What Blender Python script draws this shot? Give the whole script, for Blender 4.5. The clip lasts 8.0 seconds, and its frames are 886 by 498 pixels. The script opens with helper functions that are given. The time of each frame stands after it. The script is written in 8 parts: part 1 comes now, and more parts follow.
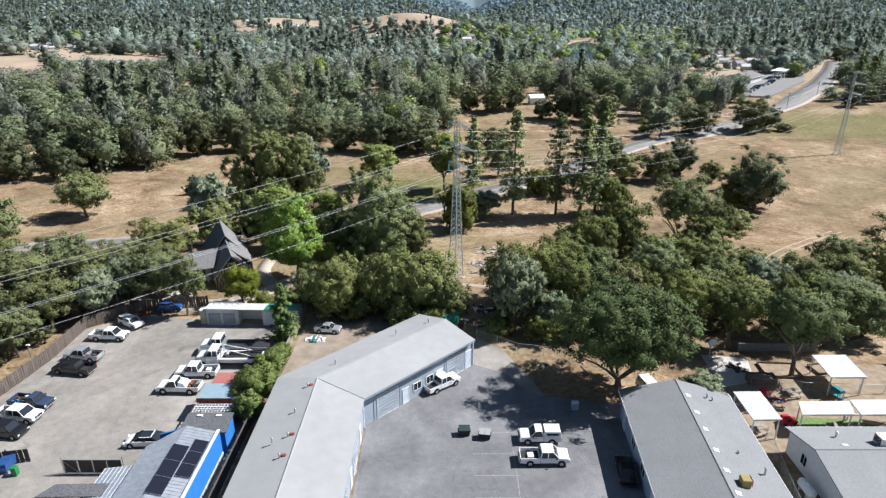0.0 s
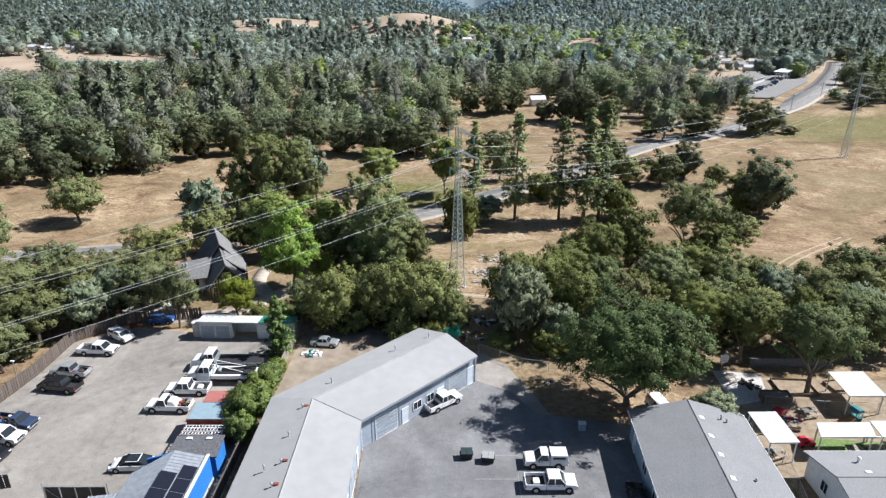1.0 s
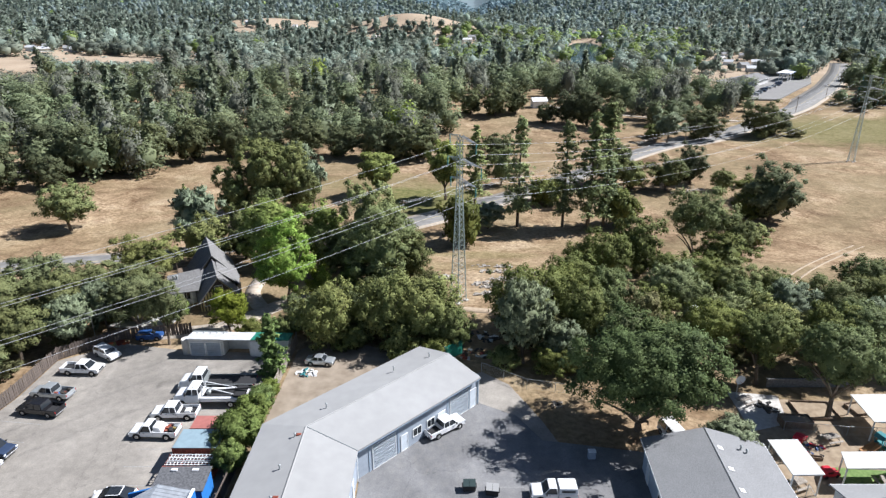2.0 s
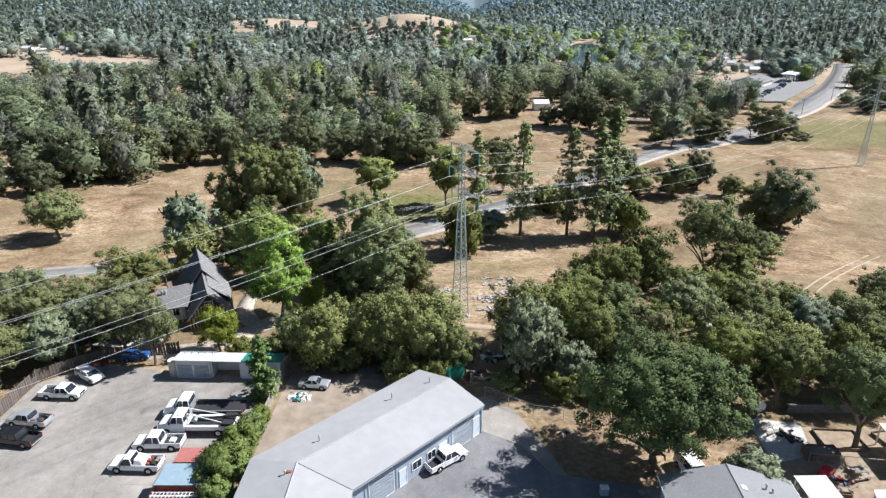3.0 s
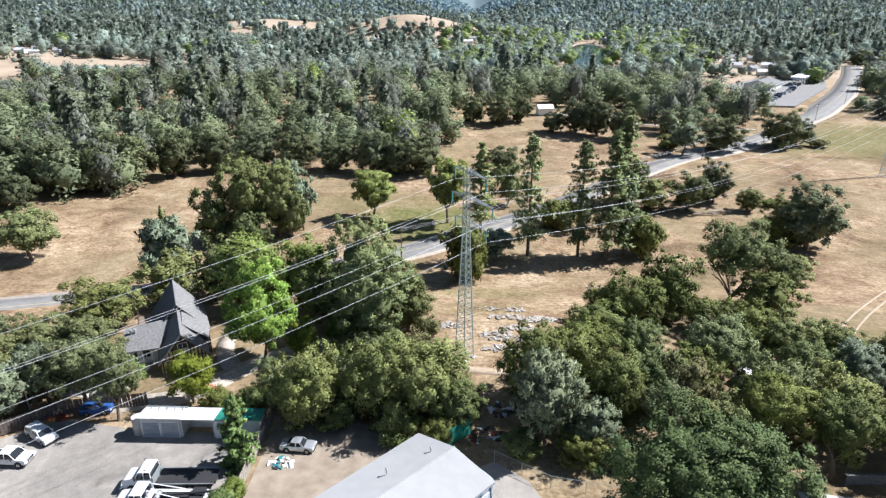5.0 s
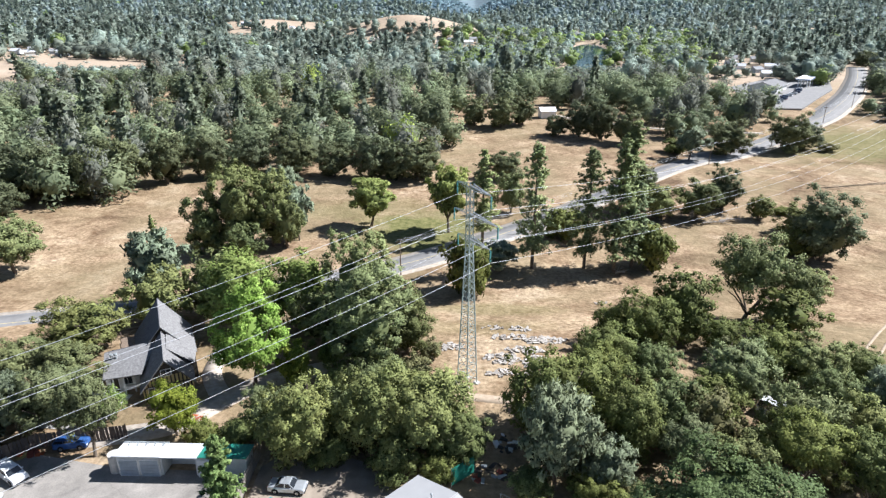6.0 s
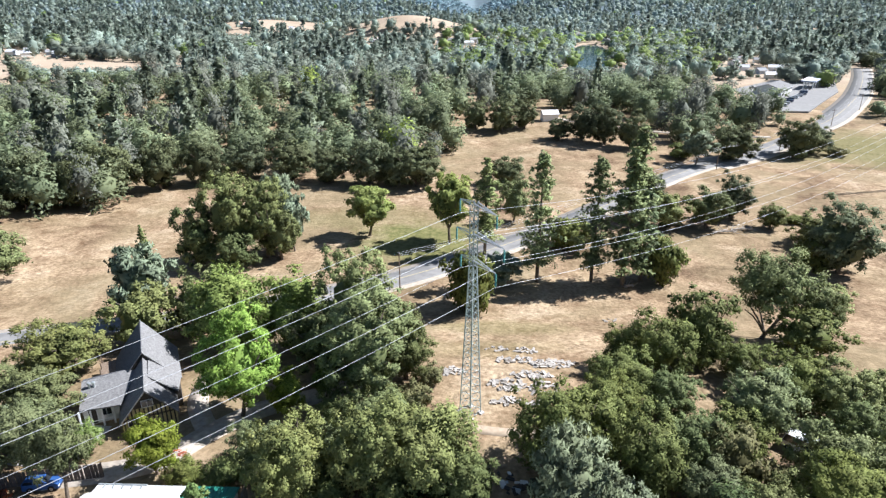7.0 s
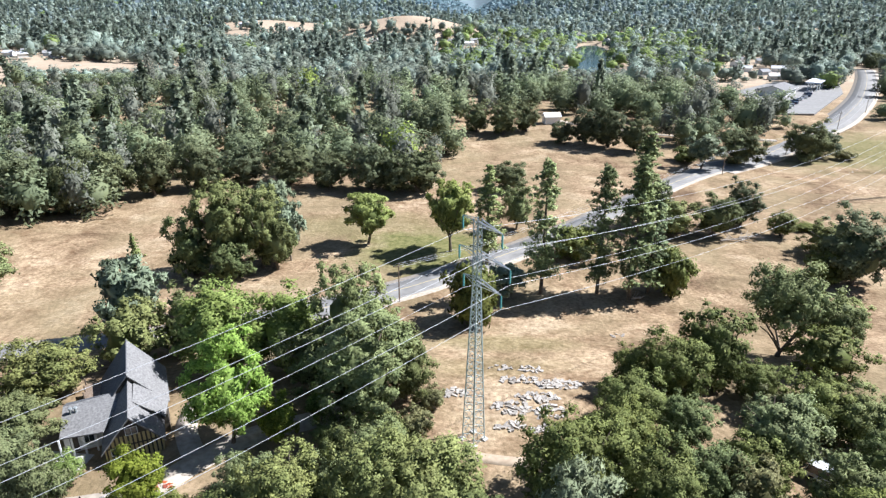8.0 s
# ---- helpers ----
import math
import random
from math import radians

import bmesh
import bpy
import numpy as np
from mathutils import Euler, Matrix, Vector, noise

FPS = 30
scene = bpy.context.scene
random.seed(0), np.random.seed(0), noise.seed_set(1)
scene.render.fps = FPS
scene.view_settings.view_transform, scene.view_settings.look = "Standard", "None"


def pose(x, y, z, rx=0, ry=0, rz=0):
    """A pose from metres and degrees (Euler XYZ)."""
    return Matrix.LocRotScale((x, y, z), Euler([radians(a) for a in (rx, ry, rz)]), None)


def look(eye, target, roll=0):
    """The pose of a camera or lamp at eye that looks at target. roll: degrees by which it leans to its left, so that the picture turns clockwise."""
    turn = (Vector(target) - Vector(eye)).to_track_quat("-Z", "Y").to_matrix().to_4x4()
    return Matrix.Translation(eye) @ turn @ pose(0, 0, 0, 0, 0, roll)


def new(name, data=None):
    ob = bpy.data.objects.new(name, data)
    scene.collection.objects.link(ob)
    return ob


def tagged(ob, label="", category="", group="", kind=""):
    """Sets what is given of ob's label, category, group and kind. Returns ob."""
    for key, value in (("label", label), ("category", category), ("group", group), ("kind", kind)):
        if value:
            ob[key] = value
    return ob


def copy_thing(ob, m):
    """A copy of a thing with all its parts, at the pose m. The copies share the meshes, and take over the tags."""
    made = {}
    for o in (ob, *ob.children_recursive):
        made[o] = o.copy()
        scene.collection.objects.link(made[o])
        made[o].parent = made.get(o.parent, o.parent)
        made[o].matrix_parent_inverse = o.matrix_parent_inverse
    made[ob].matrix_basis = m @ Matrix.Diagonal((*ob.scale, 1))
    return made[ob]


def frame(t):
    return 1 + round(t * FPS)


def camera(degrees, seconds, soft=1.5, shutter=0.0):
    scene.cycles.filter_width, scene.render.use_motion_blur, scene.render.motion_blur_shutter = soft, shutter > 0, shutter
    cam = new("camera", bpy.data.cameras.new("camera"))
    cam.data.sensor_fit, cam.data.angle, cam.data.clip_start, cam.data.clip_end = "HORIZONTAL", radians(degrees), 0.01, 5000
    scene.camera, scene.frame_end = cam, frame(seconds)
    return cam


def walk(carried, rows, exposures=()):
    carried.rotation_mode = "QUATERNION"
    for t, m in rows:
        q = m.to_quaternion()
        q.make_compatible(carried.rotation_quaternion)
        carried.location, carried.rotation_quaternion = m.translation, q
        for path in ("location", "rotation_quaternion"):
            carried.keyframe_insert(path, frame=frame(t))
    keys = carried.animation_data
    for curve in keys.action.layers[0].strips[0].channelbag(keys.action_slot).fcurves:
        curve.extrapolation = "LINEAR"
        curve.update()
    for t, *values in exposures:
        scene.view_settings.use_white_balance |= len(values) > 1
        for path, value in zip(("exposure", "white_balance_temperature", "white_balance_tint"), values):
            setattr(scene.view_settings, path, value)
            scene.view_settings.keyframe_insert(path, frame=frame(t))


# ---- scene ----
# ---------- camera: a drone flying ahead and climbing slightly, its gimbal at rest ----------
cam = camera(71.82, 8.0, soft=1.32)
TILT = 68.392
PATH = [
    (0.0, pose(0.00, 0.00, 45.22, TILT, 0, 0)),
    (0.5, pose(-0.07, 1.60, 45.36, TILT, 0, 0)),
    (1.0, pose(-0.14, 3.51, 45.50, TILT, 0, 0)),
    (1.5, pose(-0.21, 5.62, 45.65, TILT, 0, 0)),
    (3.0, pose(-0.44, 12.96, 46.13, TILT, 0, 0)),
    (3.5, pose(-0.52, 15.61, 46.30, TILT, 0, 0)),
    (4.0, pose(-0.60, 18.44, 46.47, TILT, 0, 0)),
    (4.5, pose(-0.68, 21.30, 46.65, TILT, 0, 0)),
    (6.0, pose(-0.94, 30.14, 47.21, TILT, 0, 0)),
    (6.5, pose(-1.03, 33.11, 47.41, TILT, 0, 0)),
    (7.0, pose(-1.13, 36.12, 47.61, TILT, 0, 0)),
    (7.5, pose(-1.22, 38.82, 47.82, TILT, 0, 0)),
    (8.0, pose(-1.32, 40.67, 48.03, TILT, 0, 0)),
]
walk(cam, PATH, exposures=[(0, 0.66, 6250, 11), (3, 0.78, 6200, 12), (8, 1.12, 6050, 12)])

# ---------- daylight ----------
SUN_EL, SUN_AZ = 46.0, 76.0          # degrees; azimuth clockwise from +y
world = bpy.data.worlds.new("sky_world")
world.use_nodes = True
scene.world = world
_n = world.node_tree.nodes
sky = _n.new("ShaderNodeTexSky")
sky.sky_type = "NISHITA"
sky.sun_disc = False
sky.sun_elevation, sky.sun_rotation = radians(SUN_EL), radians(SUN_AZ)
sky.air_density, sky.dust_density, sky.ozone_density = 1.0, 0.35, 1.6
world.node_tree.links.new(sky.outputs[0], _n["Background"].inputs[0])
_n["Background"].inputs[1].default_value = 0.044
sun = new("sun", bpy.data.lights.new("sun", "SUN"))
sun.data.energy, sun.data.angle, sun.data.color = 5.0, radians(0.53), (1.0, 0.985, 0.968)
_s = Vector((math.sin(radians(SUN_AZ)) * math.cos(radians(SUN_EL)), math.cos(radians(SUN_AZ)) * math.cos(radians(SUN_EL)), math.sin(radians(SUN_EL))))
sun.matrix_world = look(_s * 300, (0, 0, 0))
# ---------- materials ----------
def ramp_mat(name, stops, scale=1.0, rough=0.8, metal=0.0, bump=0.0, bump_scale=8.0, big=0.12, detail=6.0, per=None, var=0.0, spec=0.3, space="Object", dist=0.02):
    """Noise-driven colour between stops, a second broad noise that shifts the value, fine relief. per: 'object' or 'island' tint by var."""
    m = bpy.data.materials.new(name)
    m.use_nodes = True
    t = m.node_tree
    N, L = t.nodes, t.links
    b = N["Principled BSDF"]
    b.inputs["Roughness"].default_value, b.inputs["Metallic"].default_value = rough, metal
    b.inputs["Specular IOR Level"].default_value = spec
    co = N.new("ShaderNodeTexCoord")
    fine = N.new("ShaderNodeTexNoise")
    fine.inputs["Scale"].default_value, fine.inputs["Detail"].default_value = scale, detail
    L.new(co.outputs[space], fine.inputs["Vector"])
    ramp = N.new("ShaderNodeValToRGB")
    while len(ramp.color_ramp.elements) < len(stops):
        ramp.color_ramp.elements.new(0.5)
    for e, (p, c) in zip(ramp.color_ramp.elements, stops):
        e.position, e.color = p, (*c, 1)
    L.new(fine.outputs["Fac"], ramp.inputs["Fac"])
    broad = N.new("ShaderNodeTexNoise")
    broad.inputs["Scale"].default_value, broad.inputs["Detail"].default_value = scale * big, 3.0
    L.new(co.outputs[space], broad.inputs["Vector"])
    val = N.new("ShaderNodeMapRange")
    for k, v in zip(("From Min", "From Max", "To Min", "To Max"), (0.3, 0.7, 0.95, 1.05)):
        val.inputs[k].default_value = v
    L.new(broad.outputs["Fac"], val.inputs["Value"])
    hsv = N.new("ShaderNodeHueSaturation")
    L.new(ramp.outputs["Color"], hsv.inputs["Color"])
    if per:
        src = N.new("ShaderNodeObjectInfo" if per == "object" else "ShaderNodeNewGeometry")
        r = N.new("ShaderNodeMapRange")
        r.inputs["To Min"].default_value, r.inputs["To Max"].default_value = 1 - var, 1 + var
        L.new(src.outputs["Random" if per == "object" else "Random Per Island"], r.inputs["Value"])
        mul = N.new("ShaderNodeMath")
        mul.operation = "MULTIPLY"
        L.new(val.outputs[0], mul.inputs[0])
        L.new(r.outputs[0], mul.inputs[1])
        L.new(mul.outputs[0], hsv.inputs["Value"])
    else:
        L.new(val.outputs[0], hsv.inputs["Value"])
    L.new(hsv.outputs["Color"], b.inputs["Base Color"])
    if bump:
        bn = N.new("ShaderNodeTexNoise")
        bn.inputs["Scale"].default_value, bn.inputs["Detail"].default_value = bump_scale, 4.0
        L.new(co.outputs[space], bn.inputs["Vector"])
        bp = N.new("ShaderNodeBump")
        bp.inputs["Strength"].default_value, bp.inputs["Distance"].default_value = bump, dist
        L.new(bn.outputs["Fac"], bp.inputs["Height"])
        L.new(bp.outputs["Normal"], b.inputs["Normal"])
    return m


def plain(name, c, rough=0.5, metal=0.0, spread=0.08, scale=2.0, spec=0.4, bump=0.0):
    lo, hi = tuple(v * (1 - spread) for v in c), tuple(min(1, v * (1 + spread)) for v in c)
    return ramp_mat(name, [(0.3, lo), (0.7, hi)], scale, rough, metal, bump=bump, spec=spec)


def leaf_mat(name, dark, light, pass_light=0.14, var=0.26, hue=0.010, patch=0.35, broad=0.0):
    """Foliage: tint per leaf spray, per patch of crown and per tree, some light passes through."""
    m = bpy.data.materials.new(name)
    m.use_nodes = True
    t = m.node_tree
    N, L = t.nodes, t.links
    b = N["Principled BSDF"]
    b.inputs["Roughness"].default_value, b.inputs["Specular IOR Level"].default_value = 0.7, 0.15
    geo, info, co = N.new("ShaderNodeNewGeometry"), N.new("ShaderNodeObjectInfo"), N.new("ShaderNodeTexCoord")
    ramp = N.new("ShaderNodeValToRGB")
    ramp.color_ramp.elements[0].color, ramp.color_ramp.elements[1].color = (*dark, 1), (*light, 1)
    L.new(geo.outputs["Random Per Island"], ramp.inputs["Fac"])

    def ranged(socket, f0, f1, t0, t1):
        r = N.new("ShaderNodeMapRange")
        for k, v in zip(("From Min", "From Max", "To Min", "To Max"), (f0, f1, t0, t1)):
            r.inputs[k].default_value = v
        L.new(socket, r.inputs["Value"])
        return r.outputs[0]

    def noise_at(scale, detail):
        n = N.new("ShaderNodeTexNoise")
        n.inputs["Scale"].default_value, n.inputs["Detail"].default_value = scale, detail
        L.new(co.outputs["Object"], n.inputs["Vector"])
        return n.outputs["Fac"]

    def times(p, q):
        x = N.new("ShaderNodeMath")
        x.operation = "MULTIPLY"
        L.new(p, x.inputs[0])
        L.new(q, x.inputs[1])
        return x.outputs[0]

    value = times(ranged(info.outputs["Random"], 0, 1, 1 - var, 1 + var), ranged(noise_at(patch, 3.0), 0.3, 0.7, 0.8, 1.2))
    if broad:                                  # stands of trees differ over some tens of metres
        value = times(value, ranged(noise_at(broad, 4.0), 0.3, 0.7, 0.7, 1.35))
    h = N.new("ShaderNodeHueSaturation")
    L.new(value, h.inputs["Value"])
    own, part_of = N.new("ShaderNodeMath"), N.new("ShaderNodeMath")               # each tree leans to yellow or to blue-green
    own.operation, own.inputs[1].default_value, part_of.operation = "MULTIPLY", 17.0, "FRACT"
    L.new(info.outputs["Random"], own.inputs[0])
    L.new(own.outputs[0], part_of.inputs[0])
    shift = N.new("ShaderNodeMath")
    L.new(ranged(noise_at(patch * 0.6, 2.0), 0.3, 0.7, 0.5 - hue, 0.5 + hue), shift.inputs[0])
    L.new(ranged(part_of.outputs[0], 0, 1, -1.6 * hue, 1.6 * hue), shift.inputs[1])
    L.new(shift.outputs[0], h.inputs["Hue"])
    L.new(ranged(part_of.outputs[0], 0, 1, 1.08, 0.86), h.inputs["Saturation"])
    L.new(ramp.outputs["Color"], h.inputs["Color"])
    L.new(h.outputs["Color"], b.inputs["Base Color"])
    tr = N.new("ShaderNodeBsdfTranslucent")
    L.new(h.outputs["Color"], tr.inputs["Color"])
    mix = N.new("ShaderNodeMixShader")
    mix.inputs[0].default_value = pass_light
    L.new(b.outputs[0], mix.inputs[1])
    L.new(tr.outputs[0], mix.inputs[2])
    L.new(mix.outputs[0], N["Material Output"].inputs["Surface"])
    return m


M_OAK = leaf_mat("oak_leaves", (0.145, 0.166, 0.062), (0.249, 0.281, 0.109))
M_OLIVE = leaf_mat("olive_oak_leaves", (0.138, 0.166, 0.062), (0.246, 0.282, 0.108), var=0.08)
M_TALL = leaf_mat("tall_oak_leaves", (0.149, 0.177, 0.071), (0.257, 0.298, 0.123), var=0.08)
M_FENCE = leaf_mat("dusty_oak_leaves", (0.120, 0.138, 0.060), (0.210, 0.236, 0.104), var=0.16)
M_LIVE = leaf_mat("live_oak_leaves", (0.104, 0.130, 0.040), (0.195, 0.227, 0.072), var=0.14)
M_GREEN = leaf_mat("fresh_oak_leaves", (0.168, 0.227, 0.058), (0.299, 0.378, 0.103))
M_DEEP = leaf_mat("deep_green_oak_leaves", (0.072, 0.102, 0.030), (0.148, 0.196, 0.059), var=0.05)
M_BRUSH = leaf_mat("dry_shrub_leaves", (0.135, 0.135, 0.059), (0.270, 0.265, 0.117))
M_GREY = leaf_mat("grey_foliage", (0.161, 0.197, 0.118), (0.262, 0.312, 0.193), var=0.12)
M_PINE = leaf_mat("pine_needles", (0.168, 0.210, 0.088), (0.317, 0.378, 0.160), patch=0.2)
M_BRIGHT = leaf_mat("bright_leaves", (0.170, 0.282, 0.030), (0.429, 0.614, 0.085), 0.38, 0.08, hue=0.003)
M_VINE = leaf_mat("drooping_green_leaves", (0.121, 0.168, 0.039), (0.324, 0.399, 0.107), 0.38, 0.1)
M_CONIFER = leaf_mat("light_conifer_needles", (0.132, 0.204, 0.054), (0.365, 0.485, 0.143), 0.35, 0.1)
M_YELLOW = leaf_mat("yellow_green_leaves", (0.135, 0.189, 0.034), (0.344, 0.419, 0.091), 0.38, 0.1)
M_WILLOW = leaf_mat("willow_leaves", (0.179, 0.220, 0.065), (0.390, 0.433, 0.135), 0.38, 0.1)
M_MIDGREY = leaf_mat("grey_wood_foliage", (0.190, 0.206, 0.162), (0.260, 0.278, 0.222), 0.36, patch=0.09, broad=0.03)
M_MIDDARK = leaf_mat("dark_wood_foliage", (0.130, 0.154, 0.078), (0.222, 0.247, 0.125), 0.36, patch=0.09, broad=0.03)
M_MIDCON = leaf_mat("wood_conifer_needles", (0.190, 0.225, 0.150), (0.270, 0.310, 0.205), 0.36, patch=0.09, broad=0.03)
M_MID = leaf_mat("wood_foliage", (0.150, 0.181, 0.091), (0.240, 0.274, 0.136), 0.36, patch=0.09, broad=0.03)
# distance haze put into the next five base colours: paler, bluer further off
M_HAZE = leaf_mat("hazed_far_foliage", (0.210, 0.243, 0.184), (0.283, 0.316, 0.240), 0.36, patch=0.07, broad=0.02)
M_HAZEDARK = leaf_mat("hazed_dark_foliage", (0.191, 0.227, 0.176), (0.270, 0.304, 0.230), 0.36, patch=0.07, broad=0.02)
M_HAZEGREY = leaf_mat("hazed_grey_foliage", (0.227, 0.278, 0.238), (0.296, 0.352, 0.298), 0.36, patch=0.07, broad=0.02)
M_HAZECON = leaf_mat("hazed_conifer_foliage", (0.229, 0.285, 0.229), (0.325, 0.378, 0.306), 0.36, patch=0.07, broad=0.02)
M_HAZEDIST = leaf_mat("hazed_distant_foliage", (0.223, 0.290, 0.268), (0.287, 0.356, 0.328), 0.36, patch=0.05, broad=0.01)
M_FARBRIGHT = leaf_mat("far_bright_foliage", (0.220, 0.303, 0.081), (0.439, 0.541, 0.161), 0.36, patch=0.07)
# hill forest: the strongest haze, put into a blue base colour
M_HAZEHILL = leaf_mat("hazed_hill_foliage", (0.234, 0.338, 0.380), (0.284, 0.401, 0.446), 0.36, patch=0.03, broad=0.006)
M_BARK = ramp_mat("bark", [(0.3, (0.09, 0.07, 0.05)), (0.7, (0.22, 0.18, 0.14))], 6, 0.95, bump=0.6)
M_DEAD = ramp_mat("weathered_wood", [(0.3, (0.22, 0.19, 0.16)), (0.7, (0.42, 0.38, 0.33))], 5, 0.9, bump=0.5)

M_ASPH = ramp_mat("dark_asphalt", [(0.30, (0.172, 0.172, 0.176)), (0.5, (0.188, 0.188, 0.190)), (0.75, (0.214, 0.211, 0.206))], 1.1, 0.92, bump=0.35, bump_scale=30, big=0.25, detail=12, spec=0.2)
M_LOT = ramp_mat("pale_worn_asphalt", [(0.28, (0.245, 0.226, 0.200)), (0.5, (0.275, 0.254, 0.226)), (0.75, (0.320, 0.294, 0.258))], 0.9, 0.95, bump=0.35, bump_scale=25, big=0.3, detail=12, spec=0.2)


def weather(m, crack=0.13, stain=0.07, depth=0.78):
    """Cracks in a wandering net and broad stains over an asphalt material."""
    t = m.node_tree
    N, L = t.nodes, t.links
    b = N["Principled BSDF"]
    src = b.inputs["Base Color"].links[0].from_socket
    co = N.new("ShaderNodeTexCoord")

    def value(node, out, f0, f1, t0, t1):
        r = N.new("ShaderNodeMapRange")
        for k, v in zip(("From Min", "From Max", "To Min", "To Max"), (f0, f1, t0, t1)):
            r.inputs[k].default_value = v
        L.new(node.outputs[out], r.inputs["Value"])
        return r.outputs[0]

    def noise(scale, detail, dist=0.0):
        n = N.new("ShaderNodeTexNoise")
        n.inputs["Scale"].default_value, n.inputs["Detail"].default_value, n.inputs["Distortion"].default_value = scale, detail, dist
        L.new(co.outputs["Object"], n.inputs["Vector"])
        return n

    wob, add = noise(0.7, 5), N.new("ShaderNodeMix")
    add.data_type, add.blend_type = "RGBA", "ADD"
    add.inputs[0].default_value = 1.6
    L.new(co.outputs["Object"], add.inputs[6])
    L.new(wob.outputs["Color"], add.inputs[7])
    add.clamp_factor = False
    vo = N.new("ShaderNodeTexVoronoi")
    vo.feature = "DISTANCE_TO_EDGE"
    vo.inputs["Scale"].default_value = crack
    L.new(add.outputs[2], vo.inputs["Vector"])
    col = src
    for f in (value(vo, "Distance", 0.0, 0.007, depth, 1.0), value(noise(stain, 9, 1.5), "Fac", 0.35, 0.68, 0.80, 1.26), value(noise(0.45, 8, 1.2), "Fac", 0.24, 0.36, 0.72, 1.0), value(noise(7.0, 5), "Fac", 0.3, 0.7, 0.88, 1.12)):
        x = N.new("ShaderNodeMix")
        x.data_type, x.blend_type = "RGBA", "MULTIPLY"
        x.inputs[0].default_value = 1.0
        L.new(col, x.inputs[6])
        L.new(f, x.inputs[7])
        col = x.outputs[2]
    L.new(col, b.inputs["Base Color"])


weather(M_ASPH)
weather(M_LOT, 0.10, 0.06, 0.86)
M_ROAD = ramp_mat("road_asphalt", [(0.3, (0.195, 0.190, 0.182)), (0.7, (0.270, 0.262, 0.248))], 0.6, 0.9, bump=0.2, bump_scale=20)
M_SHOULDER = ramp_mat("gravel_shoulder", [(0.3, (0.36, 0.30, 0.24)), (0.7, (0.52, 0.46, 0.38))], 1.5, 0.95, bump=0.4, bump_scale=14)
M_TRACK = ramp_mat("bare_wheel_track", [(0.3, (0.34, 0.26, 0.18)), (0.7, (0.46, 0.37, 0.27))], 1.5, 0.95, bump=0.4)
M_CONC = ramp_mat("concrete", [(0.3, (0.42, 0.40, 0.37)), (0.7, (0.58, 0.56, 0.52))], 2, 0.9, bump=0.3, bump_scale=15)
M_PAINT = plain("worn_white_line", (0.30, 0.30, 0.29), 0.8, spread=0.25, scale=6)
M_SAND = ramp_mat("bark_chip_play_ground", [(0.3, (0.232, 0.172, 0.116)), (0.7, (0.361, 0.288, 0.202))], 1.2, 0.95, bump=0.4, bump_scale=12)
M_TURF = ramp_mat("artificial_turf", [(0.3, (0.10, 0.17, 0.05)), (0.7, (0.20, 0.28, 0.10))], 3, 0.95, bump=0.3)
M_DIRT = ramp_mat("bare_dirt", [(0.3, (0.235, 0.190, 0.142)), (0.7, (0.345, 0.288, 0.225))], 0.7, 0.95, bump=0.4, bump_scale=6)
M_ROOFW = ramp_mat("pale_grey_roll_roofing", [(0.3, (0.325, 0.325, 0.322)), (0.7, (0.358, 0.358, 0.354))], 0.8, 0.8, bump=0.15, bump_scale=20)
M_SHINGLE = ramp_mat("grey_asphalt_shingle", [(0.35, (0.205, 0.208, 0.212)), (0.65, (0.275, 0.278, 0.282))], 9, 0.9, bump=0.5, bump_scale=22, big=0.05)
M_SHINGLE2 = ramp_mat("mid_grey_shingle", [(0.35, (0.245, 0.248, 0.250)), (0.65, (0.305, 0.308, 0.310))], 8, 0.9, bump=0.4, bump_scale=22, big=0.05)
M_SLATE = ramp_mat("dark_slate_shingle", [(0.3, (0.075, 0.078, 0.085)), (0.7, (0.17, 0.172, 0.18))], 5, 0.85, bump=0.6, bump_scale=10)
M_SLATE2 = ramp_mat("weathered_shake", [(0.3, (0.13, 0.128, 0.125)), (0.7, (0.26, 0.255, 0.25))], 4, 0.9, bump=0.6, bump_scale=10)
M_SIDING = plain("pale_blue_grey_siding", (0.33, 0.375, 0.435), 0.7, bump=0.1)
M_BLUEWALL = plain("slate_blue_wall", (0.30, 0.38, 0.47), 0.7, bump=0.1)
M_ROLLUP = plain("pale_roll_up_door", (0.60, 0.66, 0.72), 0.55)
M_TRIM = plain("white_trim", (0.76, 0.77, 0.77), 0.6)
M_WHITE = plain("white_paint", (0.80, 0.80, 0.79), 0.5, spread=0.04)
M_CREAM = plain("off_white_wall", (0.66, 0.66, 0.64), 0.75, bump=0.1)
M_DARK = plain("dark_void", (0.02, 0.02, 0.022), 0.8)
M_BLUE = plain("bright_blue_wall", (0.035, 0.20, 0.56), 0.6, bump=0.1)
M_BLUEDK = plain("dark_blue_metal", (0.03, 0.09, 0.26), 0.5)
M_GALV = plain("galvanised_roof", (0.50, 0.53, 0.56), 0.38, 0.55, spread=0.15)
M_GREENROOF = plain("green_metal_roof", (0.03, 0.22, 0.16), 0.45, 0.2)
M_SOLAR = plain("solar_cell", (0.018, 0.020, 0.032), 0.22, 0.1)
M_RUST = ramp_mat("rusty_red_metal", [(0.3, (0.16, 0.04, 0.03)), (0.7, (0.34, 0.10, 0.06))], 3, 0.75)
M_BROWNFENCE = ramp_mat("brown_board", [(0.3, (0.10, 0.08, 0.07)), (0.7, (0.17, 0.14, 0.12))], 3, 0.9, per="object", var=0.15)
M_MESH = plain("dark_shade_mesh", (0.07, 0.062, 0.055), 0.9)
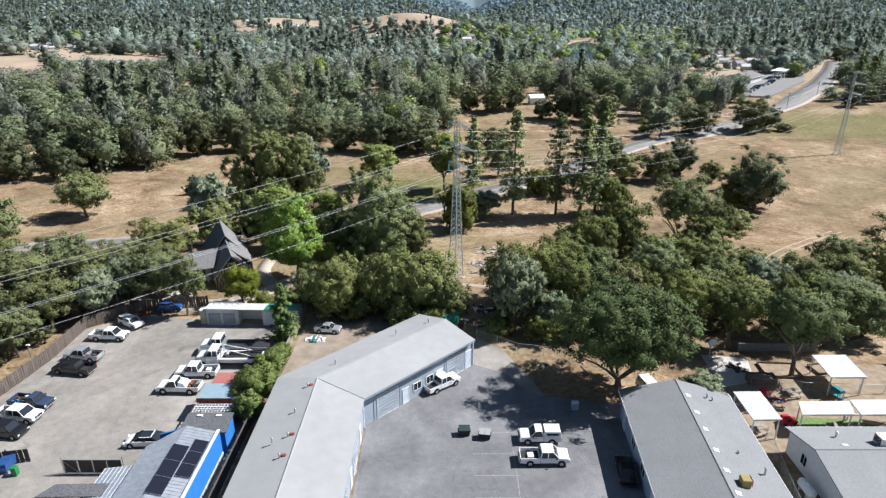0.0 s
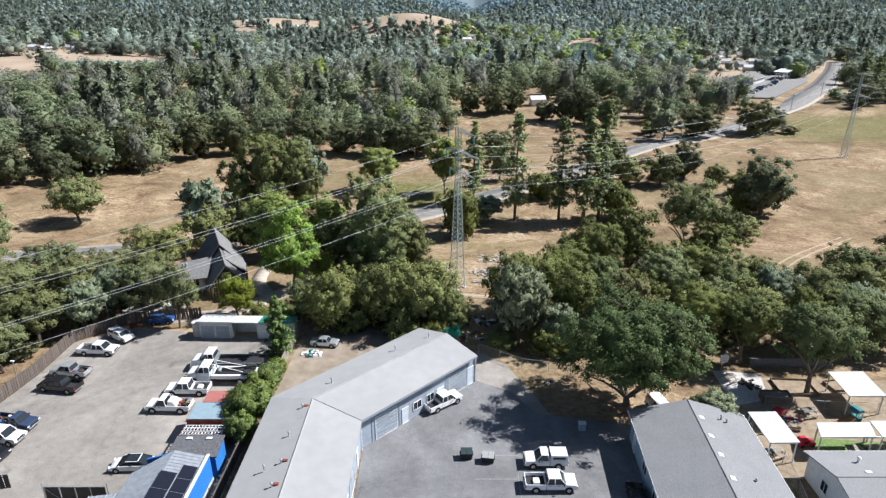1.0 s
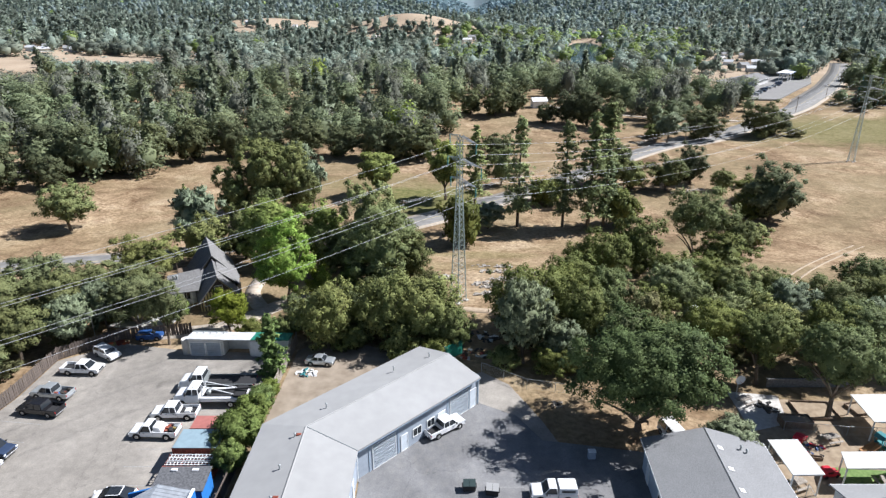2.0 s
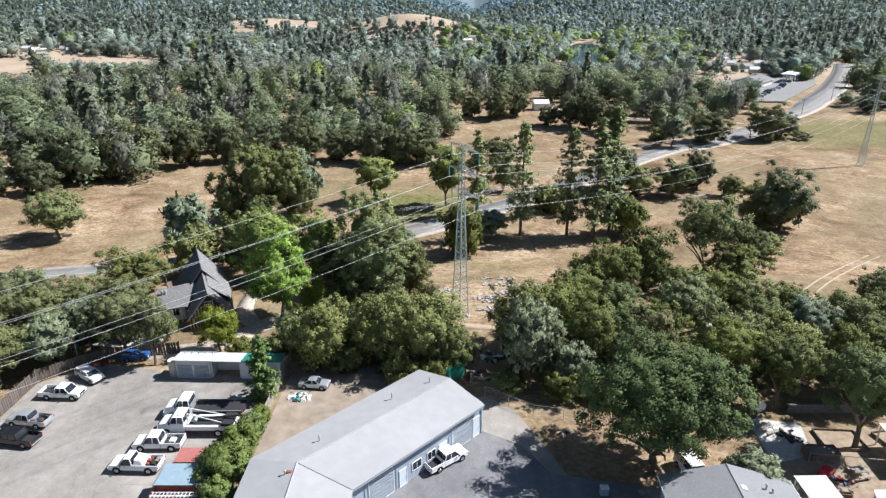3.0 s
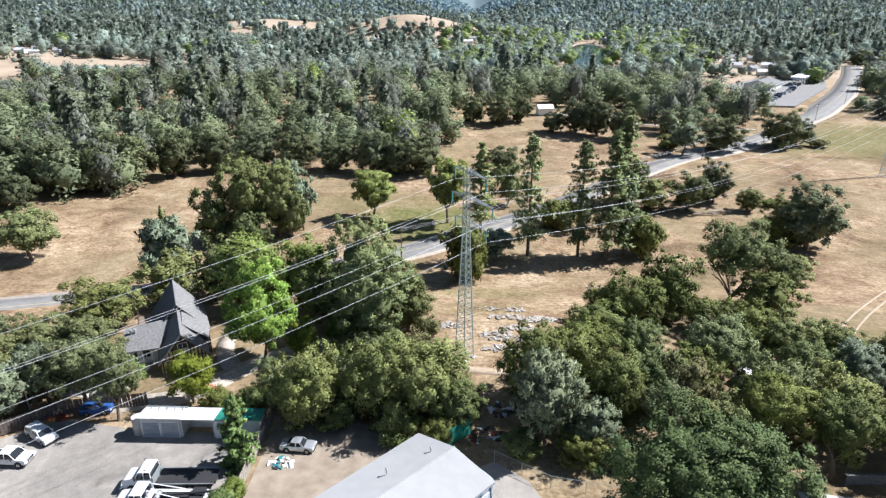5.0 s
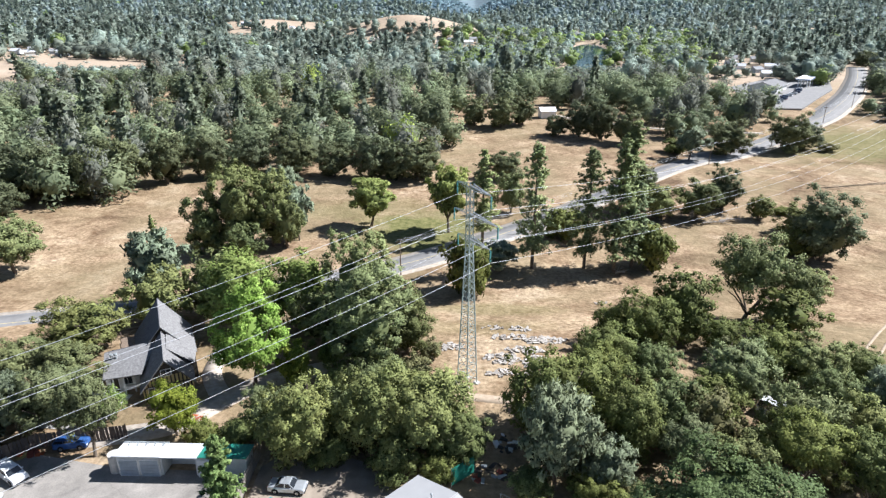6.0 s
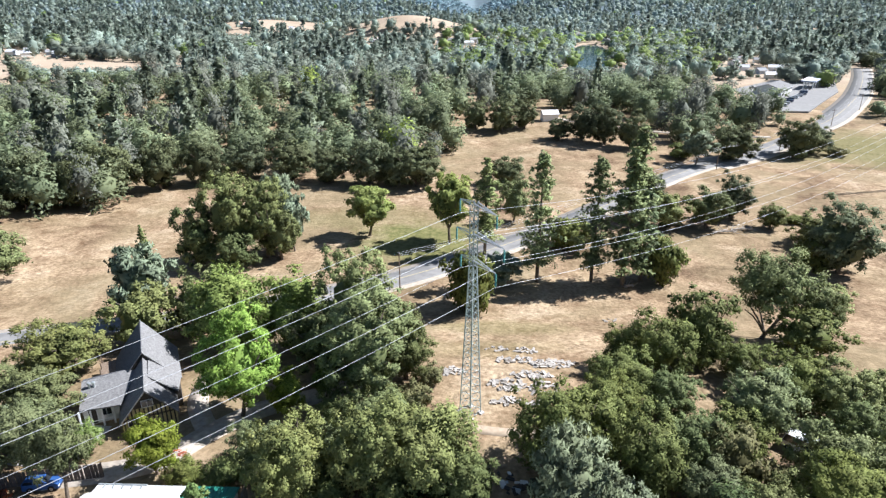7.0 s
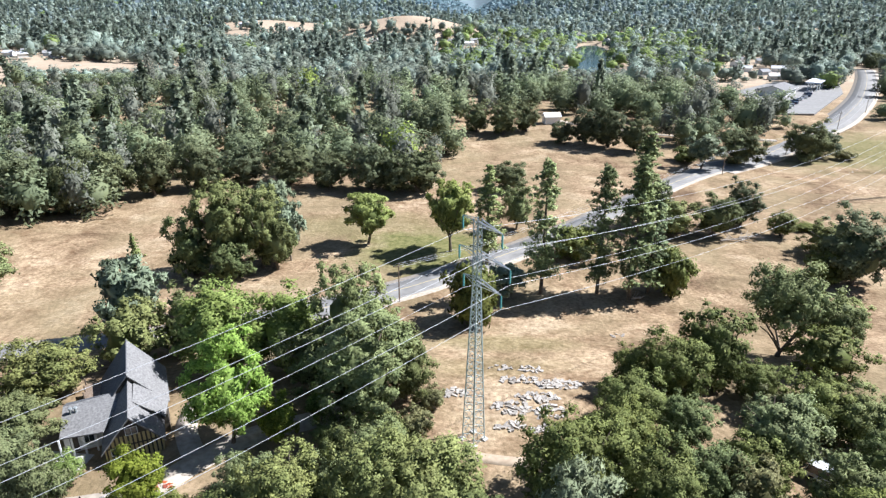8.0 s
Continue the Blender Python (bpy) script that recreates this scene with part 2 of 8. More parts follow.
M_STEEL = plain("galvanised_steel", (0.42, 0.45, 0.45), 0.5, 0.55)
M_TOWER = plain("tower_steel", (0.36, 0.42, 0.40), 0.6, 0.3)
# steel with the sun's brightness put into its colour, for the east arms
M_LITARM = plain("sunlit_arm_steel", (0.60, 0.62, 0.62), 0.5, 0.3)
M_GLASSINS = plain("teal_insulator", (0.08, 0.24, 0.22), 0.25)
M_CABLE = plain("aluminium_cable", (0.55, 0.56, 0.57), 0.5, 0.3)
M_WOODPOLE = ramp_mat("pole_wood", [(0.3, (0.14, 0.10, 0.07)), (0.7, (0.26, 0.20, 0.15))], 4, 0.9)
M_TIMBER = plain("dark_timber", (0.06, 0.05, 0.04), 0.8)
M_STUCCO = plain("ochre_stucco", (0.55, 0.45, 0.22), 0.85)
M_WHITEROOF = plain("weathered_white_roof", (0.56, 0.565, 0.57), 0.5, spread=0.12, scale=1.2)
M_YELLOW_BOX = plain("yellowed_cooler", (0.33, 0.26, 0.09), 0.6)
M_RUBBLE = ramp_mat("pale_broken_concrete", [(0.3, (0.30, 0.27, 0.235)), (0.7, (0.52, 0.48, 0.43))], 2, 0.9, bump=0.4, per="object", var=0.2)
M_GLASS = plain("dark_window_glass", (0.025, 0.030, 0.036), 0.08, spec=0.7)
M_TYRE = plain("tyre_rubber", (0.018, 0.018, 0.018), 0.85)
M_RIM = plain("alloy_rim", (0.50, 0.50, 0.50), 0.35, 0.7)
M_CHROME = plain("chrome", (0.6, 0.6, 0.6), 0.2, 0.9)
M_LAMP = plain("headlight_lens", (0.75, 0.77, 0.78), 0.15)
M_REDLENS = plain("red_tail_lens", (0.40, 0.02, 0.02), 0.25)
M_BEDLINER = plain("black_bed_liner", (0.03, 0.03, 0.032), 0.85)
M_CARWHITE = plain("car_paint_white", (0.78, 0.79, 0.80), 0.22, spread=0.03, spec=0.6)
M_CARBLACK = plain("car_paint_black", (0.014, 0.014, 0.017), 0.18, spec=0.6)
M_CARSILVER = plain("car_paint_silver", (0.48, 0.51, 0.53), 0.28, 0.5)
M_CARBLUE = plain("car_paint_navy", (0.04, 0.06, 0.11), 0.2, spec=0.6)
M_REDPLASTIC = plain("red_plastic", (0.50, 0.02, 0.04), 0.4)
M_TEALPLASTIC = plain("teal_plastic", (0.05, 0.22, 0.24), 0.45)
M_TANPLASTIC = plain("tan_plastic", (0.48, 0.26, 0.12), 0.5)
M_GREENPL = plain("green_plastic", (0.02, 0.20, 0.06), 0.5)
M_ORANGE = plain("terracotta_tarp", (0.50, 0.12, 0.04), 0.7)
M_WATER = plain("lake_water", (0.035, 0.075, 0.085), 0.06, spread=0.2, scale=0.02, spec=0.6)


# ---------- mesh helpers ----------
def mesh_ob(name, bm, mat, parent=None, label="", smooth=False):
    me = bpy.data.meshes.new(name)
    bm.to_mesh(me)
    bm.free()
    me.materials.append(mat)
    if smooth:
        me.shade_smooth()
    ob = new(name, me)
    if parent:
        ob.parent = parent
    if label:
        tagged(ob, label)
    return ob


def part(name, bm, mat, parent, label="", smooth=False):
    return mesh_ob(name, bm, mat, parent, label, smooth)


def np_ob(name, verts, faces, mat, parent=None):
    me = bpy.data.meshes.new(name)
    verts = np.asarray(verts, dtype=np.float32)
    faces = np.asarray(faces, dtype=np.int32)
    k = faces.shape[1]
    me.vertices.add(len(verts))
    me.vertices.foreach_set("co", verts.ravel())
    me.loops.add(faces.size)
    me.loops.foreach_set("vertex_index", faces.ravel())
    me.polygons.add(len(faces))
    me.polygons.foreach_set("loop_start", np.arange(0, faces.size, k, dtype=np.int32))
    me.update(calc_edges=True)
    me.materials.append(mat)
    ob = new(name, me)
    if parent:
        ob.parent = parent
    return ob


def thing(name, m, label, category, group="", kind=""):
    e = new(name)
    e.empty_display_size = 0.3
    e.matrix_basis = m
    return tagged(e, label, category, group, kind)


def box(bm, x0, x1, y0, y1, z0, z1, bevel=0.0, m=None):
    r = bmesh.ops.create_cube(bm, size=1.0)["verts"]
    bmesh.ops.transform(bm, matrix=Matrix.Translation(((x0 + x1) / 2, (y0 + y1) / 2, (z0 + z1) / 2)) @ Matrix.Diagonal((abs(x1 - x0), abs(y1 - y0), abs(z1 - z0), 1)), verts=r)
    if bevel:
        es = {e for v in r for e in v.link_edges}
        out = bmesh.ops.bevel(bm, geom=list(es), offset=bevel, segments=1, affect="EDGES")
        r = list({v for f in out["faces"] for v in f.verts} | {v for v in r if v.is_valid})
    if m is not None:
        bmesh.ops.transform(bm, matrix=m, verts=r)
    return bm


def boxes(*specs, bevel=0.0):
    bm = bmesh.new()
    for s in specs:
        box(bm, *s, bevel=bevel)
    return bm


def cyl(bm, p, q, r0, r1=None, n=8):
    """A capped, tapered rod from p to q."""
    p, q = Vector(p), Vector(q)
    d = q - p
    m = Matrix.Translation((p + q) / 2) @ d.to_track_quat("Z", "Y").to_matrix().to_4x4()
    bmesh.ops.create_cone(bm, cap_ends=True, segments=n, radius1=r0, radius2=r0 if r1 is None else r1, depth=d.length, matrix=m)
    return bm


def prism(bm, pts, z0, z1):
    """An upright prism over plan points."""
    lo = [bm.verts.new((x, y, z0)) for x, y in pts]
    hi = [bm.verts.new((x, y, z1)) for x, y in pts]
    bm.faces.new(lo[::-1])
    bm.faces.new(hi)
    n = len(pts)
    for i in range(n):
        bm.faces.new((lo[i], lo[(i + 1) % n], hi[(i + 1) % n], hi[i]))
    bmesh.ops.recalc_face_normals(bm, faces=bm.faces)
    return bm


def slab(bm, corners, thick):
    """A sheet over any flat or bent corners, with thickness downwards."""
    hi = [bm.verts.new(c) for c in corners]
    lo = [bm.verts.new((c[0], c[1], c[2] - thick)) for c in corners]
    bm.faces.new(hi)
    bm.faces.new(lo[::-1])
    n = len(corners)
    for i in range(n):
        bm.faces.new((hi[i], lo[i], lo[(i + 1) % n], hi[(i + 1) % n]))
    bmesh.ops.recalc_face_normals(bm, faces=bm.faces)
    return bm


def profile(bm, pts, y0, y1, bevel=0.0):
    """A side profile of (x, z) points carried across from y0 to y1."""
    a = [bm.verts.new((x, y0, z)) for x, z in pts]
    b = [bm.verts.new((x, y1, z)) for x, z in pts]
    fs = [bm.faces.new(a), bm.faces.new(b[::-1])]
    n = len(pts)
    for i in range(n):
        fs.append(bm.faces.new((a[i], b[i], b[(i + 1) % n], a[(i + 1) % n])))
    bmesh.ops.recalc_face_normals(bm, faces=bm.faces)
    if bevel:
        bmesh.ops.bevel(bm, geom=list({e for f in fs for e in f.edges}), offset=bevel, segments=1, affect="EDGES")
    return bm
# ---------- lie of the land ----------
def rise(a, b, v):
    k = np.clip((v - a) / (b - a), 0, 1)
    return k * k * (3 - 2 * k)


LAKE = (0.217, 735.0, 25.0, 215.0)     # slant of its axis, centre and half axes


def land(x, y):
    """Height of the ground at x, y (numbers or arrays)."""
    x, y = np.asarray(x, float), np.asarray(y, float)
    z = -4.2 * rise(106, 140, y) * rise(-130, -60, x + 0.15 * y) + 4.2 * rise(255, 345, y)
    z = z + 0.35 * np.sin(x / 19.0 + 1.3) * np.sin(y / 23.0) * rise(105, 150, y)
    z = z + 34 * np.exp(-((x + 40) / 105) ** 2 - ((y - 850) / 62) ** 2) + 9 * rise(560, 1250, y)
    z = z + 15 * np.exp(-((x + 250) / 150) ** 2 - ((y - 1060) / 90) ** 2)
    z = z + 8 * np.exp(-((x + 430) / 130) ** 2 - ((y - 640) / 120) ** 2)
    side = x / np.maximum(y, 1.0)
    z = z + 3 * rise(620, 1080, y) * rise(0.0, -0.14, side) + 22 * rise(800, 1500, y) * rise(0.16, 0.36, side)
    gap = np.abs(side - 0.047)
    z = z + rise(1250, 2300, y) * (22 + 95 * rise(0.006, 0.12, gap) + 14 * np.sin(x / 330.0 + 0.6) + 7 * np.sin(x / 120.0 + y / 300.0)) * rise(-0.02, 0.03, gap)
    z = z + rise(2400, 4200, y) * (85 + 60 * rise(0.02, 0.2, gap))
    lk = ((x - LAKE[0] * y) / LAKE[2]) ** 2 + ((y - LAKE[1]) / LAKE[3]) ** 2
    z = z * (1 - 0.92 * rise(6.0, 1.1, lk))
    return z - rise(1.12, 0.9, lk) * (z + 3.0)
# ---------- ground: one sheet to the horizon ----------
def ground_material():
    m = bpy.data.materials.new("dry_grassland")
    m.use_nodes = True
    t = m.node_tree
    N, L = t.nodes, t.links
    b = N["Principled BSDF"]
    b.inputs["Roughness"].default_value, b.inputs["Specular IOR Level"].default_value = 0.95, 0.1
    co = N.new("ShaderNodeTexCoord")

    def noise_ramp(scale, detail, stops, dist=0.0):
        n = N.new("ShaderNodeTexNoise")
        n.inputs["Scale"].default_value, n.inputs["Detail"].default_value, n.inputs["Distortion"].default_value = scale, detail, dist
        L.new(co.outputs["Object"], n.inputs["Vector"])
        r = N.new("ShaderNodeValToRGB")
        while len(r.color_ramp.elements) < len(stops):
            r.color_ramp.elements.new(0.5)
        for e, (p, c) in zip(r.color_ramp.elements, stops):
            e.position, e.color = p, (*c, 1)
        L.new(n.outputs["Fac"], r.inputs["Fac"])
        return n, r

    def mix(a, c, f, mode="MIX"):
        x = N.new("ShaderNodeMix")
        x.data_type, x.blend_type = "RGBA", mode
        L.new(a, x.inputs[6])
        L.new(c, x.inputs[7])
        if isinstance(f, float):
            x.inputs[0].default_value = f
        else:
            L.new(f, x.inputs[0])
        return x.outputs[2]

    _, base = noise_ramp(0.075, 12, [(0.30, (0.165, 0.112, 0.069)), (0.44, (0.278, 0.198, 0.124)), (0.56, (0.358, 0.264, 0.170)), (0.72, (0.470, 0.370, 0.258))], 0.6)
    _, fine = noise_ramp(1.6, 8, [(0.30, (0.62, 0.60, 0.56)), (0.70, (1.24, 1.24, 1.24))])
    col = mix(base.outputs[0], fine.outputs[0], 1.0, "MULTIPLY")
    _, mott = noise_ramp(0.33, 10, [(0.32, (0.66, 0.60, 0.56)), (0.48, (0.96, 0.95, 0.94)), (0.68, (1.20, 1.22, 1.20))], 1.0)
    col = mix(col, mott.outputs[0], 1.0, "MULTIPLY")
    _, streak = noise_ramp(0.028, 6, [(0.42, (0.0, 0.0, 0.0)), (0.62, (0.65, 0.65, 0.65))], 1.5)
    _, olive = noise_ramp(0.5, 6, [(0.3, (0.165, 0.135, 0.075)), (0.7, (0.290, 0.225, 0.130))])
    col = mix(col, olive.outputs[0], streak.outputs[0])
    _, green = noise_ramp(0.9, 6, [(0.3, (0.095, 0.100, 0.034)), (0.7, (0.215, 0.200, 0.085))])
    # damp green patches: centre x, y and half axes
    for cx, cy, rx, ry, strength in ((-6, 171, 18, 15, 1.0), (190, 268, 70, 34, 0.75), (2, 118, 16, 4, 0.25), (62, 100, 14, 9, 0.6), (8, 128, 13, 4, 0.4), (-22, 190, 26, 10, 0.35), (-125, 205, 9, 9, 0.8)):
        mp = N.new("ShaderNodeMapping")
        mp.vector_type = "TEXTURE"
        mp.inputs["Location"].default_value = (cx, cy, 0)
        mp.inputs["Scale"].default_value = (rx, ry, 400)
        L.new(co.outputs["Object"], mp.inputs["Vector"])
        ln = N.new("ShaderNodeVectorMath")
        ln.operation = "LENGTH"
        L.new(mp.outputs[0], ln.inputs[0])
        wob, _ = noise_ramp(0.15, 5, [(0, (0, 0, 0)), (1, (1, 1, 1))])
        add = N.new("ShaderNodeMath")
        add.operation = "ADD"
        L.new(ln.outputs["Value"], add.inputs[0])
        L.new(wob.outputs["Fac"], add.inputs[1])
        mr = N.new("ShaderNodeMapRange")
        for k, v in zip(("From Min", "From Max", "To Min", "To Max"), (1.1, 1.65, strength, 0.0)):
            mr.inputs[k].default_value = v
        L.new(add.outputs[0], mr.inputs["Value"])
        col = mix(col, green.outputs[0], mr.outputs[0])
    sep, far = N.new("ShaderNodeSeparateXYZ"), N.new("ShaderNodeMapRange")      # brush-covered hills beyond the valley, with distance haze put into their colour
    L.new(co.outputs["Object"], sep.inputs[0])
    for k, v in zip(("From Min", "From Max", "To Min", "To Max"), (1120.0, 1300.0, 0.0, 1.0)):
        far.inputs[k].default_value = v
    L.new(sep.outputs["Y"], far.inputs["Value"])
    straw_haze = N.new("ShaderNodeMapRange")                                        # pale straw on slopes across the valley, distance haze put into its tone
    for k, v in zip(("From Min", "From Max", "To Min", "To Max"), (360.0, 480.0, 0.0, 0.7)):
        straw_haze.inputs[k].default_value = v
    L.new(sep.outputs["Y"], straw_haze.inputs["Value"])
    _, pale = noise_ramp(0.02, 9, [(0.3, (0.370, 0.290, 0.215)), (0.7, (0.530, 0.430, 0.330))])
    col = mix(col, pale.outputs[0], straw_haze.outputs[0])
    # these brush tones carry the blue of distance haze
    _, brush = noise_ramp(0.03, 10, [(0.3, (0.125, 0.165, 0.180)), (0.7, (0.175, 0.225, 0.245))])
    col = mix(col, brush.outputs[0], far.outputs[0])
    L.new(col, b.inputs["Base Color"])
    bn = N.new("ShaderNodeTexNoise")
    bn.inputs["Scale"].default_value, bn.inputs["Detail"].default_value = 1.2, 8
    L.new(co.outputs["Object"], bn.inputs["Vector"])
    bp = N.new("ShaderNodeBump")
    bp.inputs["Strength"].default_value, bp.inputs["Distance"].default_value = 0.8, 0.3
    L.new(bn.outputs["Fac"], bp.inputs["Height"])
    L.new(bp.outputs[0], b.inputs["Normal"])
    return m


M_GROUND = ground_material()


def stretched(lo, hi, near_lo, near_hi, fine, growth):
    """Grid lines: even between near_lo and near_hi, then wider and wider."""
    v = list(np.arange(near_lo, near_hi + fine, fine))
    s = fine
    while v[-1] < hi:
        s *= growth
        v.append(v[-1] + s)
    s = fine
    while v[0] > lo:
        s *= growth
        v.insert(0, v[0] - s)
    return np.array(v)


def make_ground():
    gx = stretched(-4200, 4200, -260, 330, 5.0, 1.09)
    gy = stretched(-700, 5000, -60, 560, 5.0, 1.07)
    X, Y = np.meshgrid(gx, gy)
    Z = land(X, Y) - 0.02
    v = np.stack([X, Y, Z], -1).reshape(-1, 3)
    nx, ny = len(gx), len(gy)
    i = (np.arange(ny - 1)[:, None] * nx + np.arange(nx - 1)[None]).ravel()
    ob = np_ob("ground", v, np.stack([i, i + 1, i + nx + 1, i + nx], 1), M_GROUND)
    ob.data.shade_smooth()
    tagged(ob, "rolling golden dry grassland with olive and green patches", "ground", kind="structure")


make_ground()


def flat(name, pts, z, thick, mat, label, category, kind="structure"):
    bm = bmesh.new()
    prism(bm, pts, z - thick, z)
    return tagged(mesh_ob(name, bm, mat), label, category, kind=kind)


def ribbon(name, line, half, lift, mat, label, category, sub=14):
    """A strip that follows the land along a smooth line."""
    pts = [Vector((*p, 0)) for p in line]
    out = []
    for k in range(len(pts) - 1):
        p0, p1, p2, p3 = pts[max(k - 1, 0)], pts[k], pts[k + 1], pts[min(k + 2, len(pts) - 1)]
        for s in range(sub):
            u = s / sub
            out.append(0.5 * ((2 * p1) + (p2 - p0) * u + (2 * p0 - 5 * p1 + 4 * p2 - p3) * u * u + (3 * p1 - p0 - 3 * p2 + p3) * u ** 3))
    out.append(pts[-1])
    v, f = [], []
    for k, p in enumerate(out):
        d = (out[min(k + 1, len(out) - 1)] - out[max(k - 1, 0)]).normalized()
        n = Vector((-d.y, d.x, 0))
        z = float(land(p.x, p.y)) + lift
        for o in (half[0], half[1]):
            q = p + n * o
            v += [(q.x, q.y, z), (q.x, q.y, z - 0.5)]
        if k:
            a, b = 4 * (k - 1), 4 * k
            f += [(a, b, b + 2, a + 2), (a + 1, a + 3, b + 3, b + 1), (a, a + 1, b + 1, b), (a + 2, b + 2, b + 3, a + 3)]
    ob = np_ob(name, v, f, mat)
    return tagged(ob, label, category, kind="structure") if label else ob


ROAD = [(-330, 75), (-190, 95), (-110, 108), (-68, 121), (-36, 136), (-8, 151.5), (13, 168.5), (30, 184.5), (62, 219), (86, 242), (115, 264.5), (152, 297), (186, 330), (235, 393), (298, 486), (345, 562)]
ribbon("road_shoulder", ROAD, (-4.6, 4.6), 0.10, M_SHOULDER, "pale gravel shoulder along the road", "shoulder")
ribbon("road", ROAD, (-3.3, 3.3), 0.16, M_ROAD, "two-lane grey asphalt road curving past the trees", "road")
WIDE = [(92, 247), (115, 264.5), (152, 297), (186, 330), (235, 393), (298, 486), (345, 562)]
ribbon("road_shoulder", WIDE, (-7.6, 7.6), 0.11, M_SHOULDER, "pale gravel verge beside the widened road", "shoulder")
ribbon("road", WIDE, (-5.8, 5.8), 0.162, M_ROAD, "widened pale asphalt road with a turning lane", "road")
for _o in (-3.05, 3.05):
    ribbon("road_line", ROAD, (_o - 0.08, _o + 0.08), 0.166, M_PAINT, "white painted road edge line", "road marking")
ribbon("road_line", ROAD, (-0.07, 0.07), 0.166, M_STUCCO, "yellow painted centre line", "road marking")
ribbon("track", [(55.6, 101.6), (59.3, 106.3), (65.5, 112.8), (74.1, 120.9), (83.7, 129.4), (91.9, 136.0)], (-0.2, 0.2), 0.02, M_TRACK, "bare wheel track across the dry field", "track")
ribbon("track", [(57.3, 100.7), (61.0, 105.4), (67.2, 111.9), (75.8, 120.0), (85.4, 128.5), (93.6, 135.1)], (-0.2, 0.2), 0.02, M_TRACK, "bare wheel track across the dry field", "track")
ribbon("lane", [(-170, 185), (-135, 190), (-117, 200), (-112, 212), (-120, 230)], (-1.8, 1.8), 0.05, M_SHOULDER, "pale gravel lane under the oaks", "lane")
ribbon("driveway", [(47, 330), (58, 316), (78, 303), (100, 296), (135, 290)], (-2.0, 2.0), 0.06, M_SHOULDER, "pale driveway to the white barn", "driveway")

water = np_ob("lake", [(LAKE[0] * (LAKE[1] + LAKE[3] * 1.4 * math.sin(a)) + LAKE[2] * 1.4 * math.cos(a), LAKE[1] + LAKE[3] * 1.4 * math.sin(a), -1.8) for a in np.linspace(0, 2 * math.pi, 48, endpoint=False)], [tuple(range(48))], M_WATER)
tagged(water, "calm blue-green lake among trees", "lake", kind="structure")

# parking lots and yards
flat("parking_lot_east", [(-8.9, -30), (21.5, -30), (22.5, 58), (22, 62.5), (11, 64.5), (8.5, 69.0), (4.2, 71.5), (-9.0, 59.3)], 0.05, 0.3, M_ASPH, "dark worn asphalt yard with faded parking lines", "parking lot")
flat("asphalt_apron", [(8.55, 69.0), (11.05, 64.5), (12.8, 64.0), (11.5, 68), (8.3, 75.5), (5.0, 78.5), (2.0, 77.0), (4.25, 71.5)], 0.04, 0.3, M_LOT, "pale dusty gravel apron beside the warehouse", "yard")
flat("parking_lot_west", [(-56, -30), (-23.0, -30), (-23.2, 58), (-22.0, 70), (-21.6, 83), (-37.5, 84), (-47, 86), (-53.8, 81.2), (-53.8, 73), (-55.2, 63), (-57.5, 50)], 0.05, 0.3, M_LOT, "sun-bleached asphalt truck yard with oil stains", "parking lot")
flat("dirt_yard", [(-21.5, 64), (-19.5, 62), (-3.5, 78.2), (-8, 84), (-17, 88), (-21.0, 84)], 0.03, 0.3, M_DIRT, "bare dirt yard behind the warehouse", "yard")
flat("play_yard", [(34, 53.6), (60, 53.6), (66, 71), (38, 72.5), (34.2, 66)], 0.04, 0.3, M_SAND, "tan bark-chip play yard", "play yard")
flat("patio_west", [(-52, 91), (-42.5, 90), (-41.5, 97.5), (-50, 98.5)], 0.05, 0.3, M_CONC, "pale concrete patio beside the house", "patio")
ribbon("house_drive", [(-44, 88.5), (-34, 91), (-29, 96.5), (-24, 101), (-14, 106), (-12, 113)], (-1.7, 1.7), 0.06, M_SHOULDER, "pale driveway winding past the house", "driveway")
ribbon("house_drive", [(-29, 96), (-33, 103), (-33, 112)], (-1.3, 1.3), 0.055, M_SHOULDER, "pale concrete path beside the house", "driveway")
ribbon("foot_track", [(2, 97.2), (9, 96.2), (16, 97.5), (24, 96)], (-0.8, 0.8), 0.03, M_TRACK, "dusty footpath at the edge of the field", "track")
# ---------- warehouse: two wings that meet at 45 degrees ----------
def frame_box(bm, w, h, t, depth, y=0.0):
    """A rectangular frame standing in the x-z plane, its outer size w by h from the origin."""
    for s in ((0, t, 0, h), (w - t, w, 0, h), (t, w - t, h - t, h), (t, w - t, 0, t)):
        box(bm, s[0], s[1], y, y + depth, s[2], s[3])
    return bm


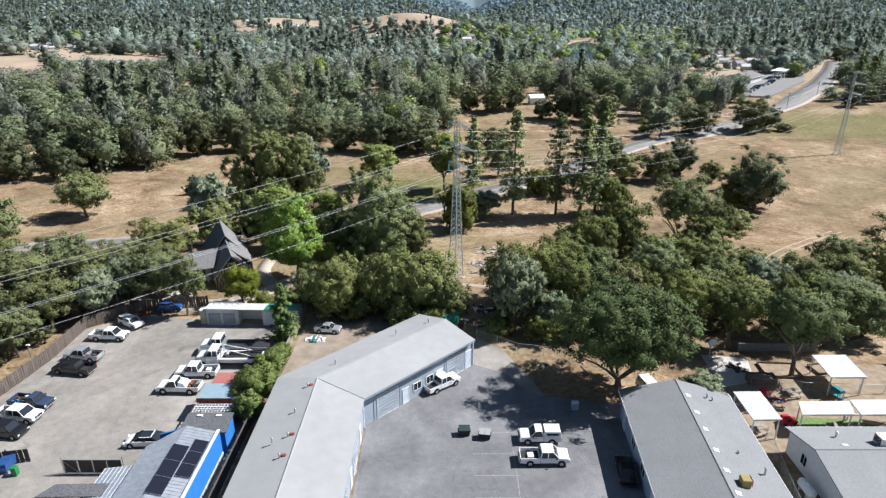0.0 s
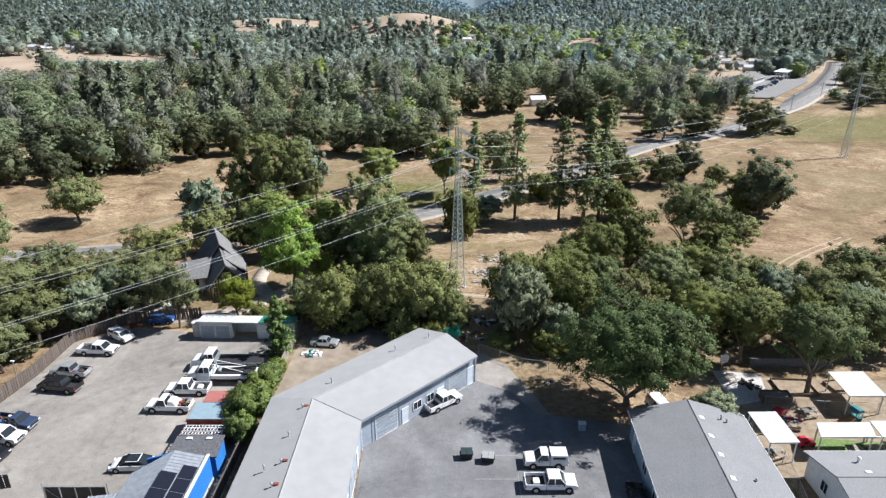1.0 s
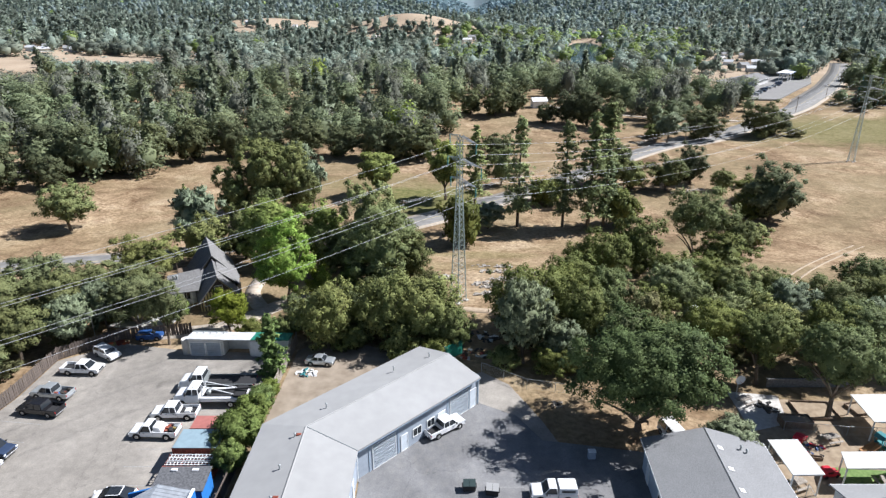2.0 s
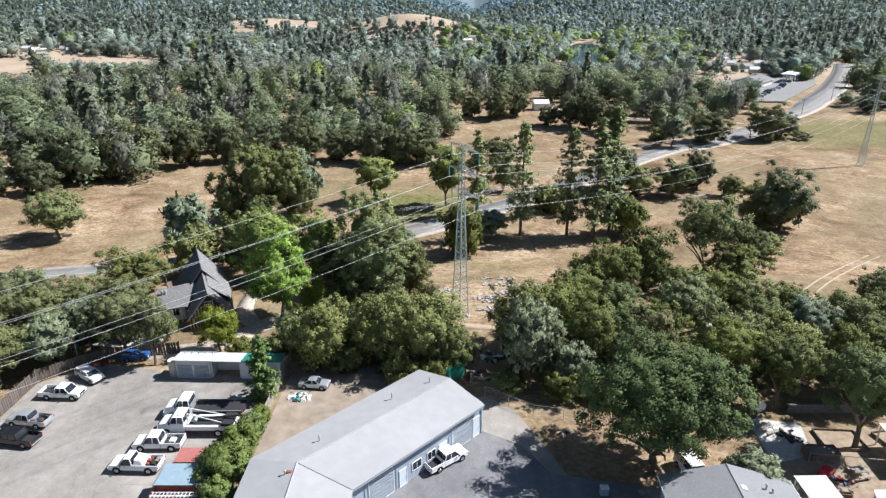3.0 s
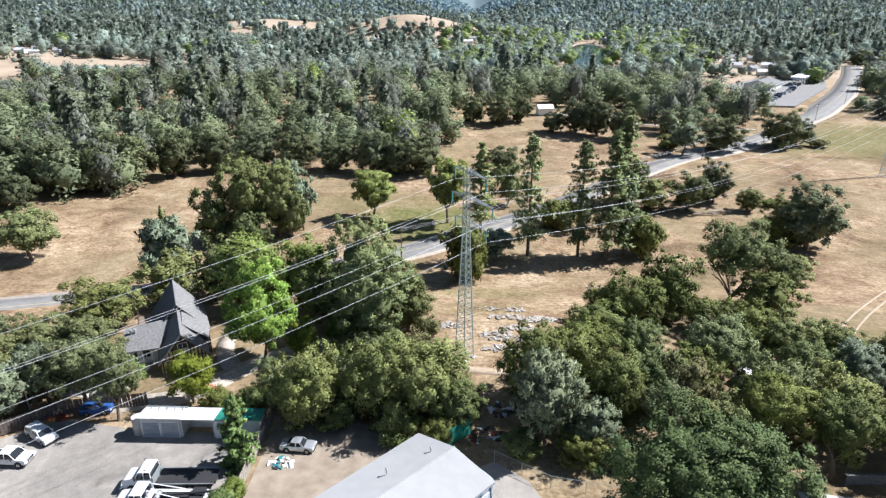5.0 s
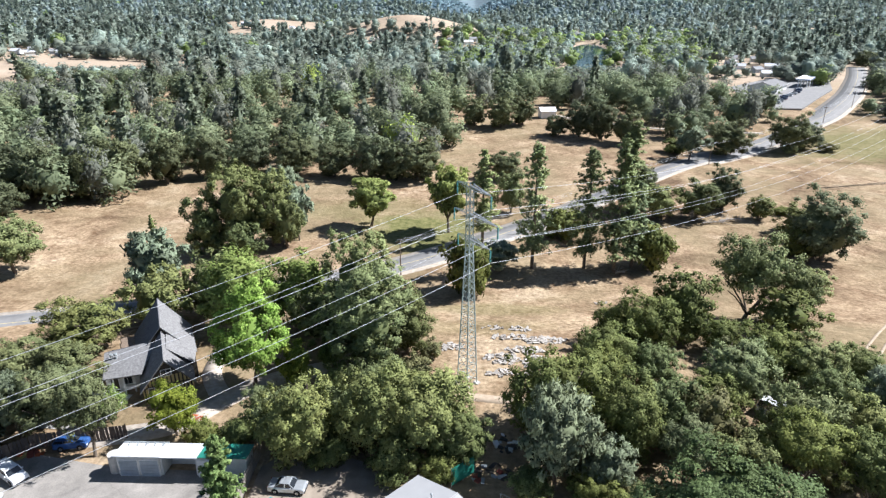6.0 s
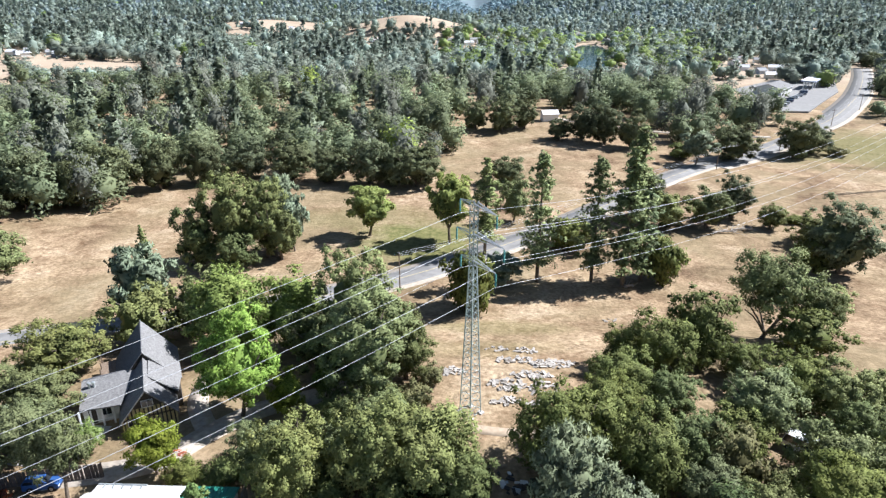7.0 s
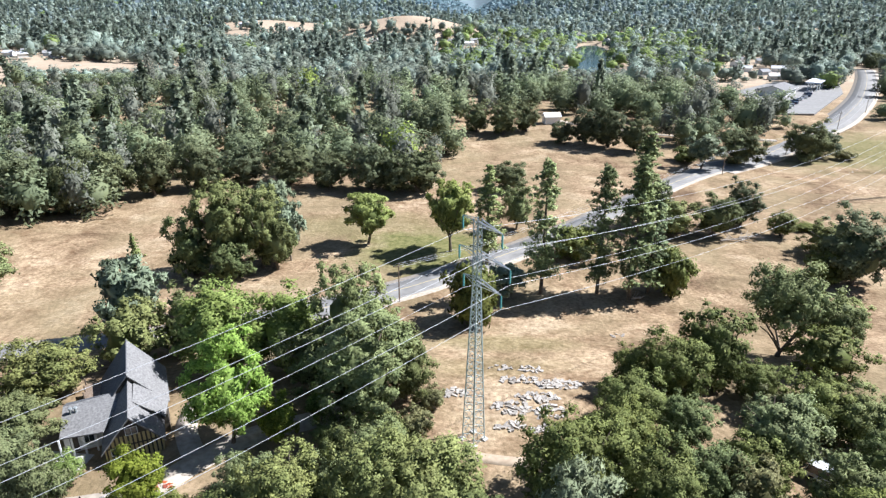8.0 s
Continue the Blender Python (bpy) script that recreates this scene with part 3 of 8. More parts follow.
def wall_item(owner, kind, o, ux, s, w, z0, h, mat, ny, label=""):
    """A door, roll-up door or window on a wall: o wall origin, ux unit along it, ny its outward normal."""
    rot = Matrix(((ux[0], ny[0], 0, 0), (ux[1], ny[1], 0, 0), (0, 0, 1, 0), (0, 0, 0, 1)))
    m = Matrix.Translation((o[0] + ux[0] * s, o[1] + ux[1] * s, z0)) @ rot
    bm = bmesh.new()
    if kind == "roll_up_door":
        n = max(6, int(h / 0.42))
        zz = [z for k in range(n) for z in ((h * k / n, 0.02), (h * k / n + 0.03, 0.05), (h * (k + 1) / n - 0.03, 0.05))] + [(h, 0.02)]
        for x in (0.08, w - 0.08):
            for z, d in zz:
                bm.verts.new((x, d, z))
        bm.verts.ensure_lookup_table()
        for i in range(len(zz) - 1):
            bm.faces.new((bm.verts[i], bm.verts[i + 1], bm.verts[len(zz) + i + 1], bm.verts[len(zz) + i]))
        bmesh.ops.solidify(bm, geom=list(bm.faces), thickness=0.02)
    elif kind == "window":
        box(bm, 0.06, w - 0.06, 0.01, 0.035, 0.06, h - 0.06)
    else:
        box(bm, 0.05, w - 0.05, 0.0, 0.045, 0.02, h - 0.05, bevel=0.01)
    p = part(kind, bm, mat, owner, label)
    p.matrix_basis = m
    fr = part("frame", frame_box(bmesh.new(), w, h, 0.07, 0.07), M_TRIM, p)
    if kind == "door":
        part("handle", cyl(bmesh.new(), (w - 0.16, 0.05, 1.0), (w - 0.16, 0.11, 1.0), 0.03), M_STEEL, p)
    if kind == "window" and w > 0.9:
        part("mullion", boxes((w / 2 - 0.025, w / 2 + 0.025, 0.0, 0.06, 0.07, h - 0.07)), M_TRIM, p)
    return p


def wall_run(owner, pts, h, t, mat, inward):
    """Wall pieces of thickness t between plan points; inward: +1 to the left of the run."""
    for (x0, y0), (x1, y1) in zip(pts[:-1], pts[1:]):
        d = Vector((x1 - x0, y1 - y0)).normalized()
        n = Vector((-d.y, d.x)) * t * inward
        bm = bmesh.new()
        prism(bm, [(x0, y0), (x1, y1), (x1 + n.x, y1 + n.y), (x0 + n.x, y0 + n.y)], 0.0, h)
        part("wall", bm, mat, owner)


def warehouse():
    e = thing("warehouse", pose(0, 0, 0), "long bent warehouse with pale grey roof and blue-grey siding", "building")
    R2 = math.sqrt(0.5)
    A, Bn, C = (-19.6, 61.9), (-3.4, 78.0), (4.25, 70.75)          # eaves: outer bend, far end, near end
    V = (-8.85, 57.65)                                             # inner bend of the eaves
    Hp, K = (-14.45, 60.0), (0.42, 74.38)                           # ridge bend and ridge end
    Y0 = 8.0
    ze, zr = 4.3, 5.45
    near_l, near_r, near_m = (-20.1, Y0), (-9.1, Y0), (-14.7, Y0)
    for q in ([(*A, ze), (*Hp, zr), (*K, zr), (*Bn, ze)], [(*V, ze), (*C, ze), (*K, zr), (*Hp, zr)],
              [(*near_l, ze), (*near_m, zr), (*Hp, zr), (*A, ze)], [(*near_m, zr), (*near_r, ze), (*V, ze), (*Hp, zr)]):
        part("roof", slab(bmesh.new(), q, 0.16), M_ROOFW, e)
    # ridge, hip and valley caps
    for a, b in ((near_m, Hp), (Hp, K)):
        bm = bmesh.new()
        cyl(bm, (*a, zr + 0.0), (*b, zr + 0.0), 0.09, n=6)
        part("ridge_cap", bm, M_ROOFW, e)
    part("valley", cyl(bmesh.new(), (*Hp, zr + 0.01), (*V, ze + 0.01), 0.06, n=6), M_STEEL, e, "dark metal valley flashing")
    # walls, set in under the eaves
    o = 0.5
    wv, wc = (V[0] - o * 0.7, V[1] + o * 0.5 + 0.4), (C[0] - 0.2, C[1] + 0.75)
    wb, wa = (Bn[0] + 0.2, Bn[1] - 0.75), (A[0] + 0.6, A[1] - 0.2)
    near_wr, near_wl = (-9.6, Y0 + 0.4), (-19.6, Y0 + 0.4)
    wall_run(e, [near_wr, wv, wc, wb, wa, near_wl, near_wr], ze - 0.2, 0.2, M_SIDING, 1)
    bm = bmesh.new()                                               # gable end
    mid = ((wc[0] + wb[0]) / 2, (wc[1] + wb[1]) / 2)
    prism(bm, [(0, 0), (1, 0), (0.5, 1)], 0, 0.2)
    bm.verts.ensure_lookup_table()
    tri = [(wc[0], wc[1], ze - 0.2), (wb[0], wb[1], ze - 0.2), (mid[0], mid[1], zr - 0.25)]
    nrm = Vector((-R2, -R2, 0)) * 0.2
    for i, v in enumerate(bm.verts):
        b = tri[i % 3]
        v.co = Vector(b) + (nrm if i >= 3 else Vector((0, 0, 0)))
    part("gable", bm, M_SIDING, e)
    for a, b in ((near_r, V), (V, C), (C, K), (K, Bn), (Bn, A), (A, near_l)):   # fascia under the eaves
        za, zb = (zr if a is K else ze), (zr if b is K else ze)
        bm = bmesh.new()
        d = (Vector(b) - Vector(a)).normalized()
        n = Vector((-d.y, d.x)) * 0.06
        p = [bm.verts.new((q[0] + s * n.x, q[1] + s * n.y, z - k)) for q, z in ((a, za), (b, zb)) for s in (0.2, 1) for k in (0.06, 0.30)]
        for f in ((0, 1, 5, 4), (2, 6, 7, 3), (0, 4, 6, 2), (1, 3, 7, 5), (0, 2, 3, 1), (4, 5, 7, 6)):
            bm.faces.new([p[i] for i in f])
        bmesh.ops.recalc_face_normals(bm, faces=bm.faces)
        part("fascia", bm, M_BLUEWALL, e)
    # doors and windows of the yard front
    ux = Vector((wc[0] - wv[0], wc[1] - wv[1])).normalized()
    ny = Vector((ux.y, -ux.x))
    L = (Vector(wc) - Vector(wv)).length / 18.0
    oo = (wv[0] + ny.x * 0.01, wv[1] + ny.y * 0.01)
    for kind, s0, s1, z0, h, mat in (("roll_up_door", 2.0, 5.1, 0.05, 3.1, M_ROLLUP), ("door", 5.8, 6.8, 0.05, 2.1, M_ROLLUP), ("window", 7.5, 8.8, 1.0, 1.1, M_GLASS), ("window", 9.6, 10.8, 1.0, 1.1, M_GLASS),
                                     ("door", 11.3, 12.4, 0.05, 2.1, M_ROLLUP), ("roll_up_door", 13.2, 16.2, 0.05, 3.1, M_ROLLUP), ("door", 16.5, 17.6, 0.05, 2.6, M_ROLLUP)):
        wall_item(e, kind, oo, ux, s0 * L, (s1 - s0) * L, z0, h, mat, ny)
    for s in (1.6, 5.45, 12.8, 16.35, 17.85):                        # upright trims
        bm = boxes((s * L - 0.06, s * L + 0.06, 0.0, 0.05, 0.05, 4.05))
        p = part("trim", bm, M_BLUEWALL, e)
        p.matrix_basis = Matrix.Translation((oo[0], oo[1], 0)) @ Matrix(((ux.x, ny.x, 0, 0), (ux.y, ny.y, 0, 0), (0, 0, 1, 0), (0, 0, 0, 1)))
    ux2 = Vector((wv[0] - near_wr[0], wv[1] - near_wr[1])).normalized()
    ny2 = Vector((ux2.y, -ux2.x))
    l2 = (Vector(wv) - Vector(near_wr)).length
    o2 = (near_wr[0] + ny2.x * 0.01, near_wr[1] + ny2.y * 0.01)
    for k, w in ((2.2, 1.0), (5.0, 3.1), (9.0, 1.0), (12.0, 3.1), (16.2, 3.1), (21.0, 1.0), (24.5, 3.1), (29.0, 1.0), (32.5, 3.1), (37.0, 3.1), (42.0, 1.0)):
        wall_item(e, "door" if w < 2 else "roll_up_door", o2, ux2, l2 - k - w, w, 0.05, 2.1 if w < 2 else 3.1, M_ROLLUP, ny2)
    # drip edge and downpipes, pale concrete footings by the doors
    for q in ((wv[0] + 0.15, wv[1] - 0.3), (wc[0] + 0.02, wc[1] - 0.2)):
        part("downpipe", cyl(bmesh.new(), (*q, 0.0), (*q, 4.1), 0.06), M_TRIM, e)
    # roof vents and pipes
    for x, y, kind in ((-15.3, 58.6, 1), (-15.5, 50.0, 1), (-15.6, 46.9, 1), (-15.7, 54.0, 0), (-13.0, 63.6, 0), (-6.2, 70.9, 0), (-2.0, 74.0, 0), (-16.9, 49.2, 0)):
        zb = zr - 0.2
        bm = bmesh.new()
        cyl(bm, (x, y, zb - 0.15), (x, y, zb + 0.45), 0.07)
        cyl(bm, (x, y, zb + 0.42), (x, y, zb + 0.52), 0.13, 0.05)
        pp = part("vent_pipe", bm, M_STEEL, e)
        if kind:
            part("vent_hood", box(bmesh.new(), x + 0.1, x + 0.62, y + 0.05, y + 0.38, zb + 0.02, zb + 0.22, bevel=0.05), M_RUST, pp, "rusty red vent hood")


warehouse()


# ---------- shingled classroom block beside the yard ----------
def gable_roof_building(name, label, o, ang, w, length, eave, ridge, wall_mat, roof_mat, over=0.45, base=0.0):
    """A gabled building: its axis runs from o along ang (degrees); w across. Returns it, in its own axes (x along, y across)."""
    e = thing(name, pose(o[0], o[1], base, 0, 0, ang), label, "building")
    hw = w / 2
    for s in (-1, 1):
        part("roof", slab(bmesh.new(), [(-over, 0, ridge), (length + over, 0, ridge), (length + over, s * (hw + over), eave), (-over, s * (hw + over), eave)], 0.14), roof_mat, e)
    zt = eave - 0.1 + (ridge - eave) * over / (hw + over)
    for s in (-1, 1):
        y0, y1 = sorted((s * hw, s * (hw - 0.2)))
        part("wall", boxes((0, length, y0, y1, 0, zt - 0.06)), wall_mat, e)
    for x0 in (0, length - 0.2):
        bm = bmesh.new()
        pts = [(-hw + 0.2, 0), (hw - 0.2, 0), (hw - 0.2, zt - 0.1), (0, ridge - 0.2), (-hw + 0.2, zt - 0.1)]
        a = [bm.verts.new((x0, y, z)) for y, z in pts]
        b = [bm.verts.new((x0 + 0.2, y, z)) for y, z in pts]
        bm.faces.new(a), bm.faces.new(b[::-1])
        for i in range(5):
            bm.faces.new((a[i], b[i], b[(i + 1) % 5], a[(i + 1) % 5]))
        bmesh.ops.recalc_face_normals(bm, faces=bm.faces)
        part("gable_wall", bm, wall_mat, e)
    part("ridge_cap", cyl(bmesh.new(), (-over, 0, ridge), (length + over, 0, ridge), 0.08, n=6), roof_mat, e)
    for s in (-1, 1):
        y0, y1 = sorted((s * (hw + over), s * (hw + over + 0.05)))
        part("fascia", boxes((-over, length + over, y0, y1, eave - 0.2, eave - 0.01)), M_TRIM, e)
    return e


def side_item(e, kind, s, side, hw, w, z0, h, mat):
    return wall_item(e, kind, (s if side < 0 else s + w, side * (hw + 0.01)), (1, 0) if side < 0 else (-1, 0), 0.0, w, z0, h, mat, (0, side))


b2 = gable_roof_building("classroom_block", "long block with grey shingle roof and slate-blue walls", (26.75, 59.6), 266.0, 11.6, 48, 3.6, 5.3, M_BLUEWALL, M_SHINGLE)
for _k in range(9):                                                  # yard side is +y across... doors and windows in turn
    side_item(b2, "window" if _k % 3 else "door", 1.6 + _k * 4.2, -1, 5.8, 1.6 if _k % 3 else 1.0, 1.0 if _k % 3 else 0.05, 1.2 if _k % 3 else 2.05, M_GLASS if _k % 3 else M_ROLLUP)
    side_item(b2, "window", 2.4 + _k * 4.2, 1, 5.8, 1.5, 1.0, 1.2, M_GLASS)


def roof_at(e, x, y, bm, name, mat, hw=5.8, over=0.45, eave=3.6, ridge=5.3, label="", flat_on=True):
    z = ridge - (ridge - eave) * abs(y) / (hw + over)
    p = part(name, bm, mat, e, label)
    p.matrix_basis = Matrix.Translation((x, y, z)) @ (Matrix.Rotation(-math.copysign(math.atan2(ridge - eave, hw + over), y), 4, "X") if flat_on else Matrix())
    return p


for _x in (2.5, 5.5, 8.3, 11.5, 14.3, 17.2, 20.2, 23.3):
    roof_at(b2, _x, 0.62, boxes((-0.27, 0.27, -0.27, 0.27, 0.0, 0.06), bevel=0.015), "ridge_vent", M_WHITE, label="small white square roof vent")
_hv = roof_at(b2, 15.7, 1.75, boxes((-0.46, 0.46, -0.42, 0.42, -0.1, 0.8), bevel=0.05), "cooler", M_YELLOW_BOX, label="boxy yellowed evaporative cooler", flat_on=False)
for _k in range(5):
    part("louvre", boxes((-0.45, 0.45, 0.5, 0.53, 0.12 + _k * 0.15, 0.2 + _k * 0.15)), M_RUST, _hv)
for _x, _y, _h in ((1.9, 2.9, 0.5), (13.4, 4.6, 0.75), (11.0, 3.0, 0.25), (2.2, 3.4, 0.4)):
    _p = roof_at(b2, _x, _y, cyl(cyl(bmesh.new(), (0, 0, -0.1), (0, 0, _h), 0.09), (0, 0, _h), (0, 0, _h + 0.1), 0.16, 0.06), "vent_pipe", M_STEEL, flat_on=False)


def shingle_courses(e, w, length, eave, ridge, over, step):
    """Overlapping rows of shingles down both slopes, each row's lower edge proud of the next."""
    run = w / 2 + over
    rows = int(run / step)
    for s in (-1, 1):
        for k in range(rows):
            y0, y1 = run * k / rows, run * (k + 1) / rows
            z0, z1 = (ridge - (ridge - eave) * y / run for y in (y0, y1))
            part("shingle_course", slab(bmesh.new(), [(-over, s * y0, z0 + 0.005), (length + over, s * y0, z0 + 0.005), (length + over, s * y1, z1 + 0.014), (-over, s * y1, z1 + 0.014)], 0.004), M_SHINGLE, e)


shingle_courses(b2, 11.6, 48, 3.6, 5.3, 0.45, 0.22)
b3 = gable_roof_building("school_building", "low building with grey shingle roof and off-white walls", (37.4, 49.2), 0.0, 9.6, 26, 3.0, 4.3, M_CREAM, M_SHINGLE2, 0.4)
wall_item(b3, "window", (0.0, 0.6), (0, -1), -1.6, 1.1, 0.9, 1.3, M_GLASS, (-1, 0))
for _x, _y, _h in ((3.5, 2.8, 0.55),):
    roof_at(b3, _x, _y, cyl(cyl(bmesh.new(), (0, 0, -0.1), (0, 0, _h), 0.12), (0, 0, _h), (0, 0, _h + 0.12), 0.2, 0.1), "vent_pipe", M_WHITE, 4.8, 0.4, 3.0, 4.3, flat_on=False)
roof_at(b3, 3.2, 0.9, boxes((-0.3, 0.3, -0.2, 0.2, 0, 0.06)), "roof_hatch", M_WHITE, 4.8, 0.4, 3.0, 4.3)
_ac = roof_at(b3, 7.3, 1.3, boxes((-0.7, 0.7, -0.6, 0.6, -0.1, 0.95), bevel=0.04), "rooftop_unit", M_WHITE, 4.8, 0.4, 3.0, 4.3, "white rooftop air-conditioning unit", False)
for _k in range(6):
    part("grille", boxes((-0.73, -0.7, -0.5 + _k * 0.17, -0.4 + _k * 0.17, 0.1, 0.85)), M_DARK, _ac)


# ---------- blue shop with metal roof and solar panels ----------
def ribbed_roof(e, corners, mat, step=0.42, label=""):
    """A sheet with standing ribs that run from the first edge (0-1) to the opposite one (3-2)."""
    a, b, c, d = (Vector(q) for q in corners)
    p = part("roof", slab(bmesh.new(), corners, 0.06), mat, e, label)
    n = max(3, int((b - a).length / step))
    for k in range(n + 1):
        u = k / n
        part("rib", cyl(bmesh.new(), a.lerp(b, u) + Vector((0, 0, 0.01)), d.lerp(c, u) + Vector((0, 0, 0.01)), 0.03, n=4), mat, p)
    return p


def blue_shop():
    e = thing("blue_shop", pose(0, 0, 0), "bright blue shop with ribbed metal roof and dark solar panels", "building")
    # main gable: ridge along y at x=-26.3
    xr, xl, xm, y0, y1, ze, zr = -23.7, -30.2, -27.1, 24.0, 53.3, 3.2, 4.0
    ribbed_roof(e, [(xm, y1, zr), (xm, y0, zr), (xr - 0.05, y0, ze), (xr - 0.05, y1, ze)], M_GALV)
    ribbed_roof(e, [(xm, y0, zr), (xm, y1, zr), (xl - 0.3, y1 - 2.4, ze), (xl - 0.3, y0, ze)], M_GALV)
    part("wall", boxes((xr - 0.2, xr, y0, y1 - 0.1, 0, ze + 0.3)), M_BLUE, e)
    part("wall", boxes((xl, xl + 0.2, y0, y1 - 2.6, 0, ze - 0.1)), M_BLUE, e)
    bm = bmesh.new()
    pts = [(xl + 0.2, 0), (xr - 0.2, 0), (xr - 0.2, ze - 0.08), (xm, zr - 0.1), (xl + 0.2, ze - 0.12)]
    a = [bm.verts.new((x, y1 - 0.3, z)) for x, z in pts]
    b = [bm.verts.new((x, y1 - 0.1, z)) for x, z in pts]
    bm.faces.new(a), bm.faces.new(b[::-1])
    for i in range(5):
        bm.faces.new((a[i], b[i], b[(i + 1) % 5], a[(i + 1) % 5]))
    bmesh.ops.recalc_face_normals(bm, faces=bm.faces)
    part("gable_wall", bm, M_BLUE, e)
    part("parapet_cap", boxes((xr - 0.25, xr + 0.05, y0, y1 - 0.05, ze + 0.3, ze + 0.38)), M_TRIM, e)
    part("plinth", boxes((xr, xr + 0.06, y0, y1 - 0.1, 0, 0.7)), M_CONC, e)
    k = (zr - ze) / (xr - 0.05 - xm)
    for px0, px1, py0, py1 in ((-27.2, -25.7, 43.6, 50.3), (-25.55, -24.2, 46.2, 51.5)):
        z = lambda x: zr - (x - xm) * k + 0.12
        sp = part("solar_panel", slab(bmesh.new(), [(px0, py0, z(px0)), (px1, py0, z(px1)), (px1, py1, z(px1)), (px0, py1, z(px0))], 0.04), M_SOLAR, e, "dark glossy solar panel")
        n = max(2, int((py1 - py0) / 1.7))
        for i in range(n + 1):
            yy = py0 + (py1 - py0) * i / n
            part("frame_bar", cyl(bmesh.new(), (px0, yy, z(px0) + 0.004), (px1, yy, z(px1) + 0.004), 0.018, n=4), M_STEEL, sp)
    # lean-to at the yard side, and its dark shed roof
    ribbed_roof(e, [(-33.6, 48.6, 2.5), (-30.5, 48.6, 2.9), (-30.5, 24, 2.9), (-33.6, 24, 2.5)], M_GALV)
    part("lean_to_wall", boxes((-33.4, -33.2, 24.0, 48.3, 0, 2.4)), M_CREAM, e)
    part("lean_to_wall", boxes((-33.2, -30.3, 48.1, 48.3, 0, 2.4)), M_CREAM, e)
    part("flat_roof", slab(bmesh.new(), [(-37.2, 46.3, 2.6), (-30.2, 46.3, 2.75), (-31.2, 44.6, 2.75), (-38.2, 44.6, 2.6)], 0.12), M_SLATE, e, "dark flat porch roof")
    for x, y in ((-37.3, 46.0), (-37.9, 44.9), (-34.5, 46.0)):
        part("post", cyl(bmesh.new(), (x, y, 0), (x, y, 2.55), 0.06), M_STEEL, e)


blue_shop()


def dark_roof_shed():
    e = thing("storage_shed", pose(-25.85, 55.4, 0), "blue storage shed with dark felt roof", "shed")
    part("body", boxes((-2.3, 2.3, -1.35, 1.35, 0, 2.5)), M_BLUE, e)
    part("roof", slab(bmesh.new(), [(-2.6, -1.6, 2.62), (2.55, -1.6, 2.75), (2.4, 1.6, 2.95), (-2.7, 1.6, 2.85)], 0.14), M_SLATE, e)
    for x in (-1.2, 0.9):
        part("roof_vent", boxes((x - 0.3, x + 0.3, 0.95, 1.25, 2.83, 2.97)), M_WHITE, e)
    part("door", boxes((-2.34, -2.3, -0.5, 0.5, 0.05, 2.0)), M_TRIM, e)


dark_roof_shed()


def container(x, y, ang, ln, wd, h, mat, roof, label):
    e = thing("shipping_container", pose(x, y, 0.05, 0, 0, ang), label, "container")
    part("body", boxes((-ln / 2, ln / 2, -wd / 2, wd / 2, 0.1, h), bevel=0.03), mat, e)
    part("roof", boxes((-ln / 2 - 0.03, ln / 2 + 0.03, -wd / 2 - 0.03, wd / 2 + 0.03, h, h + 0.07)), roof, e)
    for s in (-1, 1):
        n = int(ln / 0.5)
        for k in range(n):
            xx = -ln / 2 + (k + 0.5) * ln / n
            y0, y1 = sorted((s * wd / 2, s * (wd / 2 + 0.04)))
            part("corrugation", boxes((xx - 0.12, xx + 0.12, y0, y1, 0.2, h - 0.1)), mat, e)
    for sx in (-1, 1):
        for sy in (-1, 1):
            part("corner_post", boxes((sx * ln / 2 - 0.08, sx * ln / 2 + 0.08, sy * wd / 2 - 0.08, sy * wd / 2 + 0.08, 0.0, h + 0.03)), mat, e)
    return e


container(-26.3, 61.4, 0, 4.7, 3.0, 2.7, M_RUST, plain("faded_blue_tarp", (0.24, 0.33, 0.38), 0.75), "rusty red container with faded blue sheet roof")
container(-26.1, 64.7, 0, 4.4, 2.2, 2.3, M_RUST, plain("faded_red_sheet", (0.38, 0.14, 0.12), 0.7), "red metal container with faded red roof")


def ladder_rack():
    e = thing("ladder_trailer", pose(-26.4, 58.75, 0.05), "rusty trailer with a red rack and white ladders", "trailer")
    part("bed", boxes((-2.6, 2.5, -0.95, 0.95, 0.5, 0.7)), M_RUST, e)
    part("rack", boxes((-2.6, 2.5, -0.95, -0.87, 2.0, 2.1), (-2.6, 2.5, 0.87, 0.95, 2.0, 2.1), *[(x - 0.05, x + 0.05, -0.95, 0.95, 1.95, 2.0) for x in (-2.5, -0.8, 0.9, 2.4)]), M_RUST, e)
    for x in (-2.5, 2.4):
        for y in (-0.9, 0.9):
            part("post", boxes((x - 0.05, x + 0.05, y - 0.05, y + 0.05, 0.7, 1.95)), M_RUST, e)
    for y in (-0.75, -0.1, 0.4):
        lad = part("ladder", boxes((-2.4, 2.3, y - 0.03, y + 0.03, 2.11, 2.2), (-2.4, 2.3, y + 0.37, y + 0.43, 2.11, 2.2)), M_WHITE, e, "white aluminium ladder")
        for k in range(13):
            part("rung", boxes((-2.25 + k * 0.36, -2.19 + k * 0.36, y + 0.03, y + 0.37, 2.13, 2.18)), M_WHITE, lad)
    for y in (-1.0, 1.0):
        part("wheel", cyl(bmesh.new(), (0, y - 0.1, 0.35), (0, y + 0.1, 0.35), 0.35, n=14), M_TYRE, e)


ladder_rack()


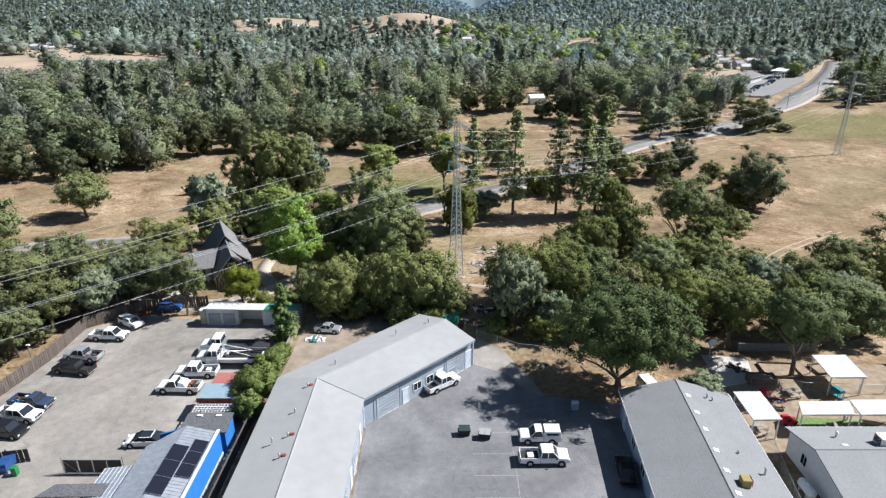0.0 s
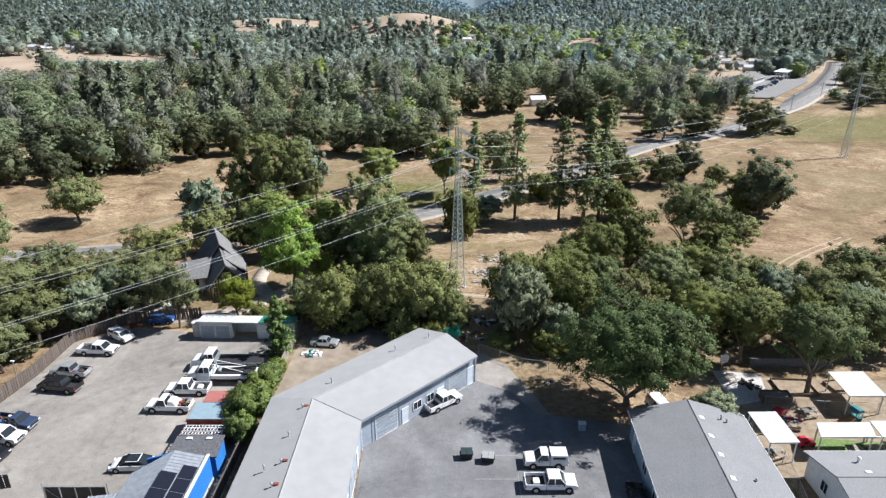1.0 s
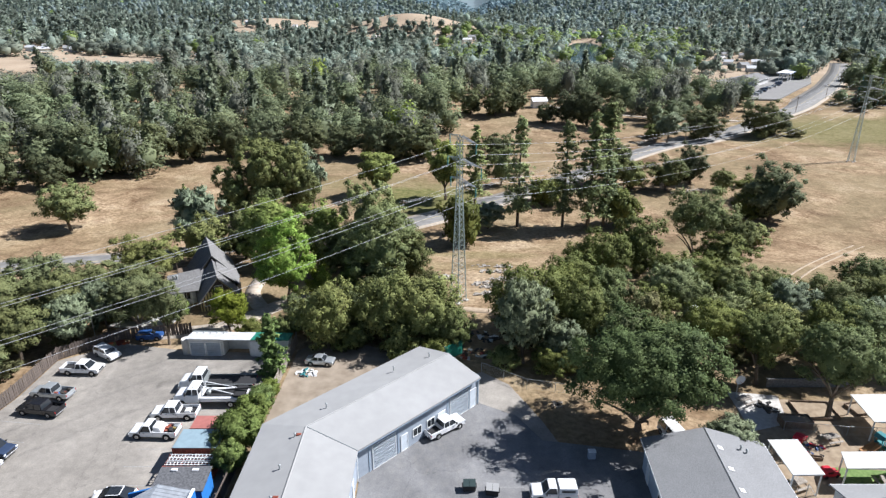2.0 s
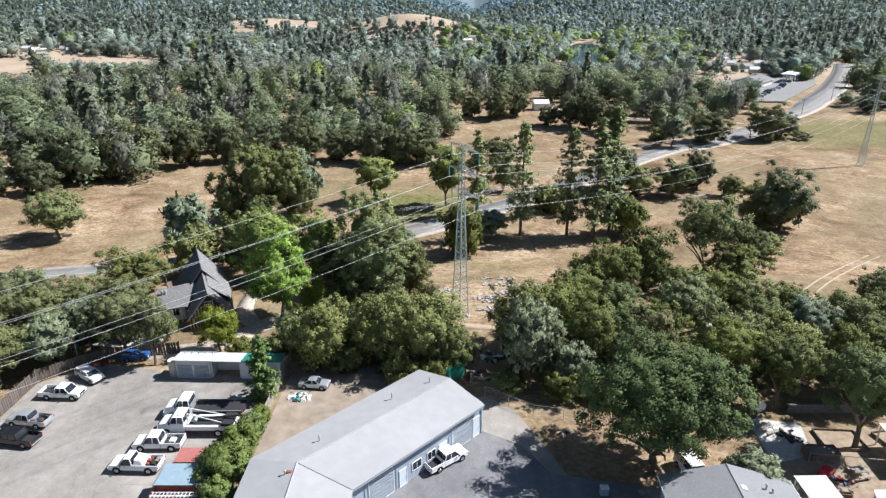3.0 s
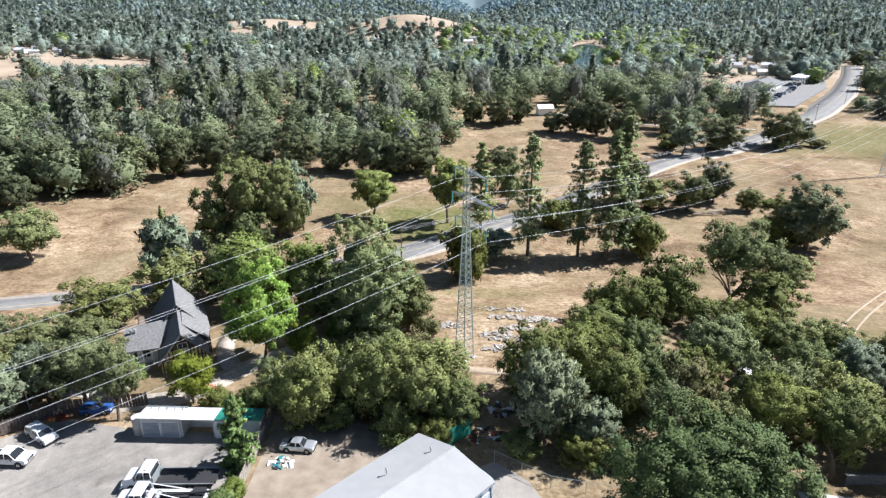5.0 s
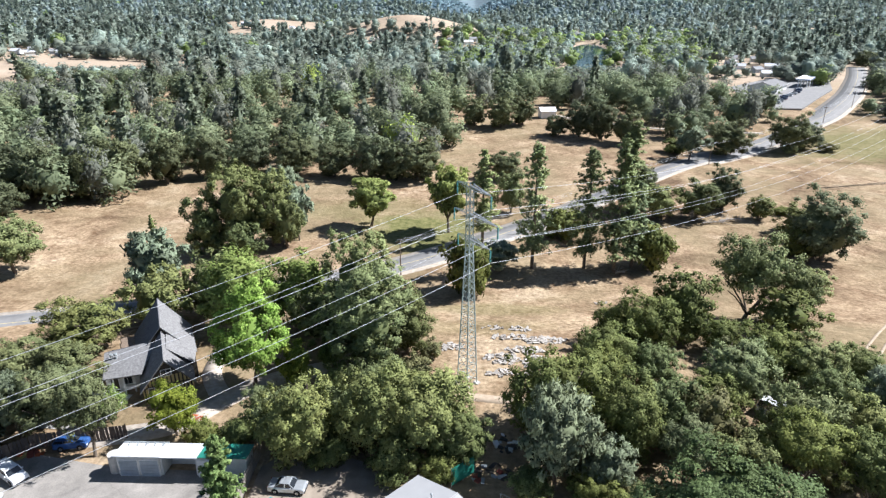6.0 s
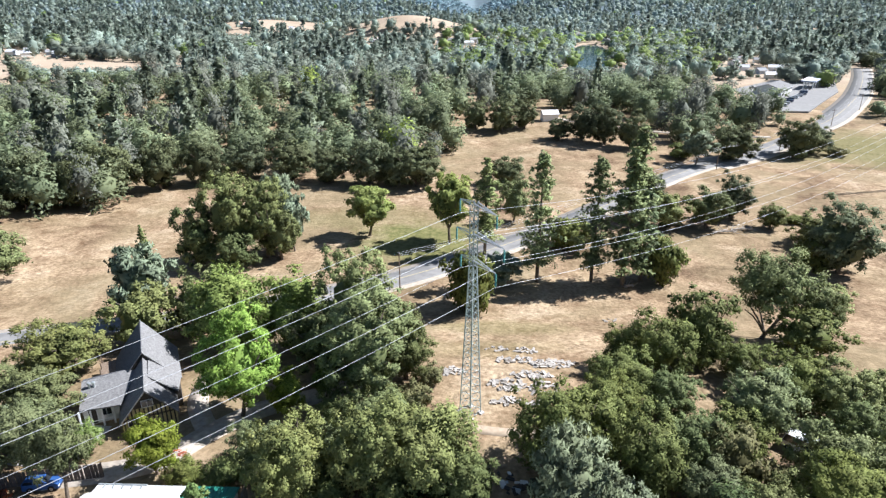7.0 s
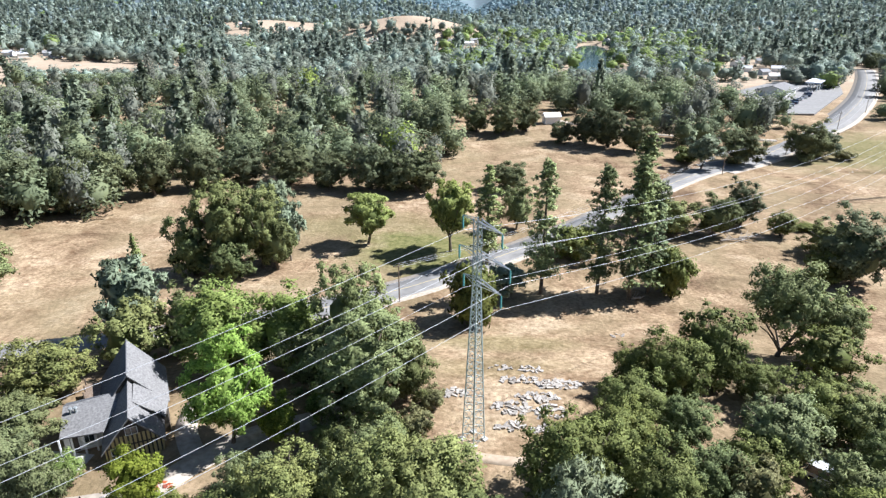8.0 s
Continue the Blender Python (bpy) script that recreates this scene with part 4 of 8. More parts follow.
# ---------- white garage row at the back of the truck yard ----------
def garage_row():
    e = thing("garage_row", pose(-36.9, 82.7, 0, 0, 0, -1.5), "low white garage row with two roll-up doors and part-green roof", "garage")
    # x along, y back
    part("wall", boxes((1.0, 5.6, 0.02, 0.2, 0, 2.75)), M_CREAM, e)
    part("wall", boxes((9.6, 15.0, 0.02, 0.2, 0, 2.75)), M_CREAM, e)
    part("wall", boxes((1.0, 15.0, 2.0, 2.2, 0, 2.4)), M_CREAM, e)
    for x in (1.0, 5.6, 9.4, 14.8):
        part("wall", boxes((x, x + 0.2, 0.2, 2.0, 0, 2.4)), M_CREAM, e)
    part("roof", slab(bmesh.new(), [(0.75, -0.35, 2.9), (5.85, -0.35, 2.9), (5.85, 2.35, 2.55), (0.75, 2.35, 2.55)], 0.1), M_WHITEROOF, e, "white painted roof sheet")
    part("roof", slab(bmesh.new(), [(5.86, -0.4, 2.88), (9.9, -0.4, 2.88), (9.9, 2.35, 2.56), (5.86, 2.35, 2.56)], 0.1), M_WHITEROOF, e, "pale metal roof sheet")
    gr = part("roof", slab(bmesh.new(), [(9.91, -0.3, 2.88), (15.2, -0.3, 2.88), (15.2, 2.35, 2.56), (9.91, 2.35, 2.56)], 0.1), M_GREENROOF, e, "green ribbed metal roof sheet")
    for k in range(12):
        part("rib", cyl(bmesh.new(), (10.1 + k * 0.45, -0.3, 2.9), (10.1 + k * 0.45, 2.35, 2.58), 0.03, n=4), M_GREENROOF, gr)
    for k in range(5):
        part("roof_vent", boxes((1.5 + k * 0.95, 1.62 + k * 0.95, 1.75, 2.2, 2.56, 2.72)), M_STEEL, e)
    part("ridge_trim", boxes((0.8, 5.8, 2.28, 2.42, 2.5, 2.66)), M_STEEL, e)
    for s in (1.15, 3.4):
        wall_item(e, "roll_up_door", (s, 0.01), (1, 0), 0, 2.1, 0.05, 2.15, M_ROLLUP, (0, -1))
    part("gate", boxes((9.7, 11.9, -0.05, 0.0, 0.05, 2.3)), M_TRIM, e, "white sliding gate")
    part("barrel", cyl(bmesh.new(), (0.35, 0.8, 0), (0.35, 0.8, 2.3), 0.7, n=16), M_CONC, e, "tan upright tank beside the wall")


garage_row()


# ---------- steep-roofed house ----------
def house():
    e = thing("steep_roofed_house", pose(-36.45, 97.2, 0, 0, 0, 25.2), "storybook house with steep dark slate roof and half-timbered gable", "house")
    # axes: y to the rear along the ridge, x across; ridge steps up towards the rear

    def tent(y0, y1, z0, z1, hw0, hw1, e0, e1, mat_l, mat_r):
        """Two steep roof sheets from front y0 to rear y1."""
        for s, mat in ((-1, mat_l), (1, mat_r)):
            part("roof", slab(bmesh.new(), [(0, y0, z0), (s * hw0, y0, e0), (s * hw1, y1, e1), (0, y1, z1)], 0.16), mat, e)

    tent(-0.5, 7.2, 5.7, 6.1, 3.3, 3.3, 1.7, 1.9, M_SLATE2, M_SLATE2)
    # rear roof: shade on the west slope put into a darker slate
    tent(6.7, 15.0, 6.9, 7.5, 4.1, 4.0, 2.0, 2.2, M_SLATE, M_SLATE2)
    part("ridge_cap", cyl(bmesh.new(), (0, -0.55, 5.72), (0, 7.2, 6.12), 0.07, n=6), M_SLATE2, e)
    part("ridge_cap", cyl(bmesh.new(), (0, 6.7, 6.92), (0, 15.0, 7.52), 0.07, n=6), M_SLATE, e)

    def gable(y, hw, eave, peak, t, mat):
        bm = bmesh.new()
        pts = [(-hw, 0), (hw, 0), (hw, eave), (0, peak), (-hw, eave)]
        a = [bm.verts.new((x, y, z)) for x, z in pts]
        b = [bm.verts.new((x, y + t, z)) for x, z in pts]
        bm.faces.new(a), bm.faces.new(b[::-1])
        for i in range(5):
            bm.faces.new((a[i], b[i], b[(i + 1) % 5], a[(i + 1) % 5]))
        bmesh.ops.recalc_face_normals(bm, faces=bm.faces)
        return part("gable_wall", bm, mat, e)

    g = gable(0.0, 3.0, 1.8, 5.35, 0.25, M_STUCCO)
    gable(6.9, 3.6, 2.0, 6.5, 0.25, M_TIMBER)
    gable(14.6, 3.5, 2.2, 7.1, 0.25, M_TIMBER)
    for s in (-1, 1):
        x0, x1 = sorted((s * 3.0, s * 2.8))
        part("wall", boxes((x0, x1, 0.25, 14.6, 0, 1.9)), M_STUCCO, e)
    for k in range(13):                                             # timber framing of the gable
        x = -2.76 + k * 0.46
        top = 1.8 + (5.35 - 1.8) * (1 - abs(x) / 3.0) - 0.12
        part("timber", boxes((x - 0.09, x + 0.09, -0.05, 0.0, 0.05, top)), M_TIMBER, g)
    for z in (1.9, 3.3):
        w = 2.85 if z < 2 else 1.6
        part("timber", boxes((-w, w, -0.06, -0.05, z - 0.1, z + 0.1)), M_TIMBER, g)
    part("upper_boarding", profile(bmesh.new(), [(-1.55, 3.42), (1.55, 3.42), (0, 5.15)], -0.1, -0.06), M_TIMBER, g)
    wall_item(e, "window", (0.65, -0.11), (-1, 0), 0, 1.3, 3.2, 1.0, M_GLASS, (0, -1))
    wall_item(e, "window", (-1.6, -0.07), (-1, 0), 0, 0.8, 0.9, 1.0, M_GLASS, (0, -1))
    for s in (-1, 1):                                                 # bargeboards
        part("bargeboard", slab(bmesh.new(), [(0, -0.56, 5.74), (s * 3.35, -0.56, 1.72), (s * 3.35, -0.44, 1.74), (0, -0.44, 5.76)], 0.22), M_SLATE2, e)
    # west wing with porch
    part("roof", slab(bmesh.new(), [(-0.6, 7.2, 4.8), (-7.2, 7.4, 4.2), (-7.5, 3.2, 2.7), (-3.0, 2.2, 2.9)], 0.16), M_SLATE2, e, "weathered grey roof of the side wing")
    part("roof", slab(bmesh.new(), [(-0.6, 7.25, 4.8), (-7.2, 7.45, 4.2), (-7.4, 10.4, 2.8), (-2.6, 10.4, 2.8)], 0.16), M_SLATE, e)
    part("wall", boxes((-7.3, -3.35, 3.9, 4.1, 0, 2.75)), M_CREAM, e)
    part("wall", boxes((-7.3, -7.1, 4.1, 9.8, 0, 2.8)), M_CREAM, e)
    part("wall", boxes((-7.1, -3.35, 9.6, 9.8, 0, 2.7)), M_CREAM, e)
    for x in (-7.6, -6.4, -5.2, -4.0):
        part("post", boxes((x - 0.09, x + 0.09, 3.0, 3.18, 0, 2.55)), M_TRIM, e)
    part("porch_rail", boxes((-7.6, -4.0, 3.05, 3.12, 0.85, 0.95)), M_TRIM, e)
    wall_item(e, "window", (-4.2, 3.89), (-1, 0), 0, 1.2, 0.9, 1.3, M_GLASS, (0, -1))
    wall_item(e, "door", (-5.8, 3.89), (-1, 0), 0, 1.0, 0.05, 2.1, M_TIMBER, (0, -1))
    for x in (-6.3, -5.8):                                             # flues
        bm = cyl(bmesh.new(), (x, 6.1, 3.6), (x, 6.1, 4.5), 0.16, n=10)
        cyl(bm, (x, 6.1, 4.45), (x, 6.1, 4.6), 0.26, 0.2, n=10)
        part("flue", bm, M_STEEL, e, "round metal flue")
    part("roof_vent", boxes((-1.05, -0.75, 11.2, 11.5, 5.3, 5.8)), M_WHITE, e)
    part("roof_vent", boxes((-1.0, -0.7, 10.0, 10.3, 5.2, 5.7)), M_WHITE, e)
    part("skylight", slab(bmesh.new(), [(1.2, 11.4, 5.47), (2.0, 11.4, 4.42), (2.0, 13.0, 4.47), (1.2, 13.0, 5.56)], 0.05), M_GLASS, e)
    # east dormer slope
    part("roof", slab(bmesh.new(), [(0.4, 3.0, 5.45), (3.5, 2.8, 2.6), (4.1, 7.0, 2.5), (0.6, 7.4, 5.75)], 0.14), M_SLATE2, e)
    part("dormer_wall", boxes((3.0, 3.8, 3.3, 6.8, 0, 2.45)), M_TIMBER, e)
    # chimney-less rear deck rail
    part("balcony", boxes((-5.6, -3.4, 11.0, 14.5, 2.3, 2.45)), M_WOODPOLE, e)
    for x, y in ((-5.5, 11.1), (-5.5, 14.4), (-5.5, 12.7)):
        part("post", boxes((x - 0.07, x + 0.07, y - 0.07, y + 0.07, 0, 3.4)), M_WOODPOLE, e)


house()
# ---------- vehicles: x ahead, y to the left, built on their own origin ----------
def lip(bm, z0, factor, back=0.0):
    """Draw in what lies above z0, as a cabin narrows to its roof."""
    for v in bm.verts:
        if v.co.z > z0:
            v.co.y *= factor
    return bm


def wheel(e, x, y, r, w=0.24):
    t = part("wheel", cyl(bmesh.new(), (x, y - w / 2, r), (x, y + w / 2, r), r, n=18), M_TYRE, e)
    s = 1 if y > 0 else -1
    rim = bmesh.new()
    cyl(rim, (x, y + s * (w / 2 - 0.03), r), (x, y + s * (w / 2 + 0.012), r), r * 0.62, r * 0.55, n=14)
    part("rim", rim, M_RIM, t)
    hub = bmesh.new()
    cyl(hub, (x, y + s * (w / 2), r), (x, y + s * (w / 2 + 0.03), r), r * 0.16, n=8)
    part("hub", hub, M_TYRE, t)


def running_gear(e, front, rear, track, r, w=0.24):
    for x in (front, rear):
        for y in (-track / 2, track / 2):
            wheel(e, x, y, r, w)


def lights(e, xf, xr, hw, z, zr):
    for s in (-1, 1):
        part("headlight", boxes((xf - 0.06, xf + 0.012, s * hw - s * 0.05 - 0.17, s * hw - s * 0.05 + 0.17, z - 0.1, z + 0.1), bevel=0.02), M_LAMP, e)
        part("tail_light", boxes((xr - 0.012, xr + 0.06, s * hw - 0.09, s * hw + 0.03, zr - 0.2, zr + 0.16), bevel=0.02), M_REDLENS, e)


def cabin(e, pts, hw, belt, roof_z, factor, paint, mullions=()):
    """Glass house, roof panel and pillars. pts: base front, roof front, roof rear, base rear as x."""
    a, b, c, d = pts
    g = part("glazing", lip(profile(bmesh.new(), [(a, belt), (b, roof_z - 0.03), (c, roof_z - 0.03), (d, belt)], -hw, hw, 0.0), belt + 0.05, factor), M_GLASS, e, "dark tinted glass")
    rh = hw * factor
    part("roof", lip(profile(bmesh.new(), [(b + 0.1, roof_z - 0.05), (b - 0.02, roof_z), (c + 0.02, roof_z), (c - 0.08, roof_z - 0.05)], -rh - 0.02, rh + 0.02, 0.02), roof_z - 0.01, 0.94), paint, e)
    k = 0.055
    for s in (-1, 1):
        for (x0, x1) in ((a, b), (d, c), *[(m, m) for m in mullions]):
            bm = bmesh.new()
            cyl(bm, (x0, s * (hw + 0.005), belt - 0.02), (x1, s * (rh + 0.005), roof_z - 0.03), k, n=5)
            part("pillar", bm, paint, g)
    return g


def pickup(name, label, m, paint, L=5.6, W=1.95, cab="ext", bed="open", load=None, r=0.38, H=1.85):
    e = thing(name, m @ Matrix.Scale(0.92, 4), label, "pickup truck", "parked vehicles")
    hw = W / 2
    f, b = L / 2, -L / 2
    cab_len = {"reg": 1.5, "ext": 2.05, "crew": 2.55}[cab]
    cf = f - 1.35                      # base of the windscreen
    cr = cf - cab_len                  # back of the cab
    z0, belt, rail = 0.45, 1.12, 1.18
    # front body with bonnet and doors
    part("body", lip(profile(bmesh.new(), [(f - 0.02, z0), (f, 0.62), (f - 0.03, 0.98), (f - 0.18, 1.08), (cf + 0.05, belt + 0.02), (cr, belt), (cr, z0)], -hw, hw, 0.045), 1.0, 0.97), paint, e)
    cabin(e, (cf + 0.12, cf - 0.55, cr + 0.22, cr + 0.04), hw - 0.07, belt - 0.01, H, 0.85, paint, [cf - 0.3 - cab_len * 0.42] if cab != "reg" else [])
    for k in range(1 if cab == "reg" else 2):                # door seams and handles
        x = cf - 0.1 - k * cab_len * 0.45
        for s in (-1, 1):
            y0, y1 = sorted((s * hw, s * (hw + 0.008)))
            part("door_handle", boxes((x - cab_len * 0.36, x - cab_len * 0.36 + 0.16, y0, y1 + 0.01 if s > 0 else y1, 0.98, 1.03)), M_BEDLINER, e)
    # load bed
    bx0, bx1 = b + 0.02, cr - 0.05
    if bed == "shell":
        part("bed", boxes((bx0, bx1, -hw, hw, z0, rail), bevel=0.04), paint, e)
        part("camper_shell", lip(profile(bmesh.new(), [(bx1 + 0.03, rail), (bx1 - 0.05, H - 0.04), (bx0 + 0.1, H - 0.06), (bx0, rail)], -hw + 0.04, hw - 0.04, 0.03), rail + 0.1, 0.9), paint, e, "white camper shell over the bed")
        for s in (-1, 1):
            y0, y1 = sorted((s * (hw - 0.09), s * (hw - 0.05)))
            part("shell_window", boxes((bx0 + 0.35, bx1 - 0.3, y0, y1, rail + 0.14, rail + 0.42)), M_GLASS, e)
    else:
        bd = part("bed", boxes((bx0, bx1, -hw + 0.1, hw - 0.1, z0 + 0.05, 0.72)), M_BEDLINER, e, "black lined load bed")
        for s in (-1, 1):
            y0, y1 = sorted((s * hw, s * (hw - 0.1)))
            part("bed_side", box(bmesh.new(), bx0, bx1, y0, y1, z0, rail, bevel=0.03), paint, bd)
        part("tailgate", box(bmesh.new(), bx0 - 0.02, bx0 + 0.07, -hw + 0.02, hw - 0.02, 0.62, rail - 0.01, bevel=0.02), paint, bd)
        part("bulkhead", box(bmesh.new(), bx1 - 0.06, bx1, -hw + 0.1, hw - 0.1, 0.6, rail - 0.01), paint, bd)
        rng = random.Random(len(label) + int(L * 10))
        if load == "box":
            part("tool_box", box(bmesh.new(), bx0 + 0.9, bx0 + 1.6, -0.5, 0.35, 0.72, 1.02, bevel=0.03), M_WHITE, e, "white box in the load bed")
        if load == "scrap":
            for k in range(9):
                x, y, s = rng.uniform(bx0 + 0.25, bx1 - 0.3), rng.uniform(-0.6, 0.6), rng.uniform(0.12, 0.3)
                part("load", box(bmesh.new(), x - s, x + s, y - s * 0.6, y + s * 0.6, 0.72, 0.85 + s * 1.2, bevel=0.03, m=None), rng.choice((M_WHITE, M_STEEL, M_BLUE, M_RUST, M_TIMBER)), e, "loose scrap in the load bed")
        if load == "utility":
            part("tarp", lip(profile(bmesh.new(), [(bx1 - 0.05, 0.8), (bx1 - 0.1, 1.75), (bx1 - 0.9, 1.6), (bx1 - 1.3, 1.0), (bx1 - 1.3, 0.8)], -hw + 0.15, hw - 0.15, 0.06), 1.3, 0.8), M_WHITE, e, "crumpled white tarp over the load")
            for k in range(12):
                x, y, s = rng.uniform(bx0 + 0.2, bx1 - 1.4), rng.uniform(-0.7, 0.7), rng.uniform(0.1, 0.28)
                part("load", box(bmesh.new(), x - s, x + s, y - s, y + s, 0.72, 0.95 + s, bevel=0.03), rng.choice((M_BEDLINER, M_RUST, M_STEEL, M_YELLOW_BOX, M_TIMBER)), e, "tools and reels in the load bed")
    part("bumper", box(bmesh.new(), f - 0.05, f + 0.1, -hw + 0.03, hw - 0.03, 0.46, 0.66, bevel=0.03), M_CHROME, e)
    part("bumper", box(bmesh.new(), b - 0.12, b + 0.02, -hw + 0.05, hw - 0.05, 0.46, 0.62, bevel=0.03), M_CHROME, e)
    part("grille", boxes((f - 0.02, f + 0.015, -hw + 0.4, hw - 0.4, 0.7, 0.96)), M_BEDLINER, e)
    lights(e, f, b, hw - 0.06, 0.86, 0.95)
    for s in (-1, 1):
        part("mirror", box(bmesh.new(), cf - 0.28, cf - 0.14, s * (hw + 0.14) - 0.1, s * (hw + 0.14) + 0.1, 1.14, 1.36, bevel=0.02), M_BEDLINER, e)
        y0, y1 = sorted((s * (hw + 0.004), s * (hw - 0.2)))
        for x in (f - 0.95, b + 1.15):
            part("wheel_arch", cyl(bmesh.new(), (x, s * (hw - 0.25), r + 0.02), (x, s * (hw + 0.008), r + 0.02), r + 0.09, n=16), M_BEDLINER, e)
    running_gear(e, f - 0.95, b + 1.15, W - 0.16, r)
    return e


def car(name, label, m, paint, L=4.6, W=1.85, H=1.45, style="sedan", category="car"):
    e = thing(name, m @ Matrix.Scale(0.92, 4), label, category, "parked vehicles")
    f, b, hw = L / 2, -L / 2, W / 2
    z0, belt = 0.28, 0.92 if style != "suv" else 1.05
    if style == "suv":
        side, glass = [(f, 0.45), (f - 0.03, 0.85), (f - 0.2, 0.98), (f - 1.2, belt + 0.02), (b + 0.05, belt), (b, 0.5), (b + 0.05, z0), (f - 0.1, z0)], (f - 1.1, f - 1.75, b + 0.3, b + 0.03)
    elif style == "fast":
        side, glass = [(f, 0.4), (f - 0.06, 0.62), (f - 0.45, 0.8), (f - 1.25, belt), (b + 0.5, belt + 0.04), (b + 0.02, 0.88), (b, 0.5), (b + 0.1, z0), (f - 0.15, z0)], (f - 0.95, f - 2.0, b + 1.35, b + 0.25)
    else:
        side, glass = [(f, 0.42), (f - 0.04, 0.72), (f - 0.25, 0.82), (f - 1.3, belt), (b + 0.95, belt), (b + 0.03, belt - 0.04), (b, 0.5), (b + 0.08, z0), (f - 0.1, z0)], (f - 1.2, f - 1.75, b + 1.45, b + 0.85)
    part("body", lip(profile(bmesh.new(), side, -hw, hw, 0.05), 0.75, 0.96), paint, e)
    cabin(e, glass, hw - 0.09, belt - 0.01, H, 0.80 if style != "suv" else 0.88, M_GLASS if style == "fast" else paint, [(glass[1] + glass[2]) / 2 + 0.05])
    if style == "fast":
        for s in (-1, 1):
            part("roof_rail", cyl(bmesh.new(), (glass[1], s * (hw - 0.09) * 0.82, H - 0.02), (glass[2], s * (hw - 0.09) * 0.82, H - 0.02), 0.05, n=5), paint, e)
        part("roof_bar", boxes((glass[2] - 0.1, glass[2] + 0.02, -hw * 0.72, hw * 0.72, H - 0.03, H + 0.012)), paint, e)
    lights(e, f - 0.02, b + 0.02, hw - 0.16, 0.66, 0.78)
    part("bumper", box(bmesh.new(), f - 0.08, f + 0.05, -hw + 0.08, hw - 0.08, 0.3, 0.5, bevel=0.03), paint if style == "fast" else M_BEDLINER, e)
    part("bumper", box(bmesh.new(), b - 0.05, b + 0.08, -hw + 0.08, hw - 0.08, 0.3, 0.5, bevel=0.03), paint if style == "fast" else M_BEDLINER, e)
    for s in (-1, 1):
        part("mirror", box(bmesh.new(), glass[0] - 0.42, glass[0] - 0.28, s * (hw + 0.06) - 0.08, s * (hw + 0.06) + 0.08, belt, belt + 0.14, bevel=0.02), paint, e)
        for x in (f - 0.85, b + 0.9):
            part("wheel_arch", cyl(bmesh.new(), (x, s * (hw - 0.2), 0.34), (x, s * (hw + 0.006), 0.34), 0.4, n=16), M_BEDLINER, e)
    running_gear(e, f - 0.85, b + 0.9, W - 0.14, 0.33, 0.22)
    return e


